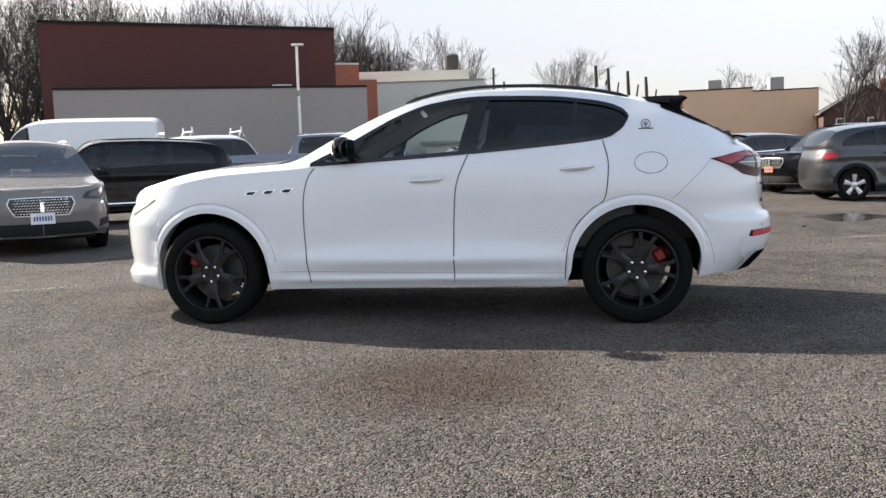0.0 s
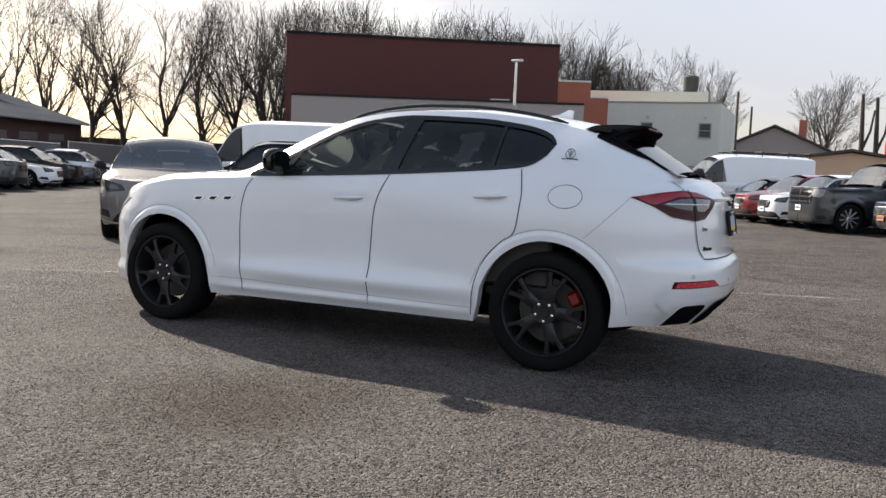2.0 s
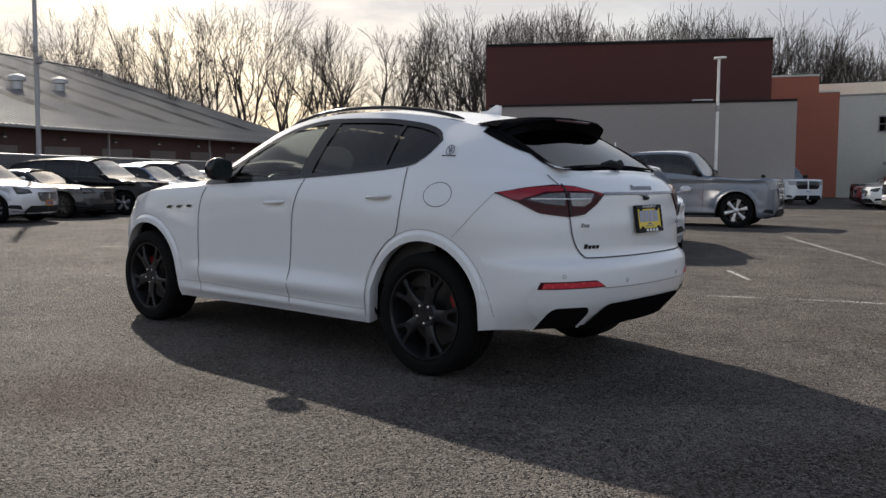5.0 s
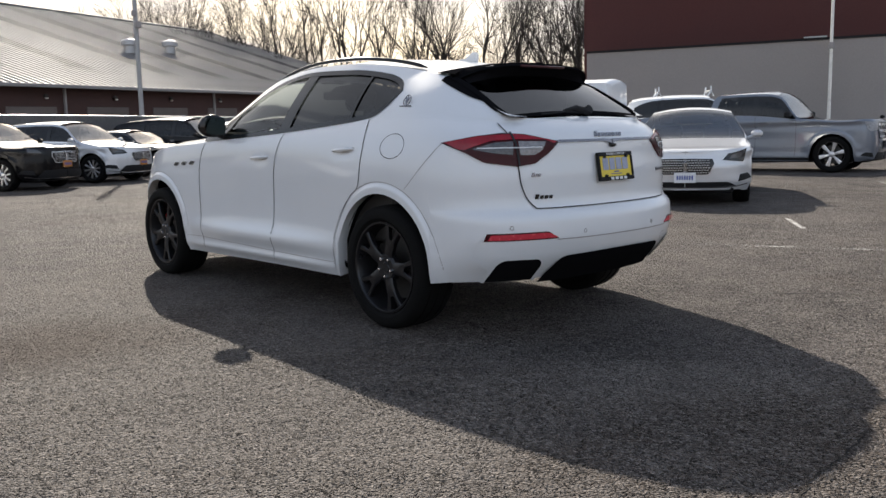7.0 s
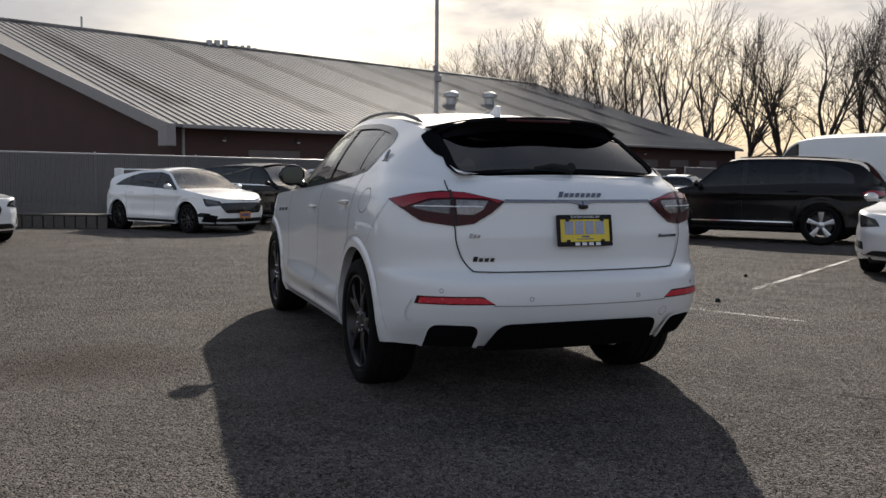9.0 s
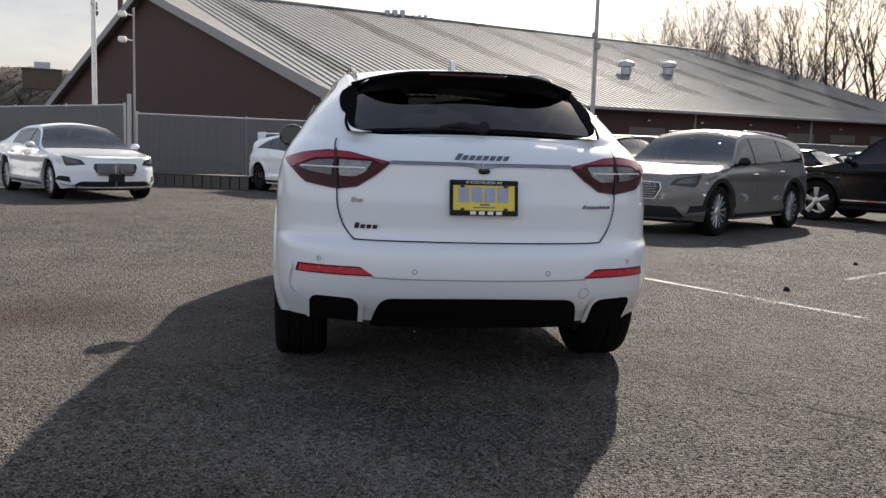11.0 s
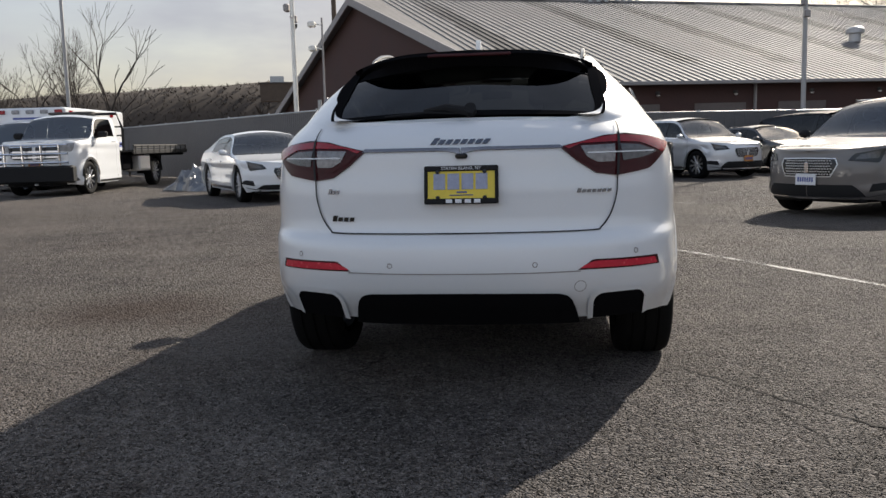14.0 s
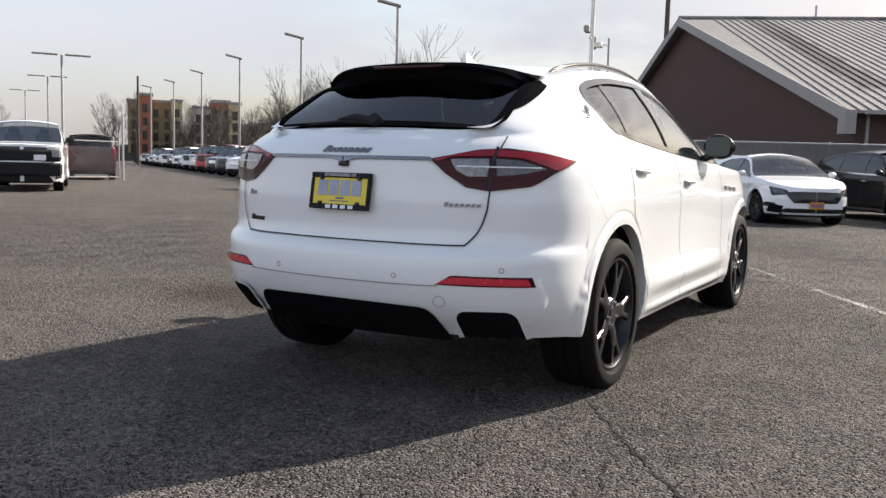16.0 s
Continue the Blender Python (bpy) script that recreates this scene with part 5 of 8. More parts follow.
GLASS = dict(suv=(0.265, 0.40, 0.90, 0.985), sedan=(0.295, 0.435, 0.675, 0.84), hatch=(0.255, 0.42, 0.88, 0.958), pickup=(0.28, 0.375, 0.635, 0.665), van=(0.14, 0.28, 9, 9), box=(0.155, 0.26, 9, 9), cab=(0.375, 0.555, 9, 9))
PANES = dict(suv=((0.27, 0.475), (0.485, 0.70), (0.71, 0.885)), sedan=((0.31, 0.49), (0.50, 0.70)), hatch=((0.29, 0.48), (0.49, 0.72), (0.73, 0.84)), pickup=((0.30, 0.455), (0.465, 0.62)), van=((0.17, 0.33),), box=((0.18, 0.42),), cab=((0.45, 0.87),))
TUMBLE = dict(suv=0.22, sedan=0.27, hatch=0.25, pickup=0.12, van=0.08, box=0.14, cab=0.12)


def car_spec(kind, L, W, H, wb, fo, f, c, b, R):
    key = dict(f=f, c=c, H=H, b=b)
    x_of = lambda u: -L / 2 + L * u
    zc = curve1([(x_of(u), key[k] + d) for u, k, d in PROFILES[kind]])
    top = curve1([(x_of(0), f - 0.03), (x_of(0.06), f + 0.02), (x_of(0.15), c - 0.10), (x_of(0.26), c - 0.05), (x_of(0.5), b - 0.02), (x_of(0.8), b + 0.03), (x_of(1.0), b - 0.005)])
    hw, tm = W / 2, TUMBLE[kind]

    def h(x):
        return max(0, min(1, (zc(x) - b) / (H - b)))
    ye = lambda x: hw * (0.93 - tm * h(x))
    ze = lambda x: top(x) + (zc(x) - top(x)) * (0.90 if h(x) > 0.05 else 0.75) - 0.02 * h(x)
    xw1 = -L / 2 + fo

    def disp(x, z):
        # shoulder crease over a hollowed door
        d = 0.014 * math.exp(-((z - (b - 0.17)) / 0.045) ** 2) - 0.010 * math.exp(-((z - (b - 0.29)) / 0.06) ** 2)
        d += 0.016 * math.exp(-((z - 0.36) / 0.07) ** 2)
        d -= 0.018 * math.exp(-((x - (xw1 + wb / 2)) / (wb * 0.26)) ** 2) * math.exp(-((z - 0.6 * b) / 0.2) ** 2)
        for xw in (xw1, xw1 + wb):
            r = math.hypot(x - xw, z - R)
            q = max(0.0, min(1.0, (R + 0.17 - r) / 0.05))
            d += 0.016 * q * q * (3 - 2 * q)
        return d
    rear = 0.02 if kind in ("pickup", "van", "box", "cab") else 0.06
    sill = R * 0.62
    return dict(
        xf=curve1([(0.15, -L / 2 + 0.10), (0.34, -L / 2 + 0.01), (0.55, -L / 2), (f - 0.15, -L / 2 + 0.01), (f, -L / 2 + 0.05), (f + 0.3, -L / 2 + 0.2)]), af=min(0.85, fo), nf=4.5 if kind in ("pickup", "cab") else 2.6,
        xr=curve1([(0.2, L / 2 - 0.12), (0.4, L / 2 - 0.01), (0.6, L / 2), (b - 0.28, L / 2 - 0.01), (b - 0.1, L / 2 - rear), (b, L / 2 - rear * 1.6), (b + 0.2, L / 2 - rear * 2)]), ar=0.55 if kind not in ("pickup", "van", "box", "cab") else 0.16, nr=2.8,
        w=curve1([(0.15, hw * 0.93), (0.35, hw * 0.975), (0.7, hw * 0.985), (b - 0.14, hw * 0.975), (b, hw * 0.935), (b + 0.15, hw * 0.90)]),
        disp=disp, wheels=(xw1, xw1 + wb), R=R + 0.055, wz=R, sill=lambda x: sill if abs(x) < L / 2 - 0.3 else sill + 0.02, top=top,
        top_r=lambda t: b - 0.005 * t - 0.01 * (1 - t) * 0, top_f=curve1([(0, f - 0.03), (0.5, f + 0.0), (1.0, top(xw1 - fo + min(0.85, fo)))]),
        zc=zc, ze=ze, ye=ye, bulge=0.02, L=L, b=b, f=f, c=c, H=H, hw=hw)


def bars_on(m, w, h, n, mt, parent):
    """Plain bars in place of plate characters."""
    tagged(part("plate_marking", moved(join(*[box(0, 0.003, -w / 2 + w * (k + 0.15) / n, -w / 2 + w * (k + 0.8) / n, -h / 2, h / 2, 0.0005) for k in range(n)]), m), mt, parent), kind="stuff")


def build_vehicle(name, label, kind, dims, paint_m, at, heading, wheel_kind="multi", grille="black", plate="white", glass_m="darktint", clad=False, rails=False, group="", R=0.37, detail=1, sport=False, strip=False, category="car", gz=0.0):
    """A parked vehicle whose front bumper's middle stands at `at` and looks along `heading`."""
    L, W, H, wb, fo, f, c, b = dims
    hd = Vector((heading[0], heading[1], 0)).normalized()
    ctr = Vector((at[0], at[1], gz)) - hd * L / 2
    m = Matrix.Translation(ctr) @ Matrix.Rotation(math.atan2(-hd.y, -hd.x), 4, 'Z')
    car = thing(name, label, category, m, group)
    sp = car_spec(kind, L, W, H, wb, fo, f, c, b, R)
    sh = Shell(sp).build(nside=60 if detail else 32, nend=14, rows=22 if detail else 12)
    ws0, ws1, rw0, rw1 = [-L / 2 + L * u for u in GLASS[kind]]
    lo = lambda x: sp["top"](x) + 0.035
    panes = [(-L / 2 + L * u0, -L / 2 + L * u1) for u0, u1 in PANES[kind]]
    pa, pb = panes[0][0], panes[-1][1]

    def hi(x):
        t = sp["ze"](x) - 0.055
        if kind in ("suv", "hatch"):
            k = max(0, (x - (pb - 1.0)) / 1.0)
            t -= 0.17 * k ** 2.4
        return max(lo(x), t) if pa <= x <= pb else lo(x)
    body = part("body_shell", join(sh.lower(), sh.lip(0.07), sh.shoulder(-9, 9, lo, hi, 4)), paint_m, car)
    weld(body.data)
    for nm, a0, a1 in (("hood", -9, ws0), ("roof", ws1 - 0.01, min(rw0, 9) + 0.01), ("rear_deck", rw1, 9)):
        if a1 > a0:
            g = sh.top(a0, a1, 6)
            if g[1]:
                weld(part(nm, g, paint_m, car).data)
    part("windshield", sh.top(ws0 - 0.06, ws1 + 0.06, 6, -0.004), M["shieldglass"], car)
    if rw0 < 5:
        part("rear_window", sh.top(rw0 - 0.05, rw1 + 0.04, 6, -0.004), M["tint"], car)
    for k, (a0, a1) in enumerate(panes):
        sides("side_window", sh.strip(a0, a1, lo, hi, 14, 5, -0.005), M[glass_m] if k else M["darktint"], car)
    for (a0, a1), (b0, b1) in zip(panes, panes[1:]):
        rows = [[sh.side(x, lo(x) + (hi(x) - lo(x)) * q, 0.002) for x in (a1 - 0.035, b0 + 0.035)] for q in lin(0, 1, 5)]
        sides("window_pillar", gridgeo(rows), M["blackgloss"], car)
    trim = M["chrome"] if grille == "chrome" else M["blackgloss"]
    rows = [[sh.side(x, lo(x) - 0.012, 0.004), sh.side(x, lo(x) + 0.014, 0.005)] for x in lin(pa, pb, 26)]
    sides("window_sill_trim", mirrored(gridgeo(rows)), trim, car)
    if rails:
        for sg in (-1, 1):
            pth = [Vector((x, sg * (sp["ye"](x) - 0.04), sp["ze"](x) + 0.045)) for x in lin(-L / 2 + L * 0.45, -L / 2 + L * 0.83, 10)]
            part("roof_rail", tube(pth, [0.006] + [0.016] * 8 + [0.006], 6), M["silver"] if grille == "chrome" else M["blackgloss"], car)
    S, F, Y = sh.s_of_x, sh.s_of_yf, sh.s_of_y
    hw = W / 2
    big = kind in ("pickup", "box", "van", "cab")
    # front
    zl, zh = (f - 0.24, f - 0.03) if big else (f - 0.14, f + 0.03)
    xs = -L / 2 + (0.42 if not big else 0.26)
    hl = [(F(hw * 0.56, zl), zl + 0.03), (F(hw * 0.62, zh), zh if big else f - 0.02), (S(xs, zh), zh + 0.015), (S(xs - 0.06, zl), zl + 0.05), (F(hw * 0.86, zl), zl)]
    sides("headlight", sh.patch(hl, 0.008, 14, 4), M["blackgloss"] if not big else M["clearlamp"], car, "clear headlight")
    cl = [(F(hw * 0.64, zl), zl + 0.045), (F(hw * 0.68, zh), zh - 0.02 if big else f - 0.035), (S(xs - 0.05, zh), zh - 0.005), (S(xs - 0.10, zl), zl + 0.06)]
    sides("headlight_lens", sh.patch(cl, 0.011, 12, 4, False), M["clearlamp"] if big else M["smokedclear"], car)
    g0, g1, gw = (f - 0.42, f - 0.05, 0.66) if big else ((f - 0.28, f - 0.06, 0.62) if sport else (f - 0.31, f - 0.09, 0.43))
    gm = M["blackgloss"]
    gr = part("grille", both(sh.patch([(0.0, g0), (F(hw * gw * 0.8, g0), g0), (F(hw * gw, (g0 + g1) / 2), (g0 + g1) / 2 + 0.04), (F(hw * gw * 0.94, g1), g1), (0.0, g1 + 0.01)], 0.008, 14, 4)), gm, car, "chrome mesh grille" if grille == "chrome" else "dark grille")
    if grille == "chrome":
        geos = []
        for i in range(-9, 10):
            for j in range(6):
                y, z = hw * gw * 0.87 * i / 9.5 + (0.017 if j % 2 else 0), g0 + 0.025 + (g1 - g0 - 0.045) * j / 5
                if abs(y) > hw * gw * 0.86:
                    continue
                p = sh.point(F(y, z), z, 0.009)
                geos.append(box(p.x - 0.006, p.x + 0.002, y - 0.012, y + 0.012, z - 0.008, z + 0.008, 0.004))
        tagged(part("grille_mesh", join(*geos), M["silver"], gr), kind="stuff")
        fr = [(0.0, g1 + 0.012), (F(hw * gw * 0.95, g1), g1 + 0.005), (F(hw * gw * 1.02, (g0 + g1) / 2), (g0 + g1) / 2 + 0.04), (F(hw * gw * 0.82, g0), g0 - 0.005), (0.0, g0 - 0.008)]
        part("grille_frame", both(sh.ribbon(fr, 0.013, 0.012)), M["silver"], gr)
        p = sh.point(0.0, (g0 + g1) / 2, 0.02)
        part("grille_emblem", box(p.x - 0.012, p.x + 0.004, -0.03, 0.03, (g0 + g1) / 2 - 0.075, (g0 + g1) / 2 + 0.075, 0.01), M["chrome"], gr)
    elif grille == "bars":
        for k in range(3):
            z = g0 + 0.06 + (g1 - g0 - 0.1) * k / 2
            part("grille_bar", both(sh.ribbon([(0.0, z), (F(hw * gw * 0.9, z), z)], 0.045, 0.014)), M["chrome"], gr)
    lo0, lo1 = 0.27, min(0.46, g0 - 0.11)
    if lo1 - lo0 > 0.06:
        part("bumper_intake", both(sh.patch([(0.0, lo0), (F(hw * 0.74, lo0), lo0 + 0.02), (F(hw * 0.62, lo1), lo1), (0.0, lo1)], 0.006, 12, 4)), M["blackplastic"], car)
        sides("fog_lamp_recess", sh.patch([(F(hw * 0.77, 0.4), 0.35), (F(hw * 0.79, 0.4), 0.45), (F(hw * 0.93, 0.46), 0.47), (F(hw * 0.95, 0.4), 0.39)], 0.006, 8, 3), M["blackplastic"], car)
        part("bumper_strip", both(sh.ribbon([(0.0, lo0 + 0.005), (F(hw * 0.7, lo0), lo0 + 0.01), (F(hw * 0.9, lo0 + 0.04), lo0 + 0.05)], 0.016, 0.012)), M["chrome"] if grille == "chrome" else M["blackgloss"], car)
    if plate:
        z = g0 - 0.045 if not big else g0 - 0.12
        p = sh.point(0.0, z, 0.012)
        pm = Matrix.Translation((p.x - 0.012, 0, z)) @ Matrix.Rotation(math.pi, 4, 'Z')
        mt = {"white": M["platewhite"], "black": M["blackplastic"], "amber": M["amber"]}[plate]
        pl = part("front_plate", moved(box(-0.006, 0.006, -0.15, 0.15, -0.074, 0.074, 0.004), pm), mt, car)
        if plate != "black":
            bars_on(pm @ Matrix.Translation((0.006, 0, 0)), 0.24, 0.06, 7, M["plateblue"], pl)
    if sport:
        sides("brake_duct", sh.patch([(F(hw * 0.70, 0.3), 0.26), (F(hw * 0.66, 0.4), 0.40), (S(-L / 2 + 0.36, 0.43), 0.44), (S(-L / 2 + 0.42, 0.3), 0.27)], 0.009, 12, 4), M["trimblack"], car, "black brake duct")
        part("chin_splitter", both(sh.ribbon([(0.0, 0.22), (F(hw * 0.7, 0.22), 0.22), (S(-L / 2 + 0.5, 0.22), 0.23)], 0.05, 0.03)), M["blackplastic"], car)
    if strip:
        sides("door_strip", sh.ribbon([(S(x, 0.43), 0.43) for x in lin(sp["wheels"][0] + 0.5, sp["wheels"][1] - 0.5, 9)], 0.022, 0.012, 2), M["chrome"], car, "thin chrome strip along the doors")
    # rear lamps
    zt = b - 0.16
    if kind == "pickup" or big:
        tl = [(S(L / 2 - 0.22, zt), zt - 0.22), (S(L / 2 - 0.22, zt), zt + 0.12), (Y(hw * 0.86, zt), zt + 0.12), (Y(hw * 0.86, zt), zt - 0.22)]
    else:
        tl = [(S(L / 2 - 0.42, zt), zt + 0.03), (Y(hw * 0.9, zt), zt + 0.08), (Y(hw * 0.55, zt), zt + 0.07), (Y(hw * 0.55, zt), zt + 0.0), (Y(hw * 0.88, zt), zt - 0.06)]
    if kind != "cab":
        sides("tail_light", sh.patch(tl, 0.010, 14, 4), M["redlamp"], car, "red tail light")
    # doors
    zbot = sp["sill"](0) + 0.06
    for u0, u1 in ((PANES[kind][0][0] + 0.0, 0), (PANES[kind][0][1] + 0.005, 0)) + (((PANES[kind][1][1] + 0.01, 0),) if len(PANES[kind]) > 1 else ()):
        x = -L / 2 + L * u0
        zt_ = sp["top"](x)
        pts = [(x, zt_ - 0.005), (x - 0.02, zt_ - 0.25), (x - 0.02, max(zbot, 0.6)), (x, zbot)]
        if x > sp["wheels"][1] - sp["R"] - 0.1:
            x2 = sp["wheels"][1] - sp["R"] - 0.06
            pts = [(x, zt_ - 0.005), (x + 0.01, zt_ - 0.2), (x2 + 0.08, R + sp["R"] * 0.75), (x2, zbot + 0.1), (x2, zbot)]
        sides("door_gap", sh.ribbon([(S(a, z), z) for a, z in pts], 0.007, 0.0015, 4), M["seam"], car)
    nh = 1 if kind in ("van", "cab") else 2
    for k in range(nh):
        x = panes[min(k, len(panes) - 1)][1] - 0.16
        z = sp["top"](x) - 0.12
        p = sh.point(S(x, z), z, 0.0)
        hg = box(x - 0.10, x + 0.10, p.y - 0.035, p.y + 0.002, z - 0.012, z + 0.014, 0.01)
        sides("door_handle", hg, paint_m if grille != "chrome" else M["chrome"], car)
    # mirrors
    xm = pa + 0.16
    zb_ = sp["top"](xm)
    ym = abs(sh.side(xm, zb_ + 0.05).y)
    k = 1.35 if big else 1.0
    sides("door_mirror", join(box(xm - 0.07 * k, xm + 0.04, -ym - 0.23 * k, -ym - 0.05, zb_ + 0.035, zb_ + 0.03 + 0.125 * k, 0.04), tube([(xm - 0.02, -ym + 0.02, zb_ + 0.03), (xm - 0.02, -ym - 0.12, zb_ + 0.07)], 0.025, 6)), paint_m if not (big or clad) else M["blackplastic"], car)
    # sill cladding and underside
    if clad:
        for xw in sp["wheels"]:
            pts = [(xw - (sp["R"] + 0.03) * math.cos(radians(a)), R + (sp["R"] + 0.03) * math.sin(radians(a))) for a in lin(6, 174, 18)]
            sides("arch_cladding", sh.ribbon([(S(x, z), z) for x, z in pts], 0.065, 0.008, 2), M["blackplastic"], car)
    x1, x2 = sp["wheels"][0] + sp["R"] + 0.02, min(sp["wheels"][1] - sp["R"] - 0.02, L / 2 - 0.15)
    sides("sill_trim", sh.ribbon([(S(x1, zbot), zbot), (S((x1 + x2) / 2, zbot), zbot), (S(x2, zbot), zbot)], 0.06, 0.006, 6), M["chrome"] if grille == "chrome" and not clad else M["blackplastic"], car)
    part("underbody", box(-L / 2 + 0.2, L / 2 - 0.2, -hw * 0.72, hw * 0.72, sp["sill"](0) - 0.03, sp["sill"](0) + 0.12, 0.03), M["blackplastic"], car)
    wheelhouses(car, sp["wheels"], sp["R"], R, hw * 0.95)
    part("cabin_floor", box(ws0 + 0.2, min(rw0, L / 2 - 0.3) if rw0 < 5 else pb, -hw * 0.8, hw * 0.8, 0.4, b - 0.22, 0.05), M["cabin"], car)
    part("dashboard", box(ws0 + 0.05, ws0 + 0.5, -hw * 0.78, hw * 0.78, 0.6, c + 0.0, 0.06), M["cabin"], car)
    for k, (a0, a1) in enumerate(panes[:2]):
        for yy in (-0.42, 0.42):
            xx = a1 - 0.12
            part("seat", join(box(xx - 0.10, xx + 0.08, yy - 0.22, yy + 0.22, b - 0.25, b + 0.20, 0.05), box(xx - 0.04, xx + 0.07, yy - 0.12, yy + 0.12, b + 0.22, b + 0.38, 0.045)), M["cabin"], car)
    wd = 0.24 if not big else 0.27
    for xw in sp["wheels"]:
        for sg in (-1, 1):
            wheel(car, (xw, sg * (hw - wd / 2 - 0.025), R), sg > 0, wheel_kind, R, wd, R * 0.70)
    return car


SUV = (4.6, 1.88, 1.62, 2.71, 0.90, 0.86, 1.05, 1.06)
BIG = (5.06, 2.00, 1.77, 3.02, 0.90, 0.97, 1.13, 1.15)
SEDAN = (4.93, 1.86, 1.46, 2.85, 0.98, 0.77, 0.95, 0.96)
LONGSEDAN = (5.11, 1.91, 1.48, 2.99, 0.95, 0.79, 0.96, 0.97)
HATCH = (4.36, 1.82, 1.48, 2.65, 0.88, 0.74, 0.97, 1.0)
PICK = (5.88, 2.02, 1.96, 3.68, 0.94, 1.18, 1.26, 1.36)
HDPICK = (6.3, 2.05, 2.03, 4.05, 0.97, 1.26, 1.36, 1.42)
VAN = (5.98, 2.06, 2.46, 3.75, 1.02, 1.08, 1.28, 1.34)

P = {
    "taupe": paint("taupe_metallic", (0.13, 0.119, 0.113), 0.2, 0.5), "white": M["white_paint"], "silverw": paint("silver_white_metallic", (0.62, 0.63, 0.65), 0.3, 0.3),
    "black": M["black_paint"], "silverblue": paint("silver_blue_metallic", (0.165, 0.185, 0.22), 0.5, 0.38), "navy": paint("navy_metallic", (0.012, 0.018, 0.035), 0.3, 0.32),
    "darkgrey": paint("dark_grey_metallic", (0.032, 0.034, 0.038), 0.4, 0.32), "blue": paint("blue_grey_metallic", (0.16, 0.21, 0.30), 0.5, 0.32), "red": paint("deep_red_metallic", (0.22, 0.016, 0.02), 0.35, 0.3),
    "brown": paint("red_brown_metallic", (0.09, 0.03, 0.024), 0.35, 0.32), "brightred": paint("bright_red", (0.5, 0.02, 0.02), 0.0, 0.3)}
E1 = (0.84, 0.54)

build_vehicle("parked_suv", "taupe metallic compact SUV with chrome mesh grille and dark glass", "suv", SUV, P["taupe"], (-7.30 + 0.63 * 2.256, 5.51 - 0.776 * 2.256), (0.63, -0.776), "multi", "chrome", "white", "tint", clad=True, rails=True)
build_vehicle("parked_suv", "long black three-row SUV with tinted glass and silver wheels", "suv", BIG, P["black"], (-8.62 - 0.813 * 2.41, 10.32 - 0.582 * 2.41), (-0.813, -0.582), "five", "black", "white", "tint", R=0.39, strip=True, rails=True)
build_vehicle("parked_sedan", "silver-white sedan with a chrome mesh grille and a white plate", "sedan", SEDAN, P["silverw"], (-1.44, 6.86), (0.50, -0.866), "multi", "chrome", "white", R=0.34)
build_vehicle("pickup_truck", "silver-blue crew-cab pickup truck with bright alloy wheels", "pickup", PICK, P["silverblue"], (-2.75, 17.3), (0.978, 0.208), "six", "bars", "black", "tint", R=0.42, category="truck")
build_vehicle("parked_hatchback", "white sporty hatchback with a rear wing and an amber plate", "hatch", HATCH, P["white"], (-13.17, 0.24), E1, "ten_dark", "black", "amber", R=0.33, sport=True)
build_vehicle("parked_sedan", "white long sedan with chrome trim and a black plate", "sedan", LONGSEDAN, P["white"], (-11.44 + 0.837 * 0.95, -5.17 + 0.549 * 0.95), (0.837, 0.549), "multi", "chrome", "black", R=0.36)

ROW = "cars parked in a row along the fence"
row0, rstep = Vector((-15.2, 2.9)), Vector((-0.50, 0.866)) * 2.85
along = [("parked_suv", "black split-grille crossover with a steel roofline, parked by the fence", "suv", (5.27, 1.93, 1.66, 2.99, 1.0, 0.94, 1.06, 1.06), "black", "ten", "chrome", "amber"),
         ("parked_suv", "pale silver-white SUV with a dark grille in the fence row", "suv", SUV, "silverw", "ten", "chrome", "amber"),
         ("parked_coupe", "low charcoal coupe in the row along the fence", "sedan", (4.79, 1.92, 1.38, 2.72, 0.9, 0.82, 0.93, 0.95), "darkgrey", "ten_dark", "black", ""),
         ("parked_suv", "large black SUV with a glaring windshield, in the fence row", "suv", BIG, "black", "five", "black", "white"),
         ("parked_suv", "blue-grey midsize SUV parked along the fence", "suv", SUV, "blue", "five", "black", "white"),
         ("parked_suv", "dark grey SUV in the row along the fence", "suv", BIG, "darkgrey", "five", "black", ""),
         ("parked_sedan", "white sedan in the row along the fence", "sedan", SEDAN, "white", "ten", "black", ""),
         ("parked_suv", "black SUV towards the far end of the fence row", "suv", SUV, "black", "five", "black", ""),
         ("parked_sedan", "dark sedan towards the far end of the fence row", "sedan", SEDAN, "navy", "ten", "black", ""),
         ("parked_suv", "silver SUV at the far end of the fence row", "suv", SUV, "silverw", "five", "black", "")]
for k, (nm, lb, kd, dm, pc, wk, gk, pk) in enumerate(along):
    q = row0 + rstep * k + Vector((-0.25, 0.05)) * (k % 3)
    build_vehicle(nm, lb, kd, dm, P[pc], q, E1, wk, gk, pk, "tint", group=ROW, detail=0, R=0.36)
# a second rank behind, nearer the fence
for k, (lb, kd, dm, pc) in enumerate([("black SUV in the second rank by the fence", "suv", BIG, "black"), ("dark SUV in the second rank by the fence", "suv", SUV, "darkgrey"), ("black crossover in the second rank by the fence", "suv", SUV, "black")]):
    q = row0 + rstep * (2.4 + 2.2 * k) + Vector((-5.6, -3.4))
    build_vehicle("parked_suv", lb, kd, dm, P[pc], q, E1, "five", "black", "", "tint", group=ROW, detail=0)

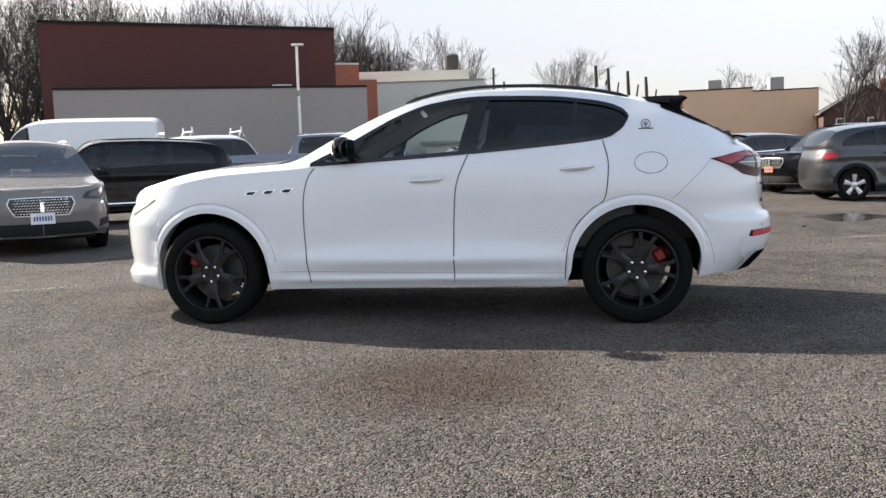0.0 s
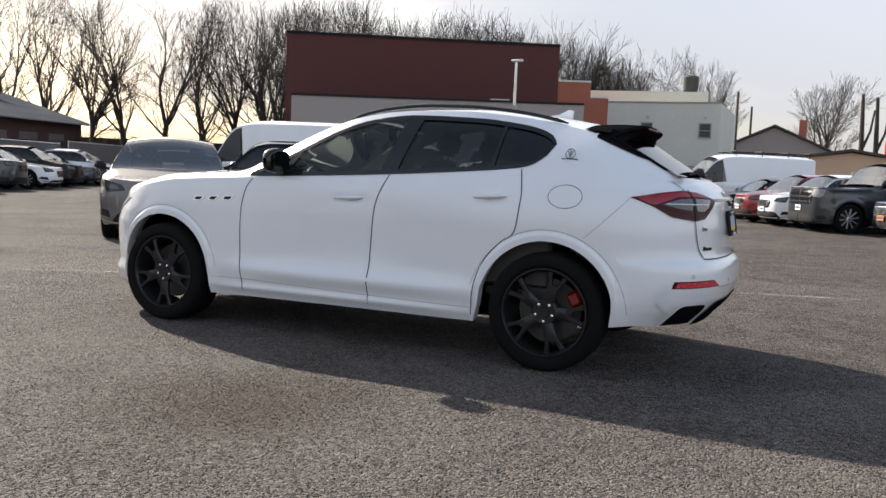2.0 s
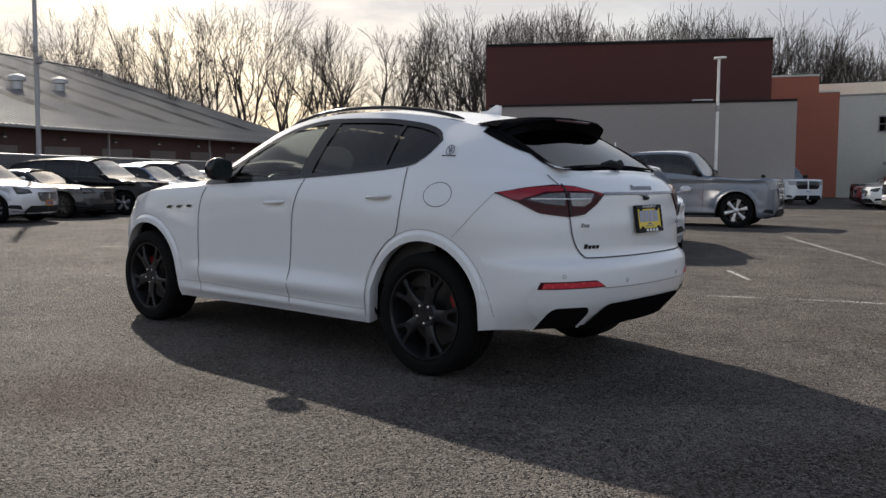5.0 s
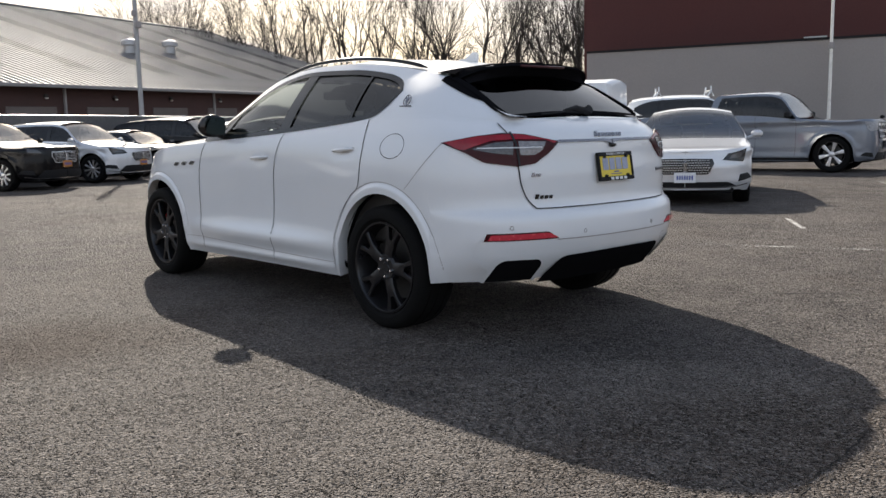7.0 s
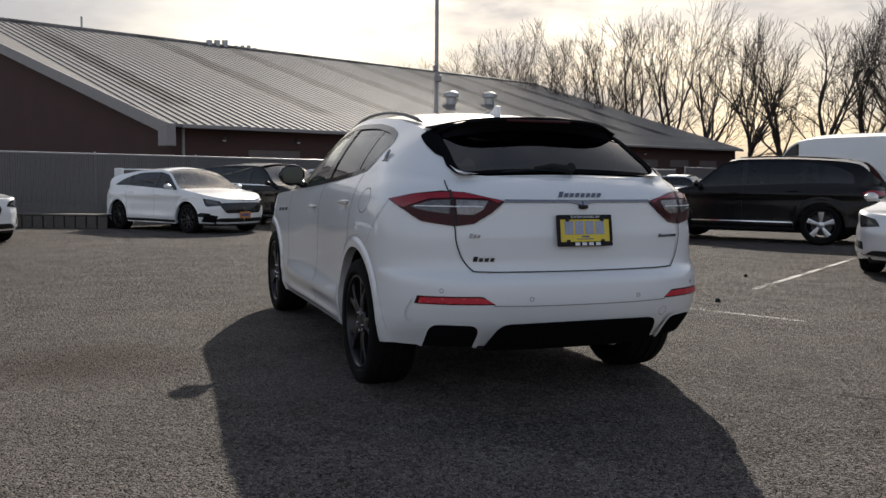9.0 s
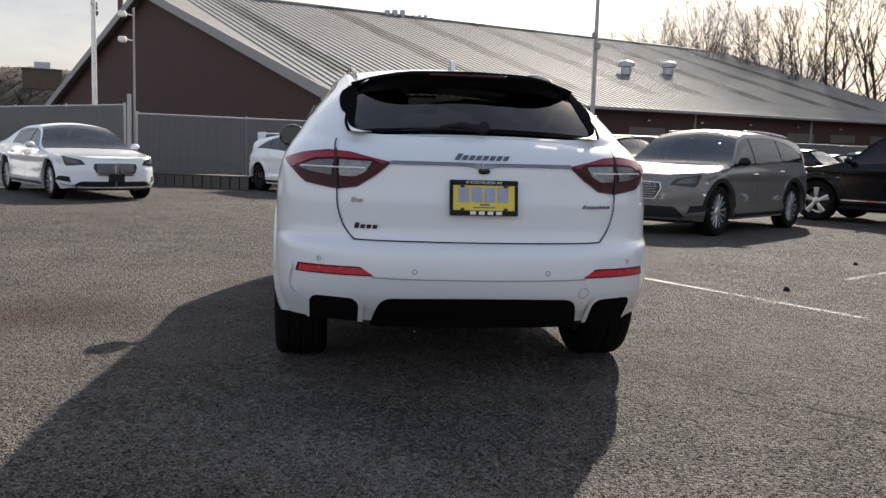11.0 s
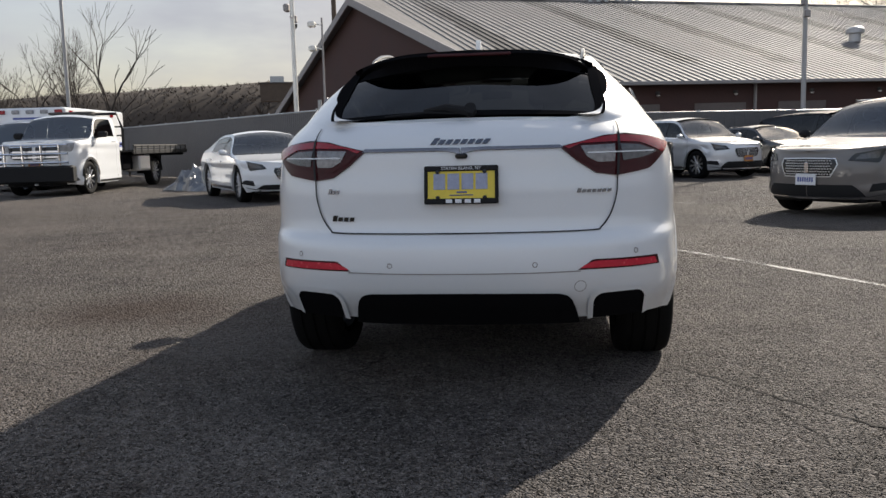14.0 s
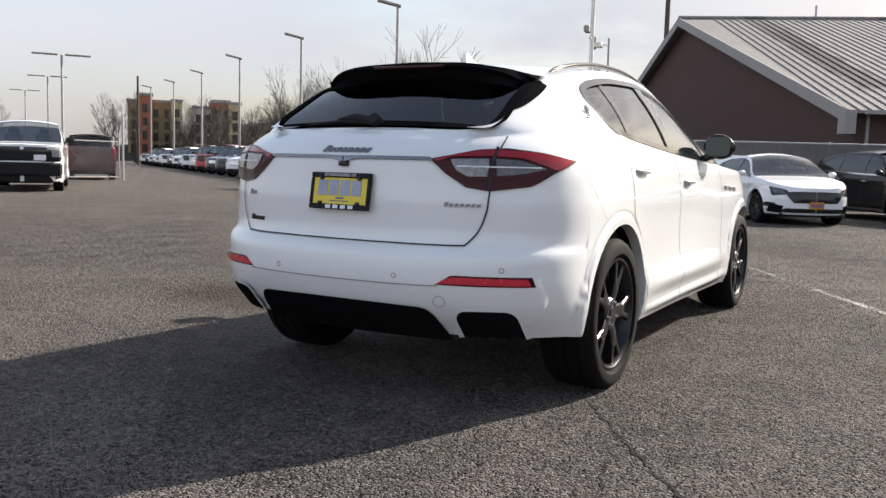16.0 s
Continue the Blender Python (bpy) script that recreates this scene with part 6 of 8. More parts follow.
FAR = "cars parked in the rank by the street"
H2 = (-0.88, -0.48)
for nm, lb, kd, dm, pc, q, wk, gk, pk, cat in [
        ("parked_suv", "dark blue SUV with a chrome grille in the street rank", "suv", SUV, "navy", (4.0, 18.4), "ten", "chrome", "amber", "car"),
        ("pickup_truck", "dark grey crew-cab pickup in the street rank", "pickup", PICK, "darkgrey", (2.0, 19.9), "ten", "bars", "white", "truck"),
        ("parked_suv", "white SUV in the street rank", "suv", SUV, "white", (0.9, 21.9), "ten", "bars", "white", "car"),
        ("parked_suv", "deep red SUV in the street rank", "suv", SUV, "red", (0.0, 23.6), "ten", "chrome", "white", "car"),
        ("parked_sedan", "black sedan in the street rank", "sedan", SEDAN, "black", (-1.5, 26.4), "ten", "chrome", "white", "car"),
        ("cargo_van", "white high-roof cargo van in the street rank", "van", VAN, "white", (-3.6, 30.6), "ten", "black", "white", "van"),
        ("parked_suv", "white SUV at the far end of the street rank", "suv", SUV, "white", (-5.2, 34.0), "ten", "bars", "white", "car"),
        ("parked_suv", "dark red SUV at the far end of the street rank", "suv", SUV, "red", (-6.3, 36.6), "ten", "black", "", "car"),
        ("parked_suv", "dark SUV under the brick wall", "suv", BIG, "darkgrey", (-7.2, 39.5), "ten", "black", "", "car"),
        ("minivan", "black minivan with silver wheels in the street rank", "suv", (5.15, 1.98, 1.75, 3.0, 0.95, 0.98, 1.08, 1.12), "black", (6.0, 15.9), "ten", "chrome", "amber", "car")]:
    build_vehicle(nm, lb, kd, dm, P[pc], q, H2, wk, gk, pk, "tint", group=FAR, detail=0, R=0.40 if kd in ("pickup", "van") else 0.36, category=cat)
street_van = [o for o in scene.objects if o.get("label") == "white high-roof cargo van in the street rank"][0]
for y in (-0.7, 0.7):
    part("rack_rail", tube([(-0.6, y, 2.52), (2.8, y, 2.52)], 0.025, 6), M["blackplastic"], street_van)
for x in (-0.4, 0.7, 1.8, 2.7):
    part("rack_bar", join(tube([(x, -0.72, 2.56), (x, 0.72, 2.56)], 0.025, 6), tube([(x, -0.7, 2.35), (x, -0.7, 2.56)], 0.02, 6), tube([(x, 0.7, 2.35), (x, 0.7, 2.56)], 0.02, 6)), M["blackplastic"], street_van)
build_vehicle("parked_suv", "small dark grey crossover with bright alloy wheels", "suv", (4.1, 1.77, 1.65, 2.52, 0.85, 1.0, 1.08, 1.1), P["darkgrey"], (10.2, 13.5), (0.99, 0.10), "five", "black", "", "tint", clad=True, R=0.34)
build_vehicle("pickup_truck", "white crew-cab pickup facing out under the grey wall", "pickup", PICK, P["white"], (-8.7, 38.0), (0.80, -0.60), "ten_dark", "black", "white", "tint", R=0.42, category="truck")
build_vehicle("cargo_van", "tall white high-roof cargo van behind the black SUV", "van", (5.6, 2.06, 2.72, 3.3, 0.98, 1.12, 1.32, 1.38), P["white"], (-17.06, 17.64), (-0.96, -0.275), "ten", "black", "", R=0.37, category="van")
low_van = build_vehicle("cargo_van", "white low van with a ladder rack and a dark stripe", "suv", (5.3, 1.98, 2.2, 3.2, 0.9, 1.1, 1.2, 1.3), P["white"], (-9.0, 24.1), (0.776, 0.63), "ten", "black", "", "tint", category="van")
for x in (-0.5, 1.2):
    for y in (-0.62, 0.62):
        part("rack_stand", join(tube([(x - 0.10, y, 2.12), (x, y, 2.30), (x, y, 2.46)], 0.03, 6), tube([(x + 0.10, y, 2.12), (x, y, 2.30)], 0.03, 6)), P["white"], low_van)
    part("rack_bar", tube([(x, -0.66, 2.30), (x, 0.66, 2.30)], 0.03, 6), P["white"], low_van)
build_vehicle("parked_suv", "red SUV standing far across the lot", "suv", SUV, P["brightred"], (-36.3, 39.0), (0.8, -0.6), "ten", "black", "", "tint", detail=0)
build_vehicle("parked_suv", "dark SUV standing far across the lot", "suv", SUV, P["darkgrey"], (-33.5, 33.0), (0.6, -0.8), "ten", "black", "", "tint", detail=0)
build_vehicle("parked_sedan", "black sedan standing far across the lot", "sedan", SEDAN, P["black"], (-28.0, 24.0), (0.8, -0.2), "ten", "black", "", "tint", detail=0)

# trucks and the rank along the drive
hd_truck = build_vehicle("pickup_truck", "white heavy-duty pickup with a black grille and bumper", "pickup", HDPICK, P["white"], (-9.2, -19.15), (0.62, 0.78), "ten_dark", "black", "", "tint", R=0.43, category="truck")
part("bumper", box(-3.24, -3.02, -1.0, 1.0, 0.44, 0.80, 0.05), M["blackplastic"], hd_truck, "black steel bumper")
part("grille_panel", box(-3.18, -3.05, -0.98, 0.98, 0.83, 1.15, 0.05), M["blackplastic"], hd_truck, "black grille panel")
part("front_plate", box(-3.25, -3.235, -0.60, -0.30, 0.86, 1.01, 0.004), M["platewhite"], hd_truck)
sides("headlight_cluster", box(-3.20, -3.06, -0.97, -0.72, 0.93, 1.18, 0.04), M["clearlamp"], hd_truck)
build_vehicle("pickup_truck", "red-brown pickup truck seen from behind the mesh gate", "pickup", PICK, P["brown"], (-22.1, -32.7), (-0.62, -0.78), "ten", "black", "", "tint", R=0.42, category="truck")
LANE = "cars parked in the long rank along the drive"
lane = ["darkgrey", "black", "black", "white", "navy", "navy", "brightred*", "silverw", "white*", "blue", "white", "darkgrey", "white*", "silverw", "white", "blue", "silverw", "black", "white*", "silverw"]
WORD = {"black": "black", "darkgrey": "dark grey", "white": "white", "navy": "navy blue", "silverblue": "silver-blue", "brightred": "bright red", "silverw": "silver", "blue": "blue-grey"}
for k, pc in enumerate(lane):
    kd, pc = ("pickup", pc[:-1]) if pc.endswith("*") else ("suv", pc)
    dm = PICK if kd == "pickup" else (BIG if k < 6 or k % 3 else SUV)
    q = Vector((-23.2, -21.9)) + Vector((-0.60, -0.80)) * (3.75 * k)
    nm = "pickup_truck" if kd == "pickup" else "parked_suv"
    build_vehicle(nm, WORD[pc] + (" pickup truck" if kd == "pickup" else " SUV") + " in the long rank along the drive", kd, dm, P[pc], q, (0.99, 0.12), "ten", "bars" if k % 2 else "black", "", "tint", group=LANE, detail=0, R=0.40, category="truck" if kd == "pickup" else "car")


# hatchback's wing, tow truck's bed, ambulance box
def flatbed():
    hd = Vector((0.995, 0.10, 0))
    t = build_vehicle("tow_truck", "white flatbed tow truck with a chrome bull bar and black bed", "cab", (3.15, 2.06, 2.14, 4.95, 0.95, 1.36, 1.46, 1.47), P["white"], (-14.45, -12.55), hd, "ten", "bars", "amber", "tint", clad=True, R=0.43, category="truck")
    o = -3.15 / 2
    part("chassis_rail", join(box(o + 2.6, o + 8.0, -0.46, -0.34, 0.72, 0.94, 0.02), box(o + 2.6, o + 8.0, 0.34, 0.46, 0.72, 0.94, 0.02), box(o + 3.0, o + 7.6, -0.4, 0.4, 0.80, 1.02, 0.03)), M["blackplastic"], t)
    part("flatbed", join(box(o + 3.45, o + 8.4, -1.2, 1.2, 1.06, 1.12, 0.015), box(o + 3.45, o + 8.4, -1.24, -1.19, 1.00, 1.14, 0.012), box(o + 3.45, o + 8.4, 1.19, 1.24, 1.00, 1.14, 0.012)), M["blackplastic"], t, "black steel tow bed")
    sides("bed_rail", join(tube([(o + 3.5, -1.22, 1.25), (o + 8.3, -1.22, 1.25)], 0.028, 8), tube([(o + 3.5, -1.22, 1.185), (o + 8.3, -1.22, 1.185)], 0.016, 6)), M["darkroof"], t, "dark steel bed rail")
    for x in lin(o + 3.6, o + 8.2, 10):
        sides("bed_stake", box(x - 0.035, x + 0.035, -1.255, -1.235, 1.02, 1.26, 0.008), M["blackplastic"], t)
    part("tail_bar", join(box(o + 8.2, o + 8.45, -1.1, 1.1, 0.92, 1.05, 0.03), box(o + 7.5, o + 8.2, -0.35, 0.35, 0.62, 0.95, 0.05)), M["blackplastic"], t)
    sides("tail_light", box(o + 8.45, o + 8.48, -1.05, -0.75, 0.93, 1.03, 0.01), M["redlamp"], t)
    sides("tool_box", join(box(o + 4.05, o + 4.95, -1.16, -0.66, 0.50, 0.98, 0.025), box(o + 4.10, o + 4.90, -1.172, -1.158, 0.55, 0.93, 0.01)), M["silver"], t, "silver steel tool box")
    # added black boxes that stand for the dark shade below the bed
    sides("bed_shade_box", box(o + 3.2, o + 4.0, -0.98, -0.6, 0.55, 1.00, 0.03), M["trimblack"], t)
    sides("mud_guard", join(*[moved(box(-0.14, 0.14, -0.16, 0.16, -0.012, 0.012, 0.008), Matrix.Translation((o + 5.9 + 0.52 * math.cos(a), -0.86, 0.43 + 0.52 * math.sin(a))) @ Matrix.Rotation(math.pi / 2 - a, 4, 'Y')) for a in lin(0.3, 2.84, 6)]), M["blackplastic"], t)
    part("headache_rack", join(tube([(o + 3.32, -1.0, 1.1), (o + 3.32, -1.0, 1.75), (o + 3.15, -0.92, 2.17), (o + 3.15, 0.92, 2.17), (o + 3.32, 1.0, 1.75), (o + 3.32, 1.0, 1.1)], 0.04, 8), *[tube([(o + 3.32, -1.0, z), (o + 3.32, 1.0, z)], 0.025, 6) for z in (1.3, 1.55, 1.8)]), M["blackplastic"], t, "black headache rack behind the cab")
    part("bull_bar", join(*[tube([(o - 0.10, y, 0.78), (o - 0.12, y, 1.32)], 0.028, 8) for y in (-0.70, -0.24, 0.24, 0.70)], *[tube([(o - 0.12, -0.92, z), (o - 0.12, 0.92, z)], 0.028, 8) for z in (0.86, 1.08, 1.30)]), M["chrome"], t, "chrome bull bar")
    part("bumper", box(o - 0.20, o + 0.10, -1.04, 1.04, 0.34, 0.78, 0.05), M["blackplastic"], t, "heavy black bumper")
    part("beacon_bar", box(o + 2.2, o + 2.5, -0.62, 0.62, 2.135, 2.21, 0.03), M["darkroof"], t)


flatbed()


def ambulance():
    hd = Vector((0.99, 0.12, 0))
    t = build_vehicle("ambulance", "white box ambulance with a blue stripe and marker lights", "box", (6.6, 2.1, 2.1, 4.0, 0.95, 1.1, 1.25, 1.35), P["white"], (-17.2, -15.5), hd, "ten", "bars", "", "tint", R=0.39, category="ambulance")
    part("patient_box", box(-0.9, 4.05, -1.10, 1.10, 0.75, 2.52, 0.05), P["white"], t)
    part("blue_stripe", both(box(-0.85, 4.0, -1.108, -1.101, 1.25, 1.42, 0.001)), M["plateblue"], t)
    for y in (-0.9, -0.45, 0, 0.45, 0.9):
        part("marker_light", box(-0.95, -0.9, y - 0.12, y + 0.12, 2.33, 2.45, 0.015), M["redlamp"] if abs(y) > 0.6 else M["clearlamp"], t)
    part("box_lettering", box(-0.912, -0.903, -0.55, 0.55, 2.16, 2.22, 0.002), M["plateblue"], t)
    for x in (-0.5, 1.2, 2.9):
        part("side_light", box(x - 0.12, x + 0.12, -1.13, -1.10, 2.3, 2.42, 0.01), M["redlamp"] if x != 1.2 else M["clearlamp"], t)


ambulance()
for o in list(scene.objects):
    if o.name.startswith("parked_hatchback"):
        part("rear_wing", join(box(1.62, 1.98, -0.55, 0.55, 1.415, 1.445, 0.01), box(1.60, 1.98, -0.575, -0.55, 1.22, 1.46, 0.008), box(1.60, 1.98, 0.55, 0.575, 1.22, 1.46, 0.008)), P["white"], o, "white roof wing")


# ---- buildings ----
def slab(p0, p1, z0, z1, thick=0.3, out=0.0):
    """A wall from p0 to p1 (plan), its outer face on that line."""
    a, b = Vector((*p0, 0)), Vector((*p1, 0))
    d = (b - a).normalized()
    n = Vector((-d.y, d.x, 0))
    v = []
    for z in (z0, z1):
        v += [a - n * out + Vector((0, 0, z)), b - n * out + Vector((0, 0, z)), b + n * thick + Vector((0, 0, z)), a + n * thick + Vector((0, 0, z))]
    return v, [(3, 2, 1, 0), (4, 5, 6, 7), (0, 1, 5, 4), (1, 2, 6, 5), (2, 3, 7, 6), (3, 0, 4, 7)]


def on_wall(p0, p1, a0, a1, z0, z1, depth=0.05, out=0.03):
    """A box lying on a wall between the distances a0, a1 from p0."""
    a, b = Vector((*p0, 0)), Vector((*p1, 0))
    d = (b - a).normalized()
    return slab((a + d * a0).to_2d(), (a + d * a1).to_2d(), z0, z1, depth, out)


def warehouse():
    """Brick hall with a wide ribbed metal roof. u runs along the eave, v into the hall."""
    th = thing("brick_warehouse", "long dark brick hall with a ribbed grey metal roof", "building", kind="structure")
    e = Vector((-0.44, 0.898, 0.0))
    g = Vector((-0.898, -0.44, 0.0))
    o = Vector((-29.4, -0.6, 0))
    L, half, ez, rz = 50.2, 20.6, 3.45, 10.0
    rise = 0.011
    fr = Matrix(((e.x, g.x, 0, o.x), (e.y, g.y, 0, o.y), (rise, 0, 1, 0), (0, 0, 0, 1)))
    th.matrix_basis = Matrix()

    def put(nm, geo, mt, lb="", smooth=False):
        return part(nm, moved(geo, fr), mt, th, lb, None, smooth)
    def askew(geo):
        return [Vector((v_[0] - 0.097 * v_[1], v_[1], v_[2])) for v_ in geo[0]], geo[1]
    # gable wall; the near end of the hall runs a little askew
    put("gable_wall", askew(prism([(0.35, 0.3, 0), (0.35, 0.3, ez - 0.05), (0.35, half, rz - 0.15), (0.35, 2 * half - 0.3, ez - 0.05), (0.35, 2 * half - 0.3, 0)], (0.4, 0, 0))), M["brick"], "dark brick gable wall")
    put("eave_wall", box(0.4, L, 0.35, 0.75, 0, ez - 0.05), M["brick"], "dark brick wall under the eave")
    put("far_gable_wall", prism([(L - 0.5, 0.3, 0), (L - 0.5, 0.3, ez - 0.05), (L - 0.5, half, rz - 0.15), (L - 0.5, 2 * half - 0.3, ez - 0.05), (L - 0.5, 2 * half - 0.3, 0)], (0.4, 0, 0)), M["brick"])
    # roof
    k = (rz - ez) / half
    for nm, a, b, z0, z1 in (("roof_slope", -0.25, half, ez - 0.08, rz), ("far_roof_slope", half, 2 * half + 0.25, rz, ez - 0.08)):
        v = [(-0.25 - 0.097 * a, a, z0), (L, a, z0), (L, b, z1), (-0.25 - 0.097 * b, b, z1)]
        put(nm, (v + [(x, y, z - 0.12) for x, y, z in v], [(0, 1, 2, 3), (7, 6, 5, 4), (0, 4, 5, 1), (1, 5, 6, 2), (2, 6, 7, 3), (3, 7, 4, 0)]), M["metalroof"], "ribbed grey metal roof with dark weather streaks")
    turn = fr.to_3x3().to_4x4()
    rib = mesh_of("roof_rib", *moved(prism([(-0.035, -0.26, ez - 0.10), (0.035, -0.26, ez - 0.10), (0.02, -0.26, ez - 0.035), (-0.02, -0.26, ez - 0.035)], (0, half + 0.26, rz - ez + 0.08)), turn), M["metalroof"], False)
    n = 121
    for i in range(n):
        r = part("roof_rib", rib, None, th, m=Matrix.Translation(fr @ Vector((-0.2 + (L + 0.15) * i / (n - 1), 0, 0))))
    for i in range(1, 5):
        u = -0.2 - 0.42 * i
        v0 = (-u - 0.2) / 0.097
        a = ez - 0.065 + (rz - ez) * v0 / half
        put("roof_rib", prism([(u - 0.035, v0, a - 0.035), (u + 0.035, v0, a - 0.035), (u + 0.02, v0, a + 0.03), (u - 0.02, v0, a + 0.03)], (0, half - v0, rz - 0.03 - a)), M["metalroof"])
    put("ridge_cap", tube([(-2.25, half, rz + 0.04), (L, half, rz + 0.04)], 0.14, 8), M["metalroof"])
    # rake board, eave fascia, gutter, downpipe, corner box
    put("rake_board", askew(prism([(-0.28, -0.3, ez - 0.55), (-0.28, -0.3, ez - 0.06), (-0.28, half, rz + 0.05), (-0.28, half, rz - 0.42)], (0.10, 0, 0))), M["trimgrey"], "grey rake board")
    put("rake_board", askew(prism([(-0.28, 2 * half + 0.3, ez - 0.55), (-0.28, half, rz - 0.42), (-0.28, half, rz + 0.05), (-0.28, 2 * half + 0.3, ez - 0.06)], (0.10, 0, 0))), M["trimgrey"])
    put("corner_box", box(-0.3, 0.12, -0.32, 0.35, ez - 0.95, ez - 0.12, 0.02), M["trimgrey"])
    put("gutter", box(0.4, L, -0.36, -0.22, ez - 0.24, ez - 0.09, 0.02), M["trimgrey"])
    for u in (0.75, 11.5, 22.3, 33.0):
        put("downpipe", box(u - 0.06, u + 0.06, 0.22, 0.34, 0.1, ez - 0.2, 0.02), M["trimgrey"])
    # window bands and wall lamps
    for u in lin(5.2, 45.5, 10):
        put("wall_panel", box(u - 1.35, u + 1.35, 0.30, 0.36, 1.90, 2.42, 0.01), M["panel"], "low pale panel in the brick wall")
    for u in (2.6, 6.4, 10.4, 14.6, 18.6, 22.8, 27, 31.5, 36):
        l = put("wall_lamp", join(box(u - 0.09, u + 0.09, 0.16, 0.33, 2.80, 2.97, 0.04)), M["darkroof"], "small wall lamp under the eave")
        part("lamp_cover", moved(lathe([(0.0, -0.02), (0.07, 0.0), (0.09, 0.05)], 12, 'Z'), Matrix.Translation(fr @ Vector((u, 0.2, 2.76)))), M["lampglow"], l)
    # roof ventilators
    for u, v in ((24.4, 7.8), (29.5, 8.9)):
        z = ez + k * v
        c = put("roof_vent", join(moved(lathe([(0.32, 0.0), (0.32, 0.45), (0.5, 0.5), (0.5, 0.72), (0.35, 0.85), (0.0, 0.9)], 16, 'Z'), Matrix.Translation((u, v, z)))), M["galv"], "galvanised roof ventilator", True)
    for i, u in enumerate((14.3, 14.9, 15.5, 16.4, 16.9, 17.4, 17.9)):
        put("ridge_vent_pipe", tube([(u, half, rz), (u, half, rz + (0.34 if i < 3 else 0.2) + 0.06 * (i % 3))], 0.2 if i < 3 else 0.13, 8), M["galv"], smooth=True)
    put("roof_pipe", tube([(5.7, half, rz), (5.7, half, rz + 0.8)], 0.06, 6), M["galv"])


warehouse()


def red_hall():
    th = thing("red_hall", "windowless dark red hall with a lower grey stucco front", "building", kind="structure")
    r0, r1 = (-26.1, 35.3), (-12.4, 42.9)
    d = (Vector(r1) - Vector(r0)).normalized()
    n = Vector((-d.y, d.x))
    back = lambda p, k: (p[0] + n.x * k, p[1] + n.y * k)
    part("front_wall", slab(r0, r1, 0, 8.72, 0.4), M["redstucco"], th, "dark red painted wall", smooth=False)
    part("side_wall", slab(back(r0, 16), back(r0, 0.4), 0, 8.72, 0.4), M["redstucco"], th, smooth=False)
    part("side_wall", slab(back(r1, 0.4), back(r1, 16), 0, 8.72, 0.4), M["redstucco"], th, smooth=False)
    part("coping", slab(r0, r1, 8.722, 8.86, 0.5, 0.08), M["blackplastic"], th, smooth=False)
    g0, g1 = (-24.0, 32.9), (-9.6, 38.7)
    d2 = (Vector(g1) - Vector(g0)).normalized()
    n2 = Vector((-d2.y, d2.x))
    part("grey_front_wall", slab(g0, g1, 0, 5.02, 0.35), M["greystucco"], th, "grey stucco front wall", smooth=False)
    part("grey_side_wall", slab((g0[0] + n2.x * 4.2, g0[1] + n2.y * 4.2), (g0[0] + n2.x * 0.35, g0[1] + n2.y * 0.35), 0, 5.02, 0.35), M["greystucco"], th, smooth=False)
    part("front_coping", slab(g0, g1, 5.022, 5.13, 0.45, 0.06), M["blackplastic"], th, smooth=False)
    part("front_roof", slab((g0[0] + n2.x * 0.4, g0[1] + n2.y * 0.4), (g1[0] + n2.x * 0.4, g1[1] + n2.y * 0.4), 4.7, 4.9, 4.5), M["darkroof"], th, smooth=False)
    part("roof", slab(back(r0, 0.5), back(r1, 0.5), 8.3, 8.5, 15), M["darkroof"], th, smooth=False)
    part("wall_sign_bar", on_wall(g0, g1, 10.6, 11.6, 5.14, 5.2, 0.05, 0.06), M["galv"], th, smooth=False)


red_hall()


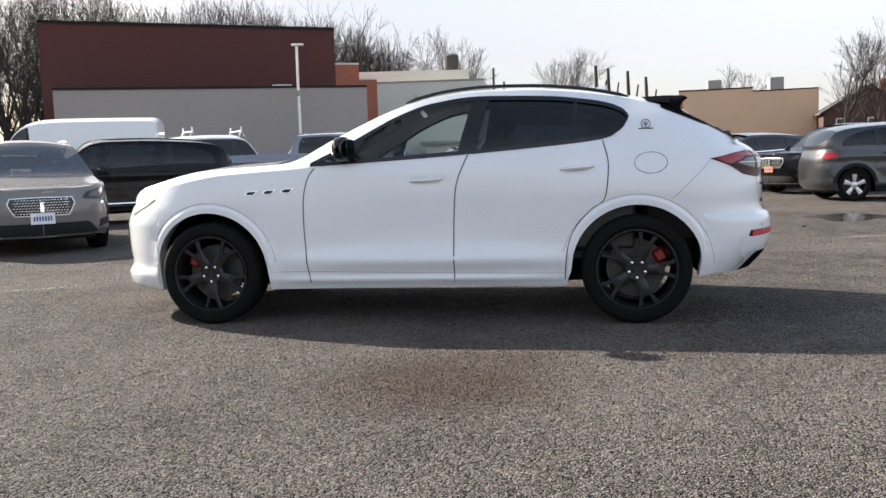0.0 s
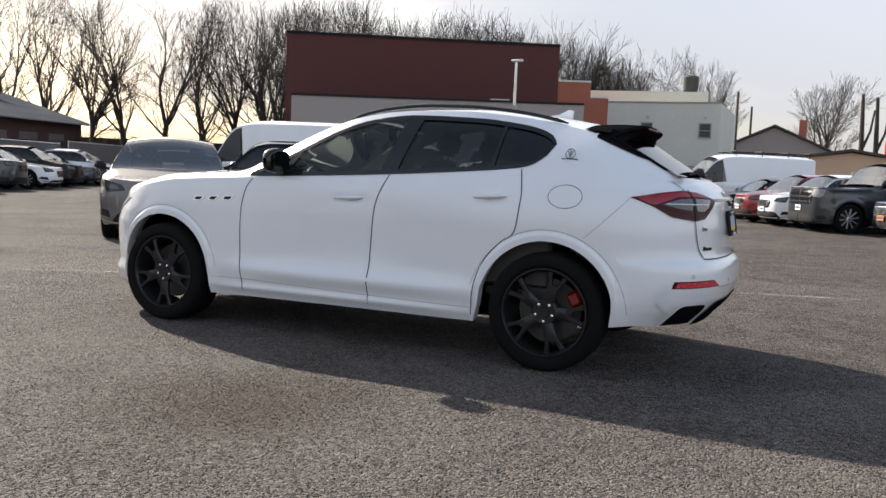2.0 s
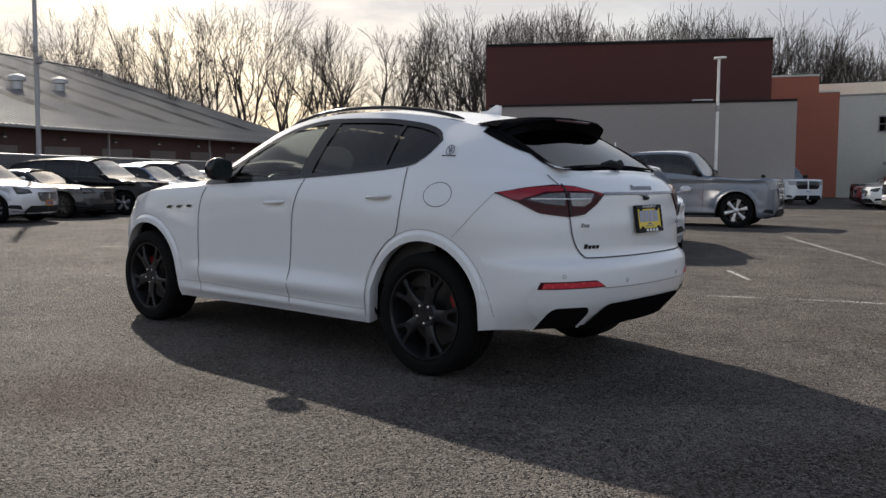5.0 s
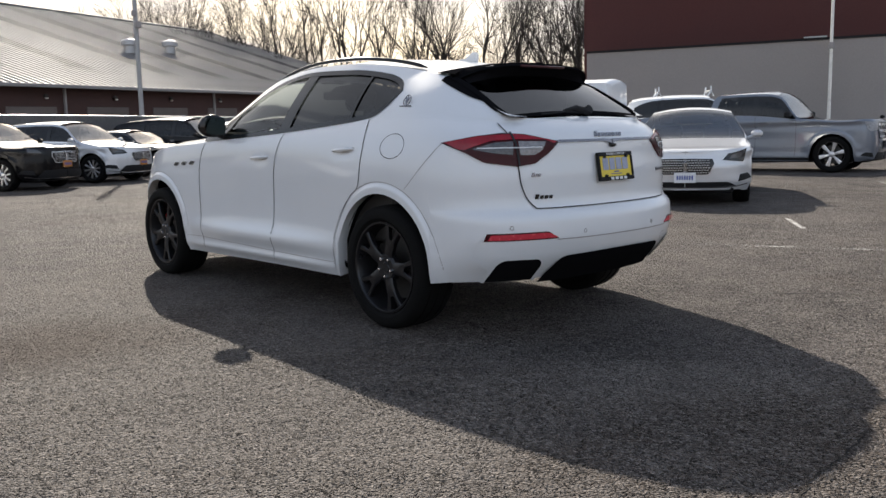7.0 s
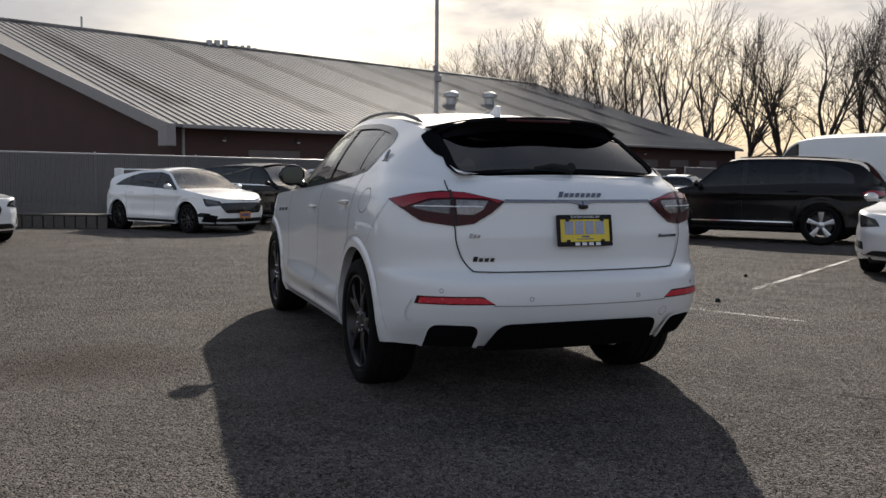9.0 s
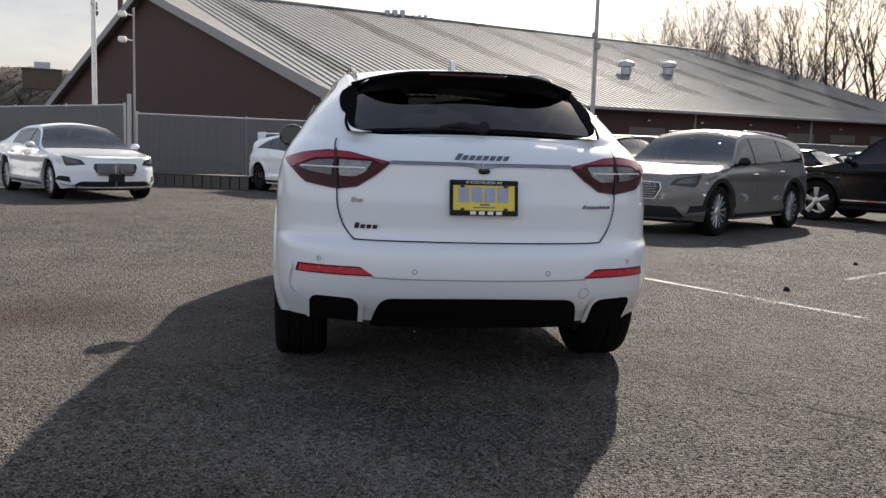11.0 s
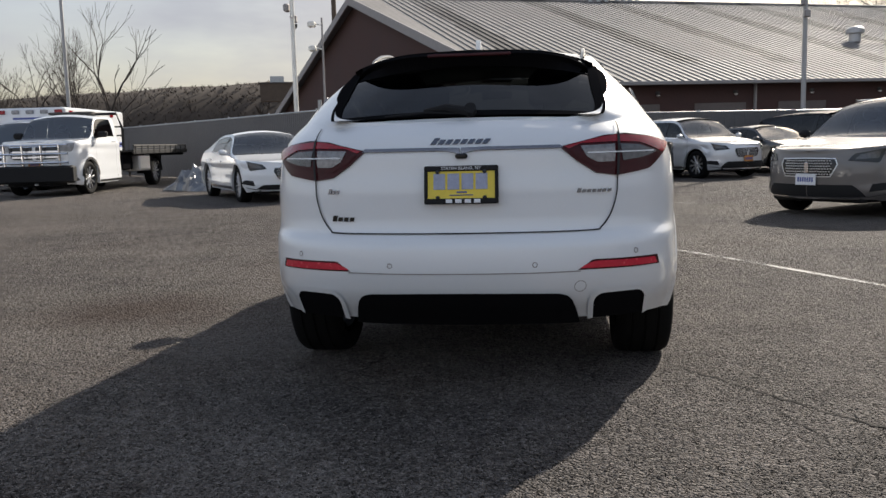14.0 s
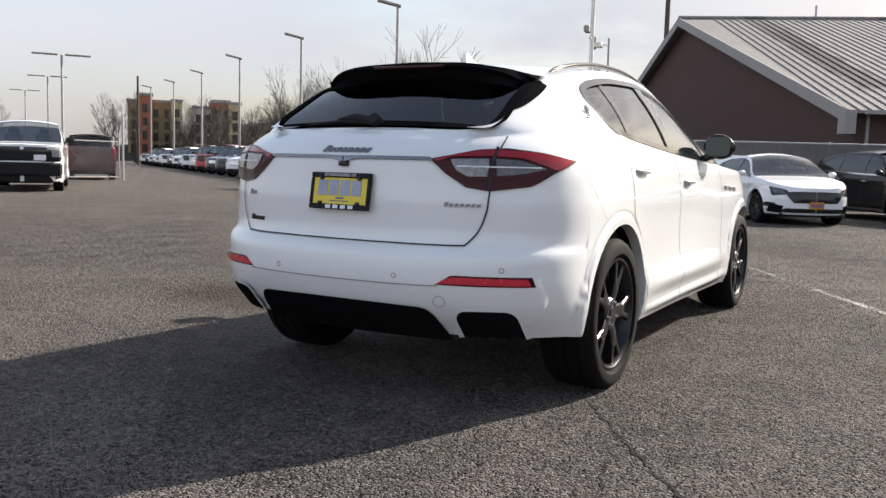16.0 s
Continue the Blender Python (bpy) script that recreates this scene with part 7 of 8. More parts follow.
def white_block():
    th = thing("white_block_building", "off-white block building with an orange brick end", "building", kind="structure")
    c = (-13.6, 59.3)
    b0 = (-21.5, 56.2)
    w1 = (-5.4, 59.85)
    m = Vector(b0).lerp(Vector(c), 0.84)
    part("brick_wall", slab(b0, tuple(m), 0, 8.45, 0.4), M["orangebrick"], th, "orange brick wall with a stepped top", smooth=False)
    part("brick_wall", slab(tuple(m), c, 0, 7.3, 0.4), M["orangebrick"], th, smooth=False)
    part("brick_coping", slab(b0, tuple(m), 8.452, 8.58, 0.5, 0.06), M["whitewall"], th, smooth=False)
    part("brick_coping", slab(tuple(m), c, 7.302, 7.42, 0.5, 0.06), M["whitewall"], th, smooth=False)
    part("white_wall", slab(c, w1, 0, 7.0, 0.4), M["whitewall"], th, "off-white painted block wall", smooth=False)
    part("white_side_wall", slab(w1, (w1[0] - 0.3, w1[1] + 12), 0, 7.0, 0.4), M["whitewall"], th, smooth=False)
    part("white_coping", slab(c, w1, 7.002, 7.12, 0.5, 0.05), M["trimgrey"], th, smooth=False)
    part("upper_block", slab((-16.6, 63.3), (-7.1, 65.0), 5.0, 8.35, 6.0), M["whitewall"], th, smooth=False)
    for a, z in ((2.6, 4.55), (6.8, 4.55)):
        w = part("window", on_wall(c, w1, a, a + 0.75, z, z + 0.95, 0.05, 0.02), M["winpane"], th, "small dark window", smooth=False)
        part("window_frame", join(on_wall(c, w1, a - 0.08, a + 0.83, z + 0.95, z + 1.04, 0.1, 0.05), on_wall(c, w1, a - 0.1, a + 0.85, z - 0.1, z, 0.1, 0.08), on_wall(c, w1, a - 0.08, a, z, z + 0.95, 0.1, 0.05), on_wall(c, w1, a + 0.75, a + 0.83, z, z + 0.95, 0.1, 0.05), on_wall(c, w1, a, a + 0.75, z + 0.45, z + 0.50, 0.06, 0.04)), M["trimgrey"], w, smooth=False)
        part("wall_lamp", on_wall(c, w1, a + 0.3, a + 0.5, z + 1.35, z + 1.5, 0.05, 0.10), M["galv"], th, smooth=False)
    tk = part("roof_tank", moved(lathe([(0.0, 0.0), (0.55, 0.0), (0.6, 0.2), (0.6, 1.0), (0.45, 1.15), (0.0, 1.2)], 18, 'Z'), Matrix.Translation((-8.6, 65.6, 8.55))), M["darkroof"], th, "grey rooftop ventilator tank")
    part("tank_stand", box(-9.1, -8.1, 65.1, 66.1, 8.36, 8.56, 0.03), M["darkroof"], tk)
    part("low_annex", slab((-9.5, 56.6), (-1.5, 57.5), 0, 2.2, 2.0), M["whitewall"], th, smooth=False)
    part("annex_roof", slab((-9.9, 56.2), (-1.2, 57.1), 2.202, 2.40, 2.6), M["trimgrey"], th, smooth=False)


white_block()


def tan_block():
    th = thing("tan_block_building", "flat-roofed tan stucco building beyond the street", "building", kind="structure")
    a, b, c = (14.2, 102.6), (22.5, 101.0), (29.5, 99.4)
    part("front_wall", slab(a, b, 0, 8.3, 0.4), M["tanwall"], th, "tan stucco wall", smooth=False)
    part("side_wall", slab(b, c, 0, 7.9, 0.4), M["tanwall"], th, smooth=False)
    part("end_wall", slab(c, (31.5, 112), 0, 7.9, 0.4), M["tanwall"], th, smooth=False)
    part("coping", slab(a, b, 8.302, 8.45, 0.5, 0.08), M["blackplastic"], th, smooth=False)
    part("coping", slab(b, c, 7.902, 8.02, 0.5, 0.08), M["blackplastic"], th, smooth=False)
    part("roof", slab((14.4, 103.2), (29.6, 100.0), 7.6, 7.8, 12), M["darkroof"], th, smooth=False)
    for x, y in ((18.5, 104), (25.5, 103)):
        part("roof_unit", box(x - 0.8, x + 0.8, y - 0.8, y + 0.8, 7.8, 9.6, 0.05), M["trimgrey"], th)


tan_block()


def house(c, w, dp, hz, rz, wall_m, roof_m, rot, lb):
    th = thing("house", lb, "house", Matrix.Translation((*c, 0)) @ Matrix.Rotation(radians(rot), 4, 'Z'), kind="structure")
    part("wall", box(-w / 2, w / 2, -dp / 2, dp / 2, 0, hz), wall_m, th, smooth=False)
    part("gable", prism([(-w / 2, -dp / 2, hz + 0.002), (w / 2, -dp / 2, hz + 0.002), (0, -dp / 2, rz - 0.1)], (0, dp, 0)), wall_m, th, smooth=False)
    for sg in (-1, 1):
        v = [(sg * (w / 2 + 0.4), -dp / 2 - 0.4, hz - 0.15), (sg * (w / 2 + 0.4), dp / 2 + 0.4, hz - 0.15), (0, dp / 2 + 0.4, rz), (0, -dp / 2 - 0.4, rz)]
        part("roof", (v + [(x, y, z + 0.18) for x, y, z in v], [(0, 1, 2, 3), (7, 6, 5, 4), (0, 4, 5, 1), (1, 5, 6, 2), (2, 6, 7, 3), (3, 7, 4, 0)]), roof_m, th, smooth=False)
    for x in (-w * 0.3, w * 0.05, w * 0.32):
        wd = part("window", box(x - 0.45, x + 0.45, -dp / 2 - 0.03, -dp / 2 + 0.02, hz - 1.9, hz - 0.7), M["winpane"], th, smooth=False)
        part("window_frame", join(box(x - 0.55, x + 0.55, -dp / 2 - 0.06, -dp / 2, hz - 0.7, hz - 0.6), box(x - 0.55, x + 0.55, -dp / 2 - 0.08, -dp / 2, hz - 2.0, hz - 1.9), box(x - 0.55, x - 0.45, -dp / 2 - 0.06, -dp / 2, hz - 1.9, hz - 0.7), box(x + 0.45, x + 0.55, -dp / 2 - 0.06, -dp / 2, hz - 1.9, hz - 0.7)), M["lampglow"], wd, smooth=False)
    part("chimney", box(w * 0.2, w * 0.2 + 0.7, -0.35, 0.35, hz, rz + 0.9), M["orangebrick"], th, smooth=False)


house((-3.2, 85.5), 9.5, 8, 4.6, 6.8, M["greystucco"], M["darkroof"], 0, "grey house with a dark gable roof")
house((10.2, 84.0), 7.2, 7, 3.5, 5.4, M["whitewall"], M["trimgrey"], 10, "pale house with a grey roof")
house((3.2, 66.0), 12, 6, 3.0, 3.9, M["tanwall"], M["darkroof"], 4, "low tan house with a flat-pitched roof")
house((33.5, 97.0), 9, 8, 4.8, 7.6, M["brick"], M["darkroof"], -8, "brick-red house with a dark roof")


def apartments(c, w, dp, h, rot, wall_m, lb, nx, nz):
    th = thing("apartment_building", lb, "building", Matrix.Translation((*c, 0)) @ Matrix.Rotation(radians(rot), 4, 'Z'), kind="structure")
    part("wall", box(-w / 2, w / 2, -dp / 2, dp / 2, 0, h), wall_m, th, smooth=False)
    part("roof_parapet", box(-w / 2 - 0.2, w / 2 + 0.2, -dp / 2 - 0.2, dp / 2 + 0.2, h + 0.002, h + 0.5), M["trimgrey"], th, smooth=False)
    me = mesh_of("window", *box(-0.45, 0.45, -0.06, 0.04, -0.75, 0.75), M["winpane"], False)
    for i in range(nx):
        for j in range(nz):
            part("window", me, None, th, m=Matrix.Translation((-w / 2 + w * (i + 0.5) / nx, -dp / 2, 1.8 + (h - 2.2) * (j + 0.25) / nz)))


YEL = mat("yellow_stucco", (0.58, 0.46, 0.26), 0.85, var=0.1, scale=0.2, fine=4)
OLIVE = mat("olive_brown_stucco", (0.29, 0.235, 0.14), 0.85, var=0.12, scale=0.2, fine=4)
apartments((-113, -130.5), 8, 10, 11.0, 139, OLIVE, "olive-brown apartment block far beyond the lot", 4, 4)
apartments((-108.2, -126.5), 2.6, 3, 12.0, 139, M["orangebrick"], "orange stair tower of the far apartments", 1, 4)
apartments((-113.5, -124.0), 1.8, 9, 11.0, 139, YEL, "yellow end of the far apartment block", 1, 4)
apartments((-112, -115.8), 3.4, 9, 9.6, 139, M["whitewall"], "pale apartment block far beyond the lot", 2, 4)
apartments((-112, -111.5), 2.8, 9, 10.6, 139, M["orangebrick"], "orange apartment block far beyond the lot", 2, 4)
apartments((-112, -108.3), 2.0, 9, 10.2, 139, YEL, "yellow apartment block far beyond the lot", 1, 4)


# ---- fence, poles, lines ----
def fence_run(p0, p1, h, lb, nposts):
    th = thing("fence", lb, "fence", kind="structure")
    a, b = Vector((*p0, 0)), Vector((*p1, 0))
    d = (b - a)
    ln = d.length
    d.normalize()
    m = Matrix.Translation(a) @ Matrix.Rotation(math.atan2(d.y, d.x), 4, 'Z')
    n = int(ln / 0.062)
    me = mesh_of("slat_panel", *join(*[box(0.062 * i, 0.062 * i + 0.052, -0.006 - 0.004 * (i % 2), 0.006, 0.05, h - 0.03) for i in range(48)]), M["fence"], False)
    k = int(ln / 2.976)
    for i in range(k):
        part("slat_panel", me, None, th, m=m @ Matrix.Translation((2.976 * i, 0, 0)))
    part("top_rail", tube([(0, 0.03, h), (k * 2.976, 0.03, h)], 0.024, 8), M["galv"], th, m=m)
    pe = mesh_of("fence_post", *tube([(0, 0.04, 0), (0, 0.04, h + 0.06)], 0.032, 8), M["galv"])
    for i in range(k + 1):
        part("fence_post", pe, None, th, m=m @ Matrix.Translation((2.976 * i, 0, 0)))


fence_run((-17.6, -5.7), (-31.5, 25.0), 1.86, "grey slatted chain-link fence along the lot", 10)
fence_run((-30.5, -18.6), (-17.6, -5.95), 2.08, "taller grey slatted fence behind the tow truck", 10)
fence_run((-52.0, -37.5), (-30.5, -18.6), 2.15, "grey slatted fence continuing past the trucks", 10)
fence_run((-31.5, 25.0), (-45.0, 52.0), 2.0, "grey fence at the far side of the lot", 10)


def pole(name, lb, at, h, r, mt, cat="pole"):
    th = thing(name, lb, cat, Matrix.Translation((*at, 0)))
    part("shaft", tube([(0, 0, 0), (0, 0, h)], [r, r * 0.75], 12), mt, th)
    part("foot", tube([(0, 0, 0), (0, 0, 0.12)], [r * 1.9, r * 1.7], 12), M["trimgrey"], th)
    return th


p = pole("lamp_pole", "tall grey lamp pole by the fence", (-25.4, 9.1), 9.5, 0.09, M["polegrey"])
part("camera_box", join(box(0.09, 0.30, -0.1, 0.1, 5.0, 5.25, 0.03), tube([(0, 0, 5.2), (0.25, 0, 5.2)], 0.03, 6), box(0.1, 0.26, -0.2, -0.05, 5.4, 5.62, 0.03)), M["trimgrey"], p)
p = pole("lamp_pole", "pale light pole with security cameras on it", (-22.2, -7.95), 9.5, 0.085, M["lampglow"])
part("camera_box", join(box(-0.25, -0.08, -0.1, 0.1, 5.15, 5.4, 0.03), box(-0.2, 0.1, -0.28, -0.1, 5.5, 5.75, 0.04), tube([(-0.3, 0, 5.3), (0.2, 0, 5.3)], 0.03, 6)), M["trimgrey"], p)
part("camera_dome", moved(lathe([(0.0, -0.1), (0.08, -0.06), (0.1, 0.0), (0.1, 0.06), (0, 0.08)], 12, 'Z'), Matrix.Translation((-0.2, 0, 5.05))), M["blackgloss"], p)
p = pole("flood_lamp_pole", "thin dark pole with two flood lamps at the fence corner", (-17.7, -5.8), 4.6, 0.035, M["trimgrey"])
for z, sg in ((4.4, 1), (3.75, -1)):
    part("flood_lamp", join(tube([(0, 0, z), (0.0, -0.25, z + 0.05)], 0.02, 6), box(-0.08, 0.14, -0.38, -0.18, z - 0.05, z + 0.1, 0.03)), M["lampglow"], p)
p = pole("fence_gate_post", "thick grey gate post at the fence corner", (-17.3, -5.85), 2.35, 0.07, M["polegrey"])
p = pole("utility_pole", "dark wooden utility pole behind the hall", (-53.5, -14.2), 17, 0.2, M["wood"])
p = pole("lamp_pole", "slim pale lamp pole before the grey wall", (-12.62, 36.37), 7.08, 0.085, M["lampglow"])
part("lamp_head", box(-0.25, 0.35, -0.1, 0.1, 7.03, 7.14, 0.03), M["lampglow"], p)
part("cable_band", lathe([(0.10, 4.5), (0.12, 4.55), (0.12, 4.75), (0.10, 4.8)], 12, 'Z'), M["trimgrey"], p)
STREET = "lamp poles along the drive"
for x, y, h in ((-28.1, -19.4, 8.1), (-33.4, -29.2, 7.85), (-38.5, -38.5, 7.65), (-47.4, -50.9, 7.95), (-56.1, -63.4, 8.3), (-61.2, -72.3, 8.4)):
    p = tagged(pole("lamp_pole", "grey lamp pole with a flat single head along the drive", (x, y), h, 0.085, M["polegrey"]), group=STREET)
    part("lamp_head", moved(box(-0.15, 0.95, -0.17, 0.17, -0.06, 0.06, 0.03), Matrix.Translation((0, 0, h)) @ Matrix.Rotation(radians(-52), 4, 'Z') @ Matrix.Rotation(radians(-12), 4, 'Y')), M["trimgrey"], p)
for x, y, h in ((-30.4, -45.8, 7.2), (-47.4, -70.6, 8.2), (-62, -95, 8.6)):
    p = pole("lamp_pole", "lamp pole with a pair of flat heads", (x, y), h, 0.09, M["polegrey"])
    for a in (-36, 144):
        part("lamp_head", moved(box(0.2, 1.7, -0.16, 0.16, -0.05, 0.05, 0.02), Matrix.Translation((0, 0, h)) @ Matrix.Rotation(radians(a), 4, 'Z')), M["trimgrey"], p)
for x, y, h in ((-53.6, -65.6, 8.7), (-5.8, 73.3, 9.2), (-5.6, 83.4, 8.8)):
    pole("utility_pole", "dark wooden utility pole", (x, y), h, 0.14, M["wood"])


def mesh_gate():
    th = thing("mesh_gate", "open galvanised chain-link gate across the drive", "gate", Matrix.Translation((-19.3, -27.4, 0)) @ Matrix.Rotation(radians(177), 4, 'Z'))
    part("gate_frame", join(tube([(0, 0, 0.08), (0, 0, 1.95)], 0.03, 8), tube([(-2.6, 0, 0.12), (-2.6, 0, 1.6)], 0.025, 8), tube([(0, 0, 1.6), (-2.6, 0, 1.6)], 0.022, 8), tube([(0, 0, 0.14), (-2.6, 0, 0.14)], 0.022, 8)), M["trimgrey"], th)
    wires = []
    for i in range(26):
        x = -2.6 + 0.2 * i * 0.5
        wires.append(tube([(x, 0, 0.14), (min(0, x + 1.4), 0, 0.14 + min(1.4, -x) * 1.04)], 0.004, 3))
        wires.append(tube([(x, 0.003, 1.6), (min(0, x + 1.4), 0.003, 1.6 - min(1.4, -x) * 1.04)], 0.004, 3))
    tagged(part("gate_mesh", join(*wires), M["galv"], th), kind="stuff")
    part("gate_post", tube([(0.2, 0, 0), (0.2, 0, 2.7)], 0.05, 10), M["galv"], th)


mesh_gate()


def paint_line(p0, p1, w=0.10, mt="line"):
    a, b = Vector((*p0, 0.004)), Vector((*p1, 0.004))
    d = (b - a).normalized()
    n = Vector((-d.y, d.x, 0)) * w / 2
    rows = []
    k = max(3, int((b - a).length / 0.25))
    for i in range(k):
        q = a.lerp(b, i / (k - 1))
        j = 0.8 + 0.25 * noise.noise(q * 3)
        rows.append([q - n * j, q + n * j])
    tagged(part("parking_line", gridgeo(rows, flip=True), M[mt], smooth=False), "worn white parking bay line on the asphalt", "road marking", kind="structure")


bay = [(-9.0, -2.7), (-6.5, -0.95), (-4.7, 0.42), (-2.5, 1.68), (-2.0, 1.97), (0.5, 3.27), (2.4, 4.12), (4.0, 4.6), (8.0, 5.5)]
for q0, q1 in zip(bay, bay[1:]):
    paint_line(q0, q1, 0.085 if q0[0] > -5 else 0.05, "faintline" if q0[0] < -2.3 or q0[0] > 0.4 else "line")
paint_line((-1.42, 4.3), (-4.35, 8.8), 0.08)
paint_line((0.45, 6.15), (1.07, 5.28), 0.08)
paint_line((-1.4, 13.6), (1.9, 8.2), 0.06)
paint_line((-8.9, 2.15), (-8.65, 2.8), 0.09)



def crack(pts, w, seed, lb):
    """A ragged dark crack in the asphalt along a line of plan points."""
    r = random.Random(seed)
    line = []
    for (x0, y0), (x1, y1) in zip(pts, pts[1:]):
        k = max(2, int(math.hypot(x1 - x0, y1 - y0) / 0.035))
        line += [Vector((x0 + (x1 - x0) * i / k, y0 + (y1 - y0) * i / k, 0.003)) for i in range(k)]
    rows = []
    for i, q in enumerate(line):
        d = (line[min(i + 1, len(line) - 1)] - line[max(i - 1, 0)]).normalized()
        n = Vector((-d.y, d.x, 0))
        c = q + n * (0.030 * noise.noise(q * 7) + r.uniform(-0.012, 0.012))
        h = w * (0.25 + 0.75 * abs(noise.noise(q * 3.1 + Vector((seed, 0, 0))))) * r.uniform(0.5, 1.3) * min(1, i / 6, (len(line) - 1 - i) / 6)
        rows.append([c - n * h, c + n * h])
    tagged(part("crack", gridgeo(rows, flip=True), M["crack"], smooth=False), lb, "crack", kind="structure")


crack([(1.62, 0.80), (1.78, 0.92), (1.98, 1.06), (2.12, 1.17), (2.34, 1.30), (2.52, 1.44), (2.72, 1.61), (2.95, 1.80), (3.35, 2.06), (4.1, 2.55), (5.0, 2.9)], 0.016, 1, "ragged dark crack across the asphalt")
crack([(2.34, 1.30), (2.55, 1.28), (2.8, 1.38), (3.1, 1.36)], 0.008, 2, "thin branch crack in the asphalt")
crack([(-1.62, -3.18), (-1.42, -2.85), (-1.36, -2.61), (-1.28, -2.32), (-1.18, -2.09)], 0.010, 3, "thin dark crack in the asphalt")
crack([(-6.5, -4.6), (-5.1, -4.0), (-3.9, -3.7), (-2.8, -3.1), (-1.62, -3.18)], 0.010, 4, "long thin crack in the asphalt")
crack([(3.2, -3.6), (3.9, -2.7), (4.3, -1.6), (4.2, -0.6), (4.5, 0.5)], 0.008, 5, "long thin crack in the asphalt")
rows = []
for rr in (0.0, 0.6, 1.0):
    rows.append([Vector((5.5 + 0.62 * rr * math.cos(a) * (1 + 0.25 * math.sin(3 * a + 1)), 8.0 + 0.75 * rr * math.sin(a) * (1 + 0.3 * math.sin(2 * a)), 0.004 - 0.002 * rr)) for a in lin(0, 2 * math.pi, 41)])
tagged(part("puddle", gridgeo(rows), M["wet"]), "thin dark puddle on the asphalt", "puddle", kind="structure")

# ---- junk by the fence ----
def junk():
    th = thing("tarp_pile", "crumpled silver tarpaulin heap by the fence", "tarpaulin", Matrix.Translation((-16.75, -8.95, 0)) @ Matrix.Rotation(radians(50), 4, 'Z'))
    rows = []
    for i in range(34):
        row = []
        for j in range(26):
            u, v = i / 33 * 2 - 1, j / 25 * 2 - 1
            q = Vector((u * 2.3, v * 1.9, 1.7))
            heap = max(0.0, 1 - u * u) ** 0.5 * max(0.0, 1 - v * v) ** 0.6
            fold = abs(noise.noise(q * 1.3)) * 0.42 + abs(noise.noise(q * 3.1)) * 0.42
            row.append(Vector((u * 1.0 + 0.14 * noise.noise(q * 1.5 + Vector((5, 0, 0))), v * 0.85 + 0.14 * noise.noise(q * 1.5 + Vector((0, 9, 0))), heap * (0.34 + fold) - 0.02)))
        rows.append(row)
    part("sheet", gridgeo(rows), mat("silver_tarp", (0.20, 0.205, 0.215), 0.34, 0.5, var=0.35, scale=3), th, sharp=18)
    # plain boarded box added in place of a dark junk heap
    th2 = thing("junk_box", "long low dark box standing in for a junk heap by the fence", "planter", Matrix.Translation((-16.7, -4.0, 0)) @ Matrix.Rotation(radians(64), 4, 'Z'))
    for x in lin(-1.5, 1.5, 12):
        part("plank", box(x - 0.122, x + 0.122, -0.28, -0.24, 0.0, 0.30, 0.008), M["darkroof"], th2)
    part("top_board", box(-1.65, 1.65, -0.30, 0.3, 0.302, 0.34, 0.01), M["darkroof"], th2)
    part("back_board", box(-1.65, 1.65, 0.24, 0.3, 0.0, 0.30, 0.01), M["wood"], th2)
    for i, (x, y, s) in enumerate(((-0.75, 3.34, 0.03), (4.4, 6.3, 0.02), (-2.6, 5.2, 0.025))):
        tagged(part("pebble", moved(lathe([(0.0, 0.0), (1.0, 0.0), (0.9, 0.8), (0.4, 1.3), (0, 1.4)], 9, 'Z'), Matrix.Translation((x, y, 0)) @ Matrix.Scale(s, 4)), M["blackplastic"]), "small dark lump on the asphalt", "debris")


junk()


# ---- hill, scrub, trees ----
HILL_TOP = curve1([(0, 3.2), (0.1, 6.8), (0.18, 9.8), (0.3, 11.4), (0.42, 12.7), (0.52, 13.7), (0.75, 13.6), (1.0, 13.2)])


def hill_at(t, k):
    """A point of the hill: t along its foot, k rows of 11 m up and over it."""
    rise = math.sin(min(1, k / 3) * math.pi / 2) if k < 5 else math.cos((k - 4) / 4 * math.pi / 2)
    rough = 0.5 * noise.noise(Vector((t * 18, k, 2))) + 0.25 * noise.noise(Vector((t * 70, k * 3, 5)))
    p = Vector((-95, -150, 0)).lerp(Vector((-165, 10, 0)), t) + Vector((-0.92, 0.39, 0)) * (k * 11)
    return p + Vector((0, 0, HILL_TOP(t) * rise - 0.05 + rough * (0 < k < 8)))


def hill():
    rows = [[hill_at(i / 90, k / 2) for k in range(17)] for i in range(91)]
    tagged(part("hill", gridgeo(rows), M["scrub"]), "low brown grassy hill behind the fence", "hill", kind="structure")
    r = random.Random(41)
    v, f = [], []
    for i in range(3600):
        t, k = r.uniform(0.1, 0.85), 2.5 * r.random() ** 1.1
        p = hill_at(t, k)
        h = r.uniform(0.25, 0.9) if r.random() < 0.93 or k > 1.2 else r.uniform(1.8, 3.2)
        for q in range(4):
            a = r.uniform(0, 6.28)
            e = p + Vector((math.cos(a) * h * 0.45, math.sin(a) * h * 0.45, h * r.uniform(0.6, 1)))
            w = Vector((0.39, 0.92, 0)) * (0.05 + 0.03 * h)
            o = len(v)
            v += [p - w, p + w, e]
            f.append((o, o + 1, o + 2))
    tagged(part("hill_brush", (v, f), M["scrub"], smooth=False), "dark bare brush over the brown hill", "scrub", kind="stuff")


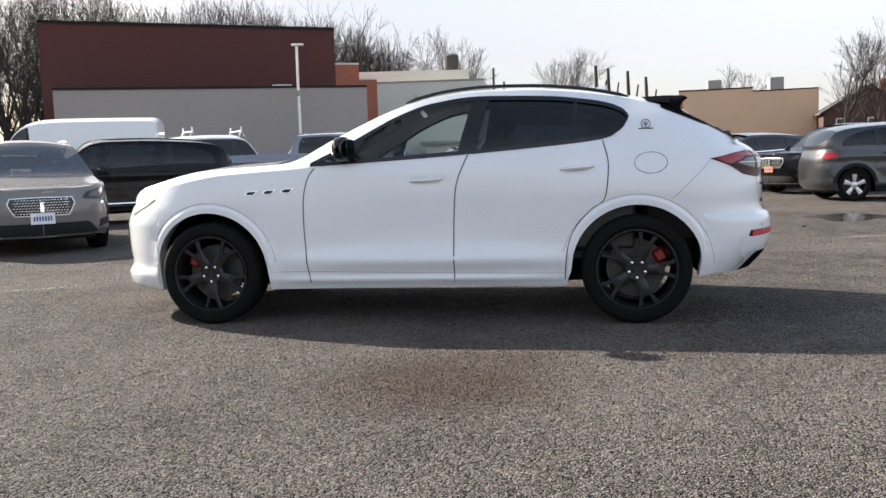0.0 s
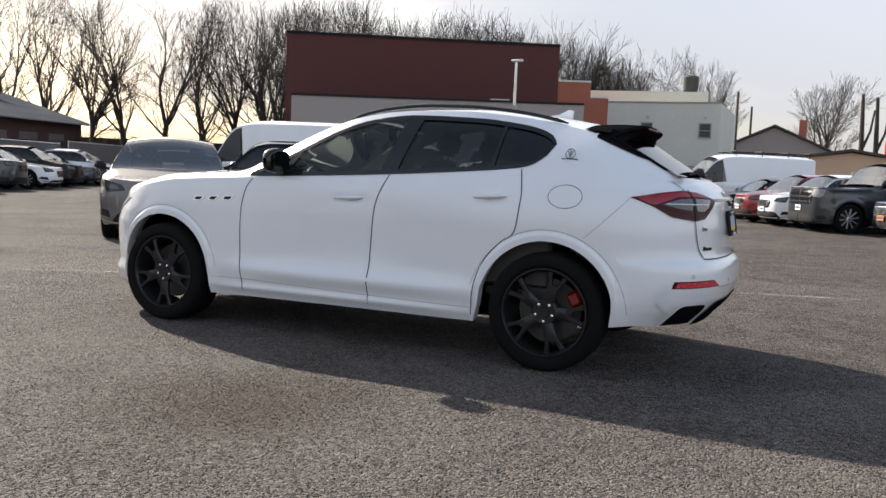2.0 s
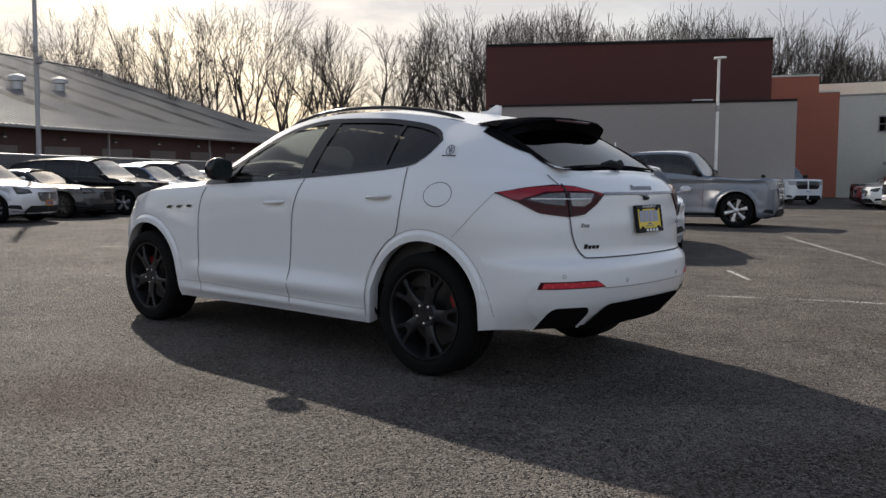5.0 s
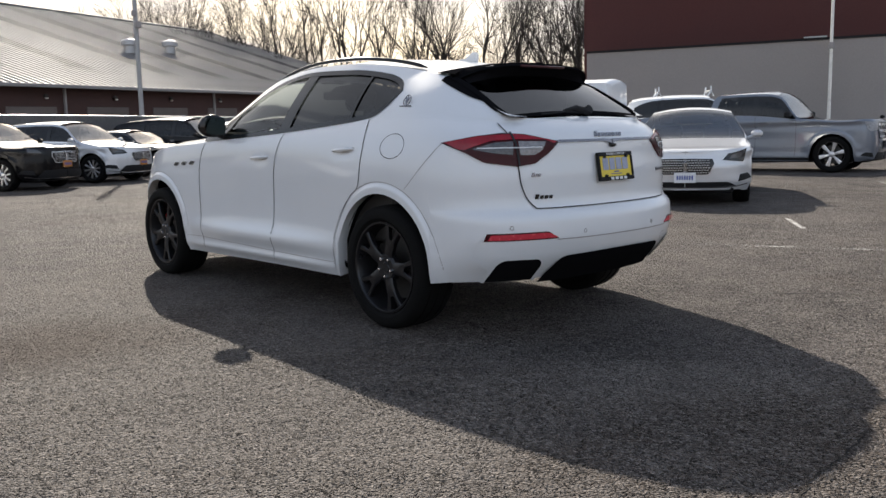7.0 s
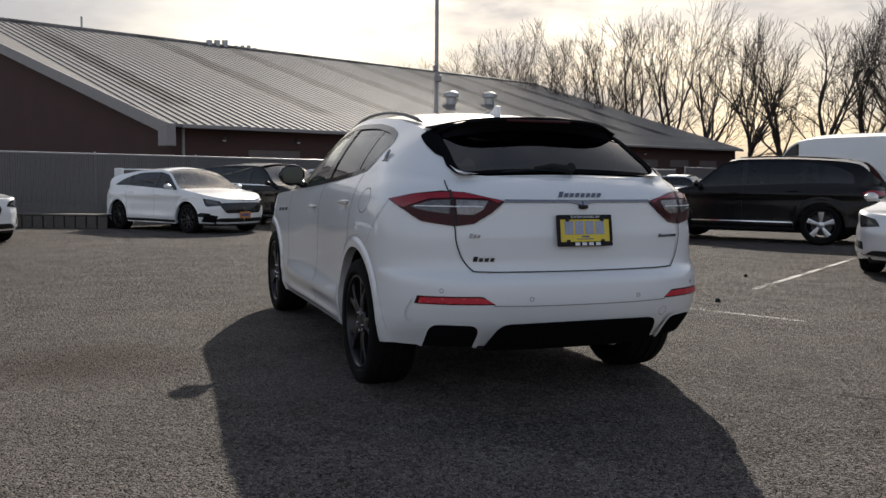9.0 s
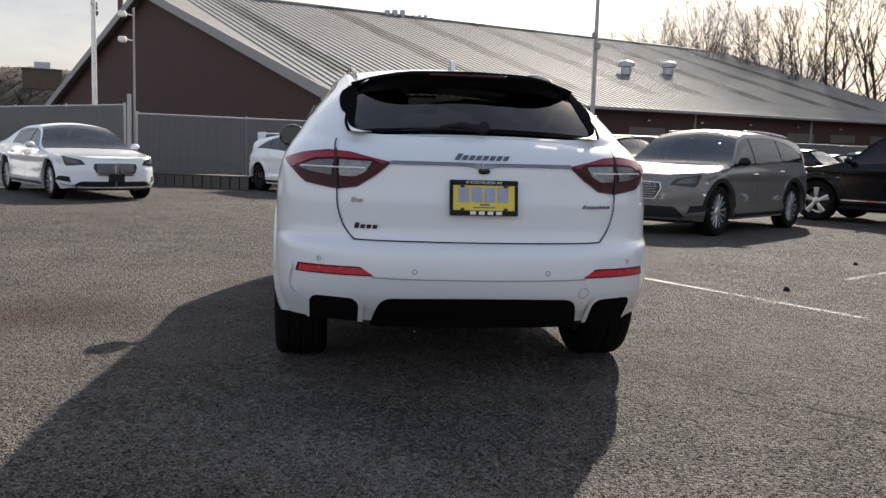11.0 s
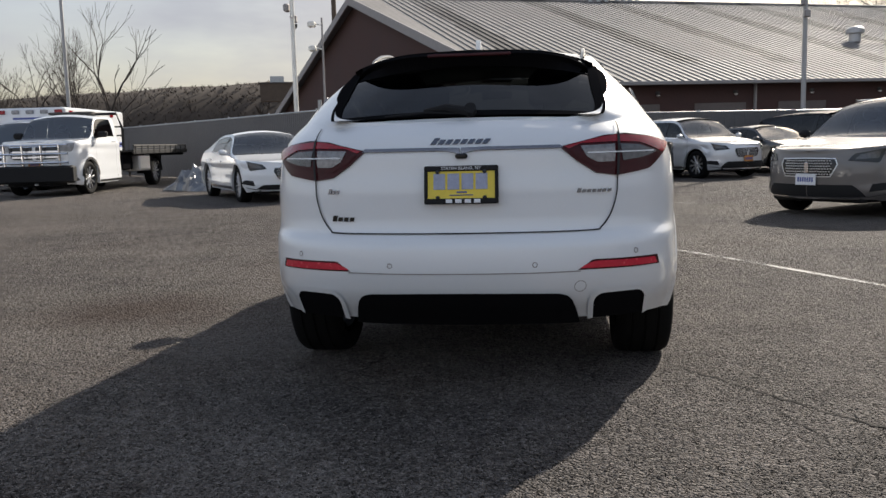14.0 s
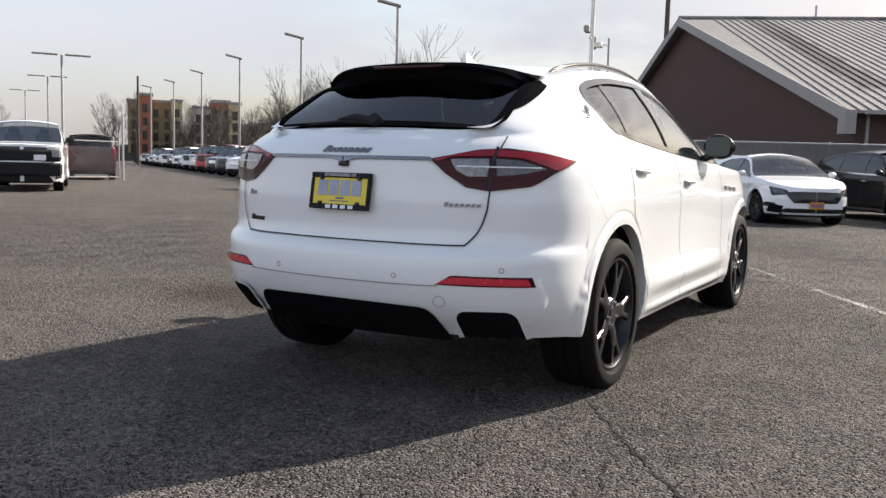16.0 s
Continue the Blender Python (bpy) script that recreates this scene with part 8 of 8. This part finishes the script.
hill()
hb = thing("hut", "low grey flat-roofed hut with a rooftop box on the hill", "building", Matrix.Translation((-129.3, -42.5, 8.2)) @ Matrix.Rotation(math.atan2(5.05, -1.6), 4, 'Z'), kind="structure")
part("wall", box(-2.6, 2.6, -1.6, 1.6, 0, 2.72), M["wood"], hb, smooth=False)
part("roof", box(-2.75, 2.75, -1.75, 1.75, 2.722, 2.9), M["darkroof"], hb, smooth=False)
part("rooftop_box", box(-1.0, 1.15, -0.8, 0.8, 2.9, 3.9, 0.05), M["galv"], hb, smooth=False)


def tree_mesh(seed, h, trunk=0.27, spread=0.42, levels=6, stems=1, sides=2, girth=0.0175):
    """A bare spreading tree: the trunk forks again and again into rising boughs, with side shoots along each."""
    rnd = random.Random(seed)
    thick, thin = [], []

    def grow(p, d, ln, r, lev):
        n = 5 if lev == 0 else (4 if lev < 3 else (3 if lev < 5 else 2))
        end = max(0.0105, r * (0.78 if lev == 0 else 0.66))
        pts, rad = [p.copy()], [r]
        for i in range(n):
            d = (d + Vector((rnd.uniform(-1, 1), rnd.uniform(-1, 1), rnd.uniform(-0.7, 0.7))) * (0.05 if lev == 0 else 0.15) + Vector((0, 0, 0.05))).normalized()
            pts.append(pts[-1] + d * ln / n)
            rad.append(r + (end - r) * (i + 1) / n)
        (thick if lev <= 2 else thin).append(tube(pts, rad, 7 if lev == 0 else (5 if lev <= 2 else 3), False))
        if lev >= levels:
            return

        def shoot(q, way, wide, l2, r2, lv):
            side = way.cross(Vector((rnd.uniform(-1, 1), rnd.uniform(-1, 1), rnd.uniform(-1, 1)))).normalized()
            grow(q, (way + side * wide).normalized(), l2, max(0.0100, r2), lv)
        forks = 3 if lev == 0 or rnd.random() < 0.35 else 2
        for k in range(forks):
            shoot(pts[-1], d, spread * rnd.uniform(0.55, 1.25) * (0.55 if k == 0 else 1.0), ln * rnd.uniform(0.66, 0.88), end * (0.88 if k == 0 else rnd.uniform(0.6, 0.8)), lev + 1)
        for k in range(sides if lev else 2):
            w = rnd.uniform(0.55, 0.95) if lev == 0 else rnd.uniform(0.2, 0.95)
            a = min(n - 1, int(w * n))
            shoot(pts[a].lerp(pts[a + 1], w * n - a), (pts[a + 1] - pts[a]).normalized(), rnd.uniform(0.7, 1.15), ln * rnd.uniform(0.45, 0.7), rad[a] * 0.45, min(levels, lev + 2))

    for s_ in range(stems):
        q = Vector((rnd.uniform(-0.6, 0.6), rnd.uniform(-0.6, 0.6), 0)) * (stems > 1)
        grow(q, Vector((rnd.uniform(-0.1, 0.1), rnd.uniform(-0.1, 0.1), 1)).normalized(), h * trunk, h * (girth if stems == 1 else 0.013), 0)
    return mesh_of("trunk", *join(*thick), M["bark"]), mesh_of("crown", *join(*thin), M["bark"], False)


FORMS = [tree_mesh(11, 15.5), tree_mesh(12, 15.5, 0.25, 0.36, 5, 2), tree_mesh(23, 15.5, 0.28, 0.40), tree_mesh(14, 15.5, 0.26, 0.36), tree_mesh(25, 15.5, 0.25, 0.50),
         tree_mesh(16, 15.5, 0.24, 0.44, 5, 2), tree_mesh(17, 15.5, 0.22, 0.48, 5, 2), tree_mesh(38, 15.5, 0.26, 0.62, 4, 1, 1, 0.0105)]
for f_ in FORMS:
    # every form stands 15.5 m tall
    top = max(v.co.z for v in f_[1].vertices)
    for me in f_:
        me.transform(Matrix.Scale(15.5 / top, 4))
rt = random.Random(5)


def tree(at, form, s, lb="tall bare winter tree", grp="bare trees round the lot"):
    th = thing("tree", lb, "tree", Matrix.Translation((*at, 0)) @ Matrix.Rotation(rt.uniform(0, 6.28), 4, 'Z') @ Matrix.Diagonal((s, s, s * rt.uniform(0.95, 1.08), 1)), grp)
    part("trunk", FORMS[form][0], None, th)
    part("crown", FORMS[form][1], None, th)


# grove between the hall and the red building
for x, y, s in ((-69, 25.5, 0.5), (-66.5, 31.5, 0.75), (-67.5, 36, 0.8), (-63, 37, 0.95), (-61, 40.6, 1.0), (-59, 43.4, 1.05), (-57, 45.5, 0.95), (-55, 48.4, 1.0), (-53, 50.5, 1.0), (-51, 52.5, 1.08), (-48.5, 54.5, 0.95), (-46.5, 56.6, 1.0), (-44.5, 58.5, 0.95), (-42, 55, 0.9), (-38.5, 52.5, 0.95), (-36.0, 56.0, 0.95)):
    tree((x, y), rt.choice((0, 1, 2, 3, 4)), s * 1.04)
# dense band behind the red hall
for i in range(40):
    t = i / 39
    x, y = -45 + 30 * t + rt.uniform(-1.0, 1.0), 64 + 17 * t + rt.uniform(-3, 3)
    tree((x, y), 5 + i % 2, 1.06 - 0.30 * t ** 4 + rt.uniform(-0.05, 0.05), "bare tree in the dense band behind the red hall")
for x, y, s, f in ((-11.4, 93.3, 1.0, 4), (0.2, 103.7, 0.85, 4), (-12.7, 102, 0.9, 2), (0.5, 113, 0.9, 0), (26.2, 79.7, 0.72, 4), (29.5, 79.0, 0.72, 0), (33, 84, 0.7, 2), (22, 113, 0.75, 4)):
    tree((x, y), f, s * 1.08, "bare tree beyond the street")
for x, y, h in ((4.4, 103.7, 12.0), (5.9, 103.7, 11.6), (8.3, 104, 11.2), (10.5, 104, 10.4)):
    th = thing("tree", "bare topped tree stump beyond the street", "tree", Matrix.Translation((x, y, 0)))
    part("trunk", join(tube([(0, 0, 0), (0.1, 0, h * 0.5), (-0.1, 0.1, h)], [0.35, 0.28, 0.18], 7), tube([(0.05, 0, h * 0.45), (0.9, 0.2, h * 0.65), (1.2, 0.2, h * 0.85)], [0.2, 0.15, 0.1], 6)), M["bark"], th)
for x, y, s in ((-111, 23.6, 0.95), (-106, 27, 0.9), (-99, 29.7, 0.95), (-97, 34, 0.95), (-96, 38.5, 0.98), (-88, 36, 0.95), (-80, 36, 1.0), (-142, 20.8, 1.0), (-75, 37, 1.02), (-71.5, 43, 1.0)):
    tree((x, y), rt.choice((0, 2, 4)), s * 1.12, "bare tree beyond the brick hall")
for x, y, s, f in ((-32.3, -20.1, 0.64, 7), (-40.5, -29.0, 0.60, 7), (-48, -41, 0.5, 1), (-53, -44, 0.55, 3), (-45, -36, 0.48, 2), (-62, -52, 0.55, 3), (-83, -86, 0.75, 1), (-90, -90, 0.75, 3), (-76, -92, 0.8, 1), (-96, -84, 0.7, 2), (-70, -76, 0.7, 1), (-88, -110, 0.75, 3), (-82, -104, 0.8, 1), (-58, -100, 0.7, 0), (-66, -108, 0.7, 1)):
    tree((x, y), f if f in (1, 3, 7) else 5, s * 0.80, "bare tree along the drive")
for k in range(22):
    tree((-37 - 2.3 * k + rt.uniform(-3, 1), -26 - 3.3 * k + rt.uniform(-2, 2)), rt.choice((5, 6)), rt.uniform(0.34, 0.50), "small bare tree behind the long rank")


def scrub(at0, at1, n, h, seed, lb, wide=0.022):
    """A band of thin bare stems."""
    r = random.Random(seed)
    v, f = [], []
    for i in range(n):
        t = r.random()
        p = Vector((*at0, 0)).lerp(Vector((*at1, 0)), t) + Vector((r.uniform(-2.5, 2.5), r.uniform(-2.5, 2.5), 0))
        hh = h * r.uniform(0.4, 1.0)
        for k in range(5):
            a = r.uniform(0, 6.28)
            q = p + Vector((math.cos(a) * hh * 0.4, math.sin(a) * hh * 0.4, hh * r.uniform(0.6, 1)))
            wv = Vector((-math.sin(a), math.cos(a), 0)) * wide
            mid = p.lerp(q, 0.5) + Vector((0, 0, hh * 0.12))
            o = len(v)
            v += [p - wv, p + wv, mid - wv * 0.7, mid + wv * 0.7, q]
            f += [(o, o + 1, o + 3, o + 2), (o + 2, o + 3, o + 4)]
    tagged(part("scrub", (v, f), M["scrub"], smooth=False), lb, "scrub", kind="stuff")


scrub((-74, 22), (-34, 64), 2600, 3.8, 1, "brown winter scrub under the grove", 0.05)
tagged(part("wall_far", slab((-92, 22), (-34, 72), 0, 3.1, 0.15), M["brick"], smooth=False), "long low brown wall behind the grove", "wall", kind="structure")
scrub((-36, -24), (-62, -62), 700, 2.6, 2, "bare winter brush behind the parked rank")
scrub((-45, 63), (-12, 82), 500, 5.0, 3, "bare undergrowth behind the red hall")
scrub((-66, -66), (-105, -100), 700, 5.0, 4, "bare brush before the apartments")
scrub((-8, 62), (24, 90), 500, 2.5, 6, "weedy brush beyond the street")
scrub((-31, -17), (-44, -26), 200, 2.2, 7, "brush and vines over the fence")
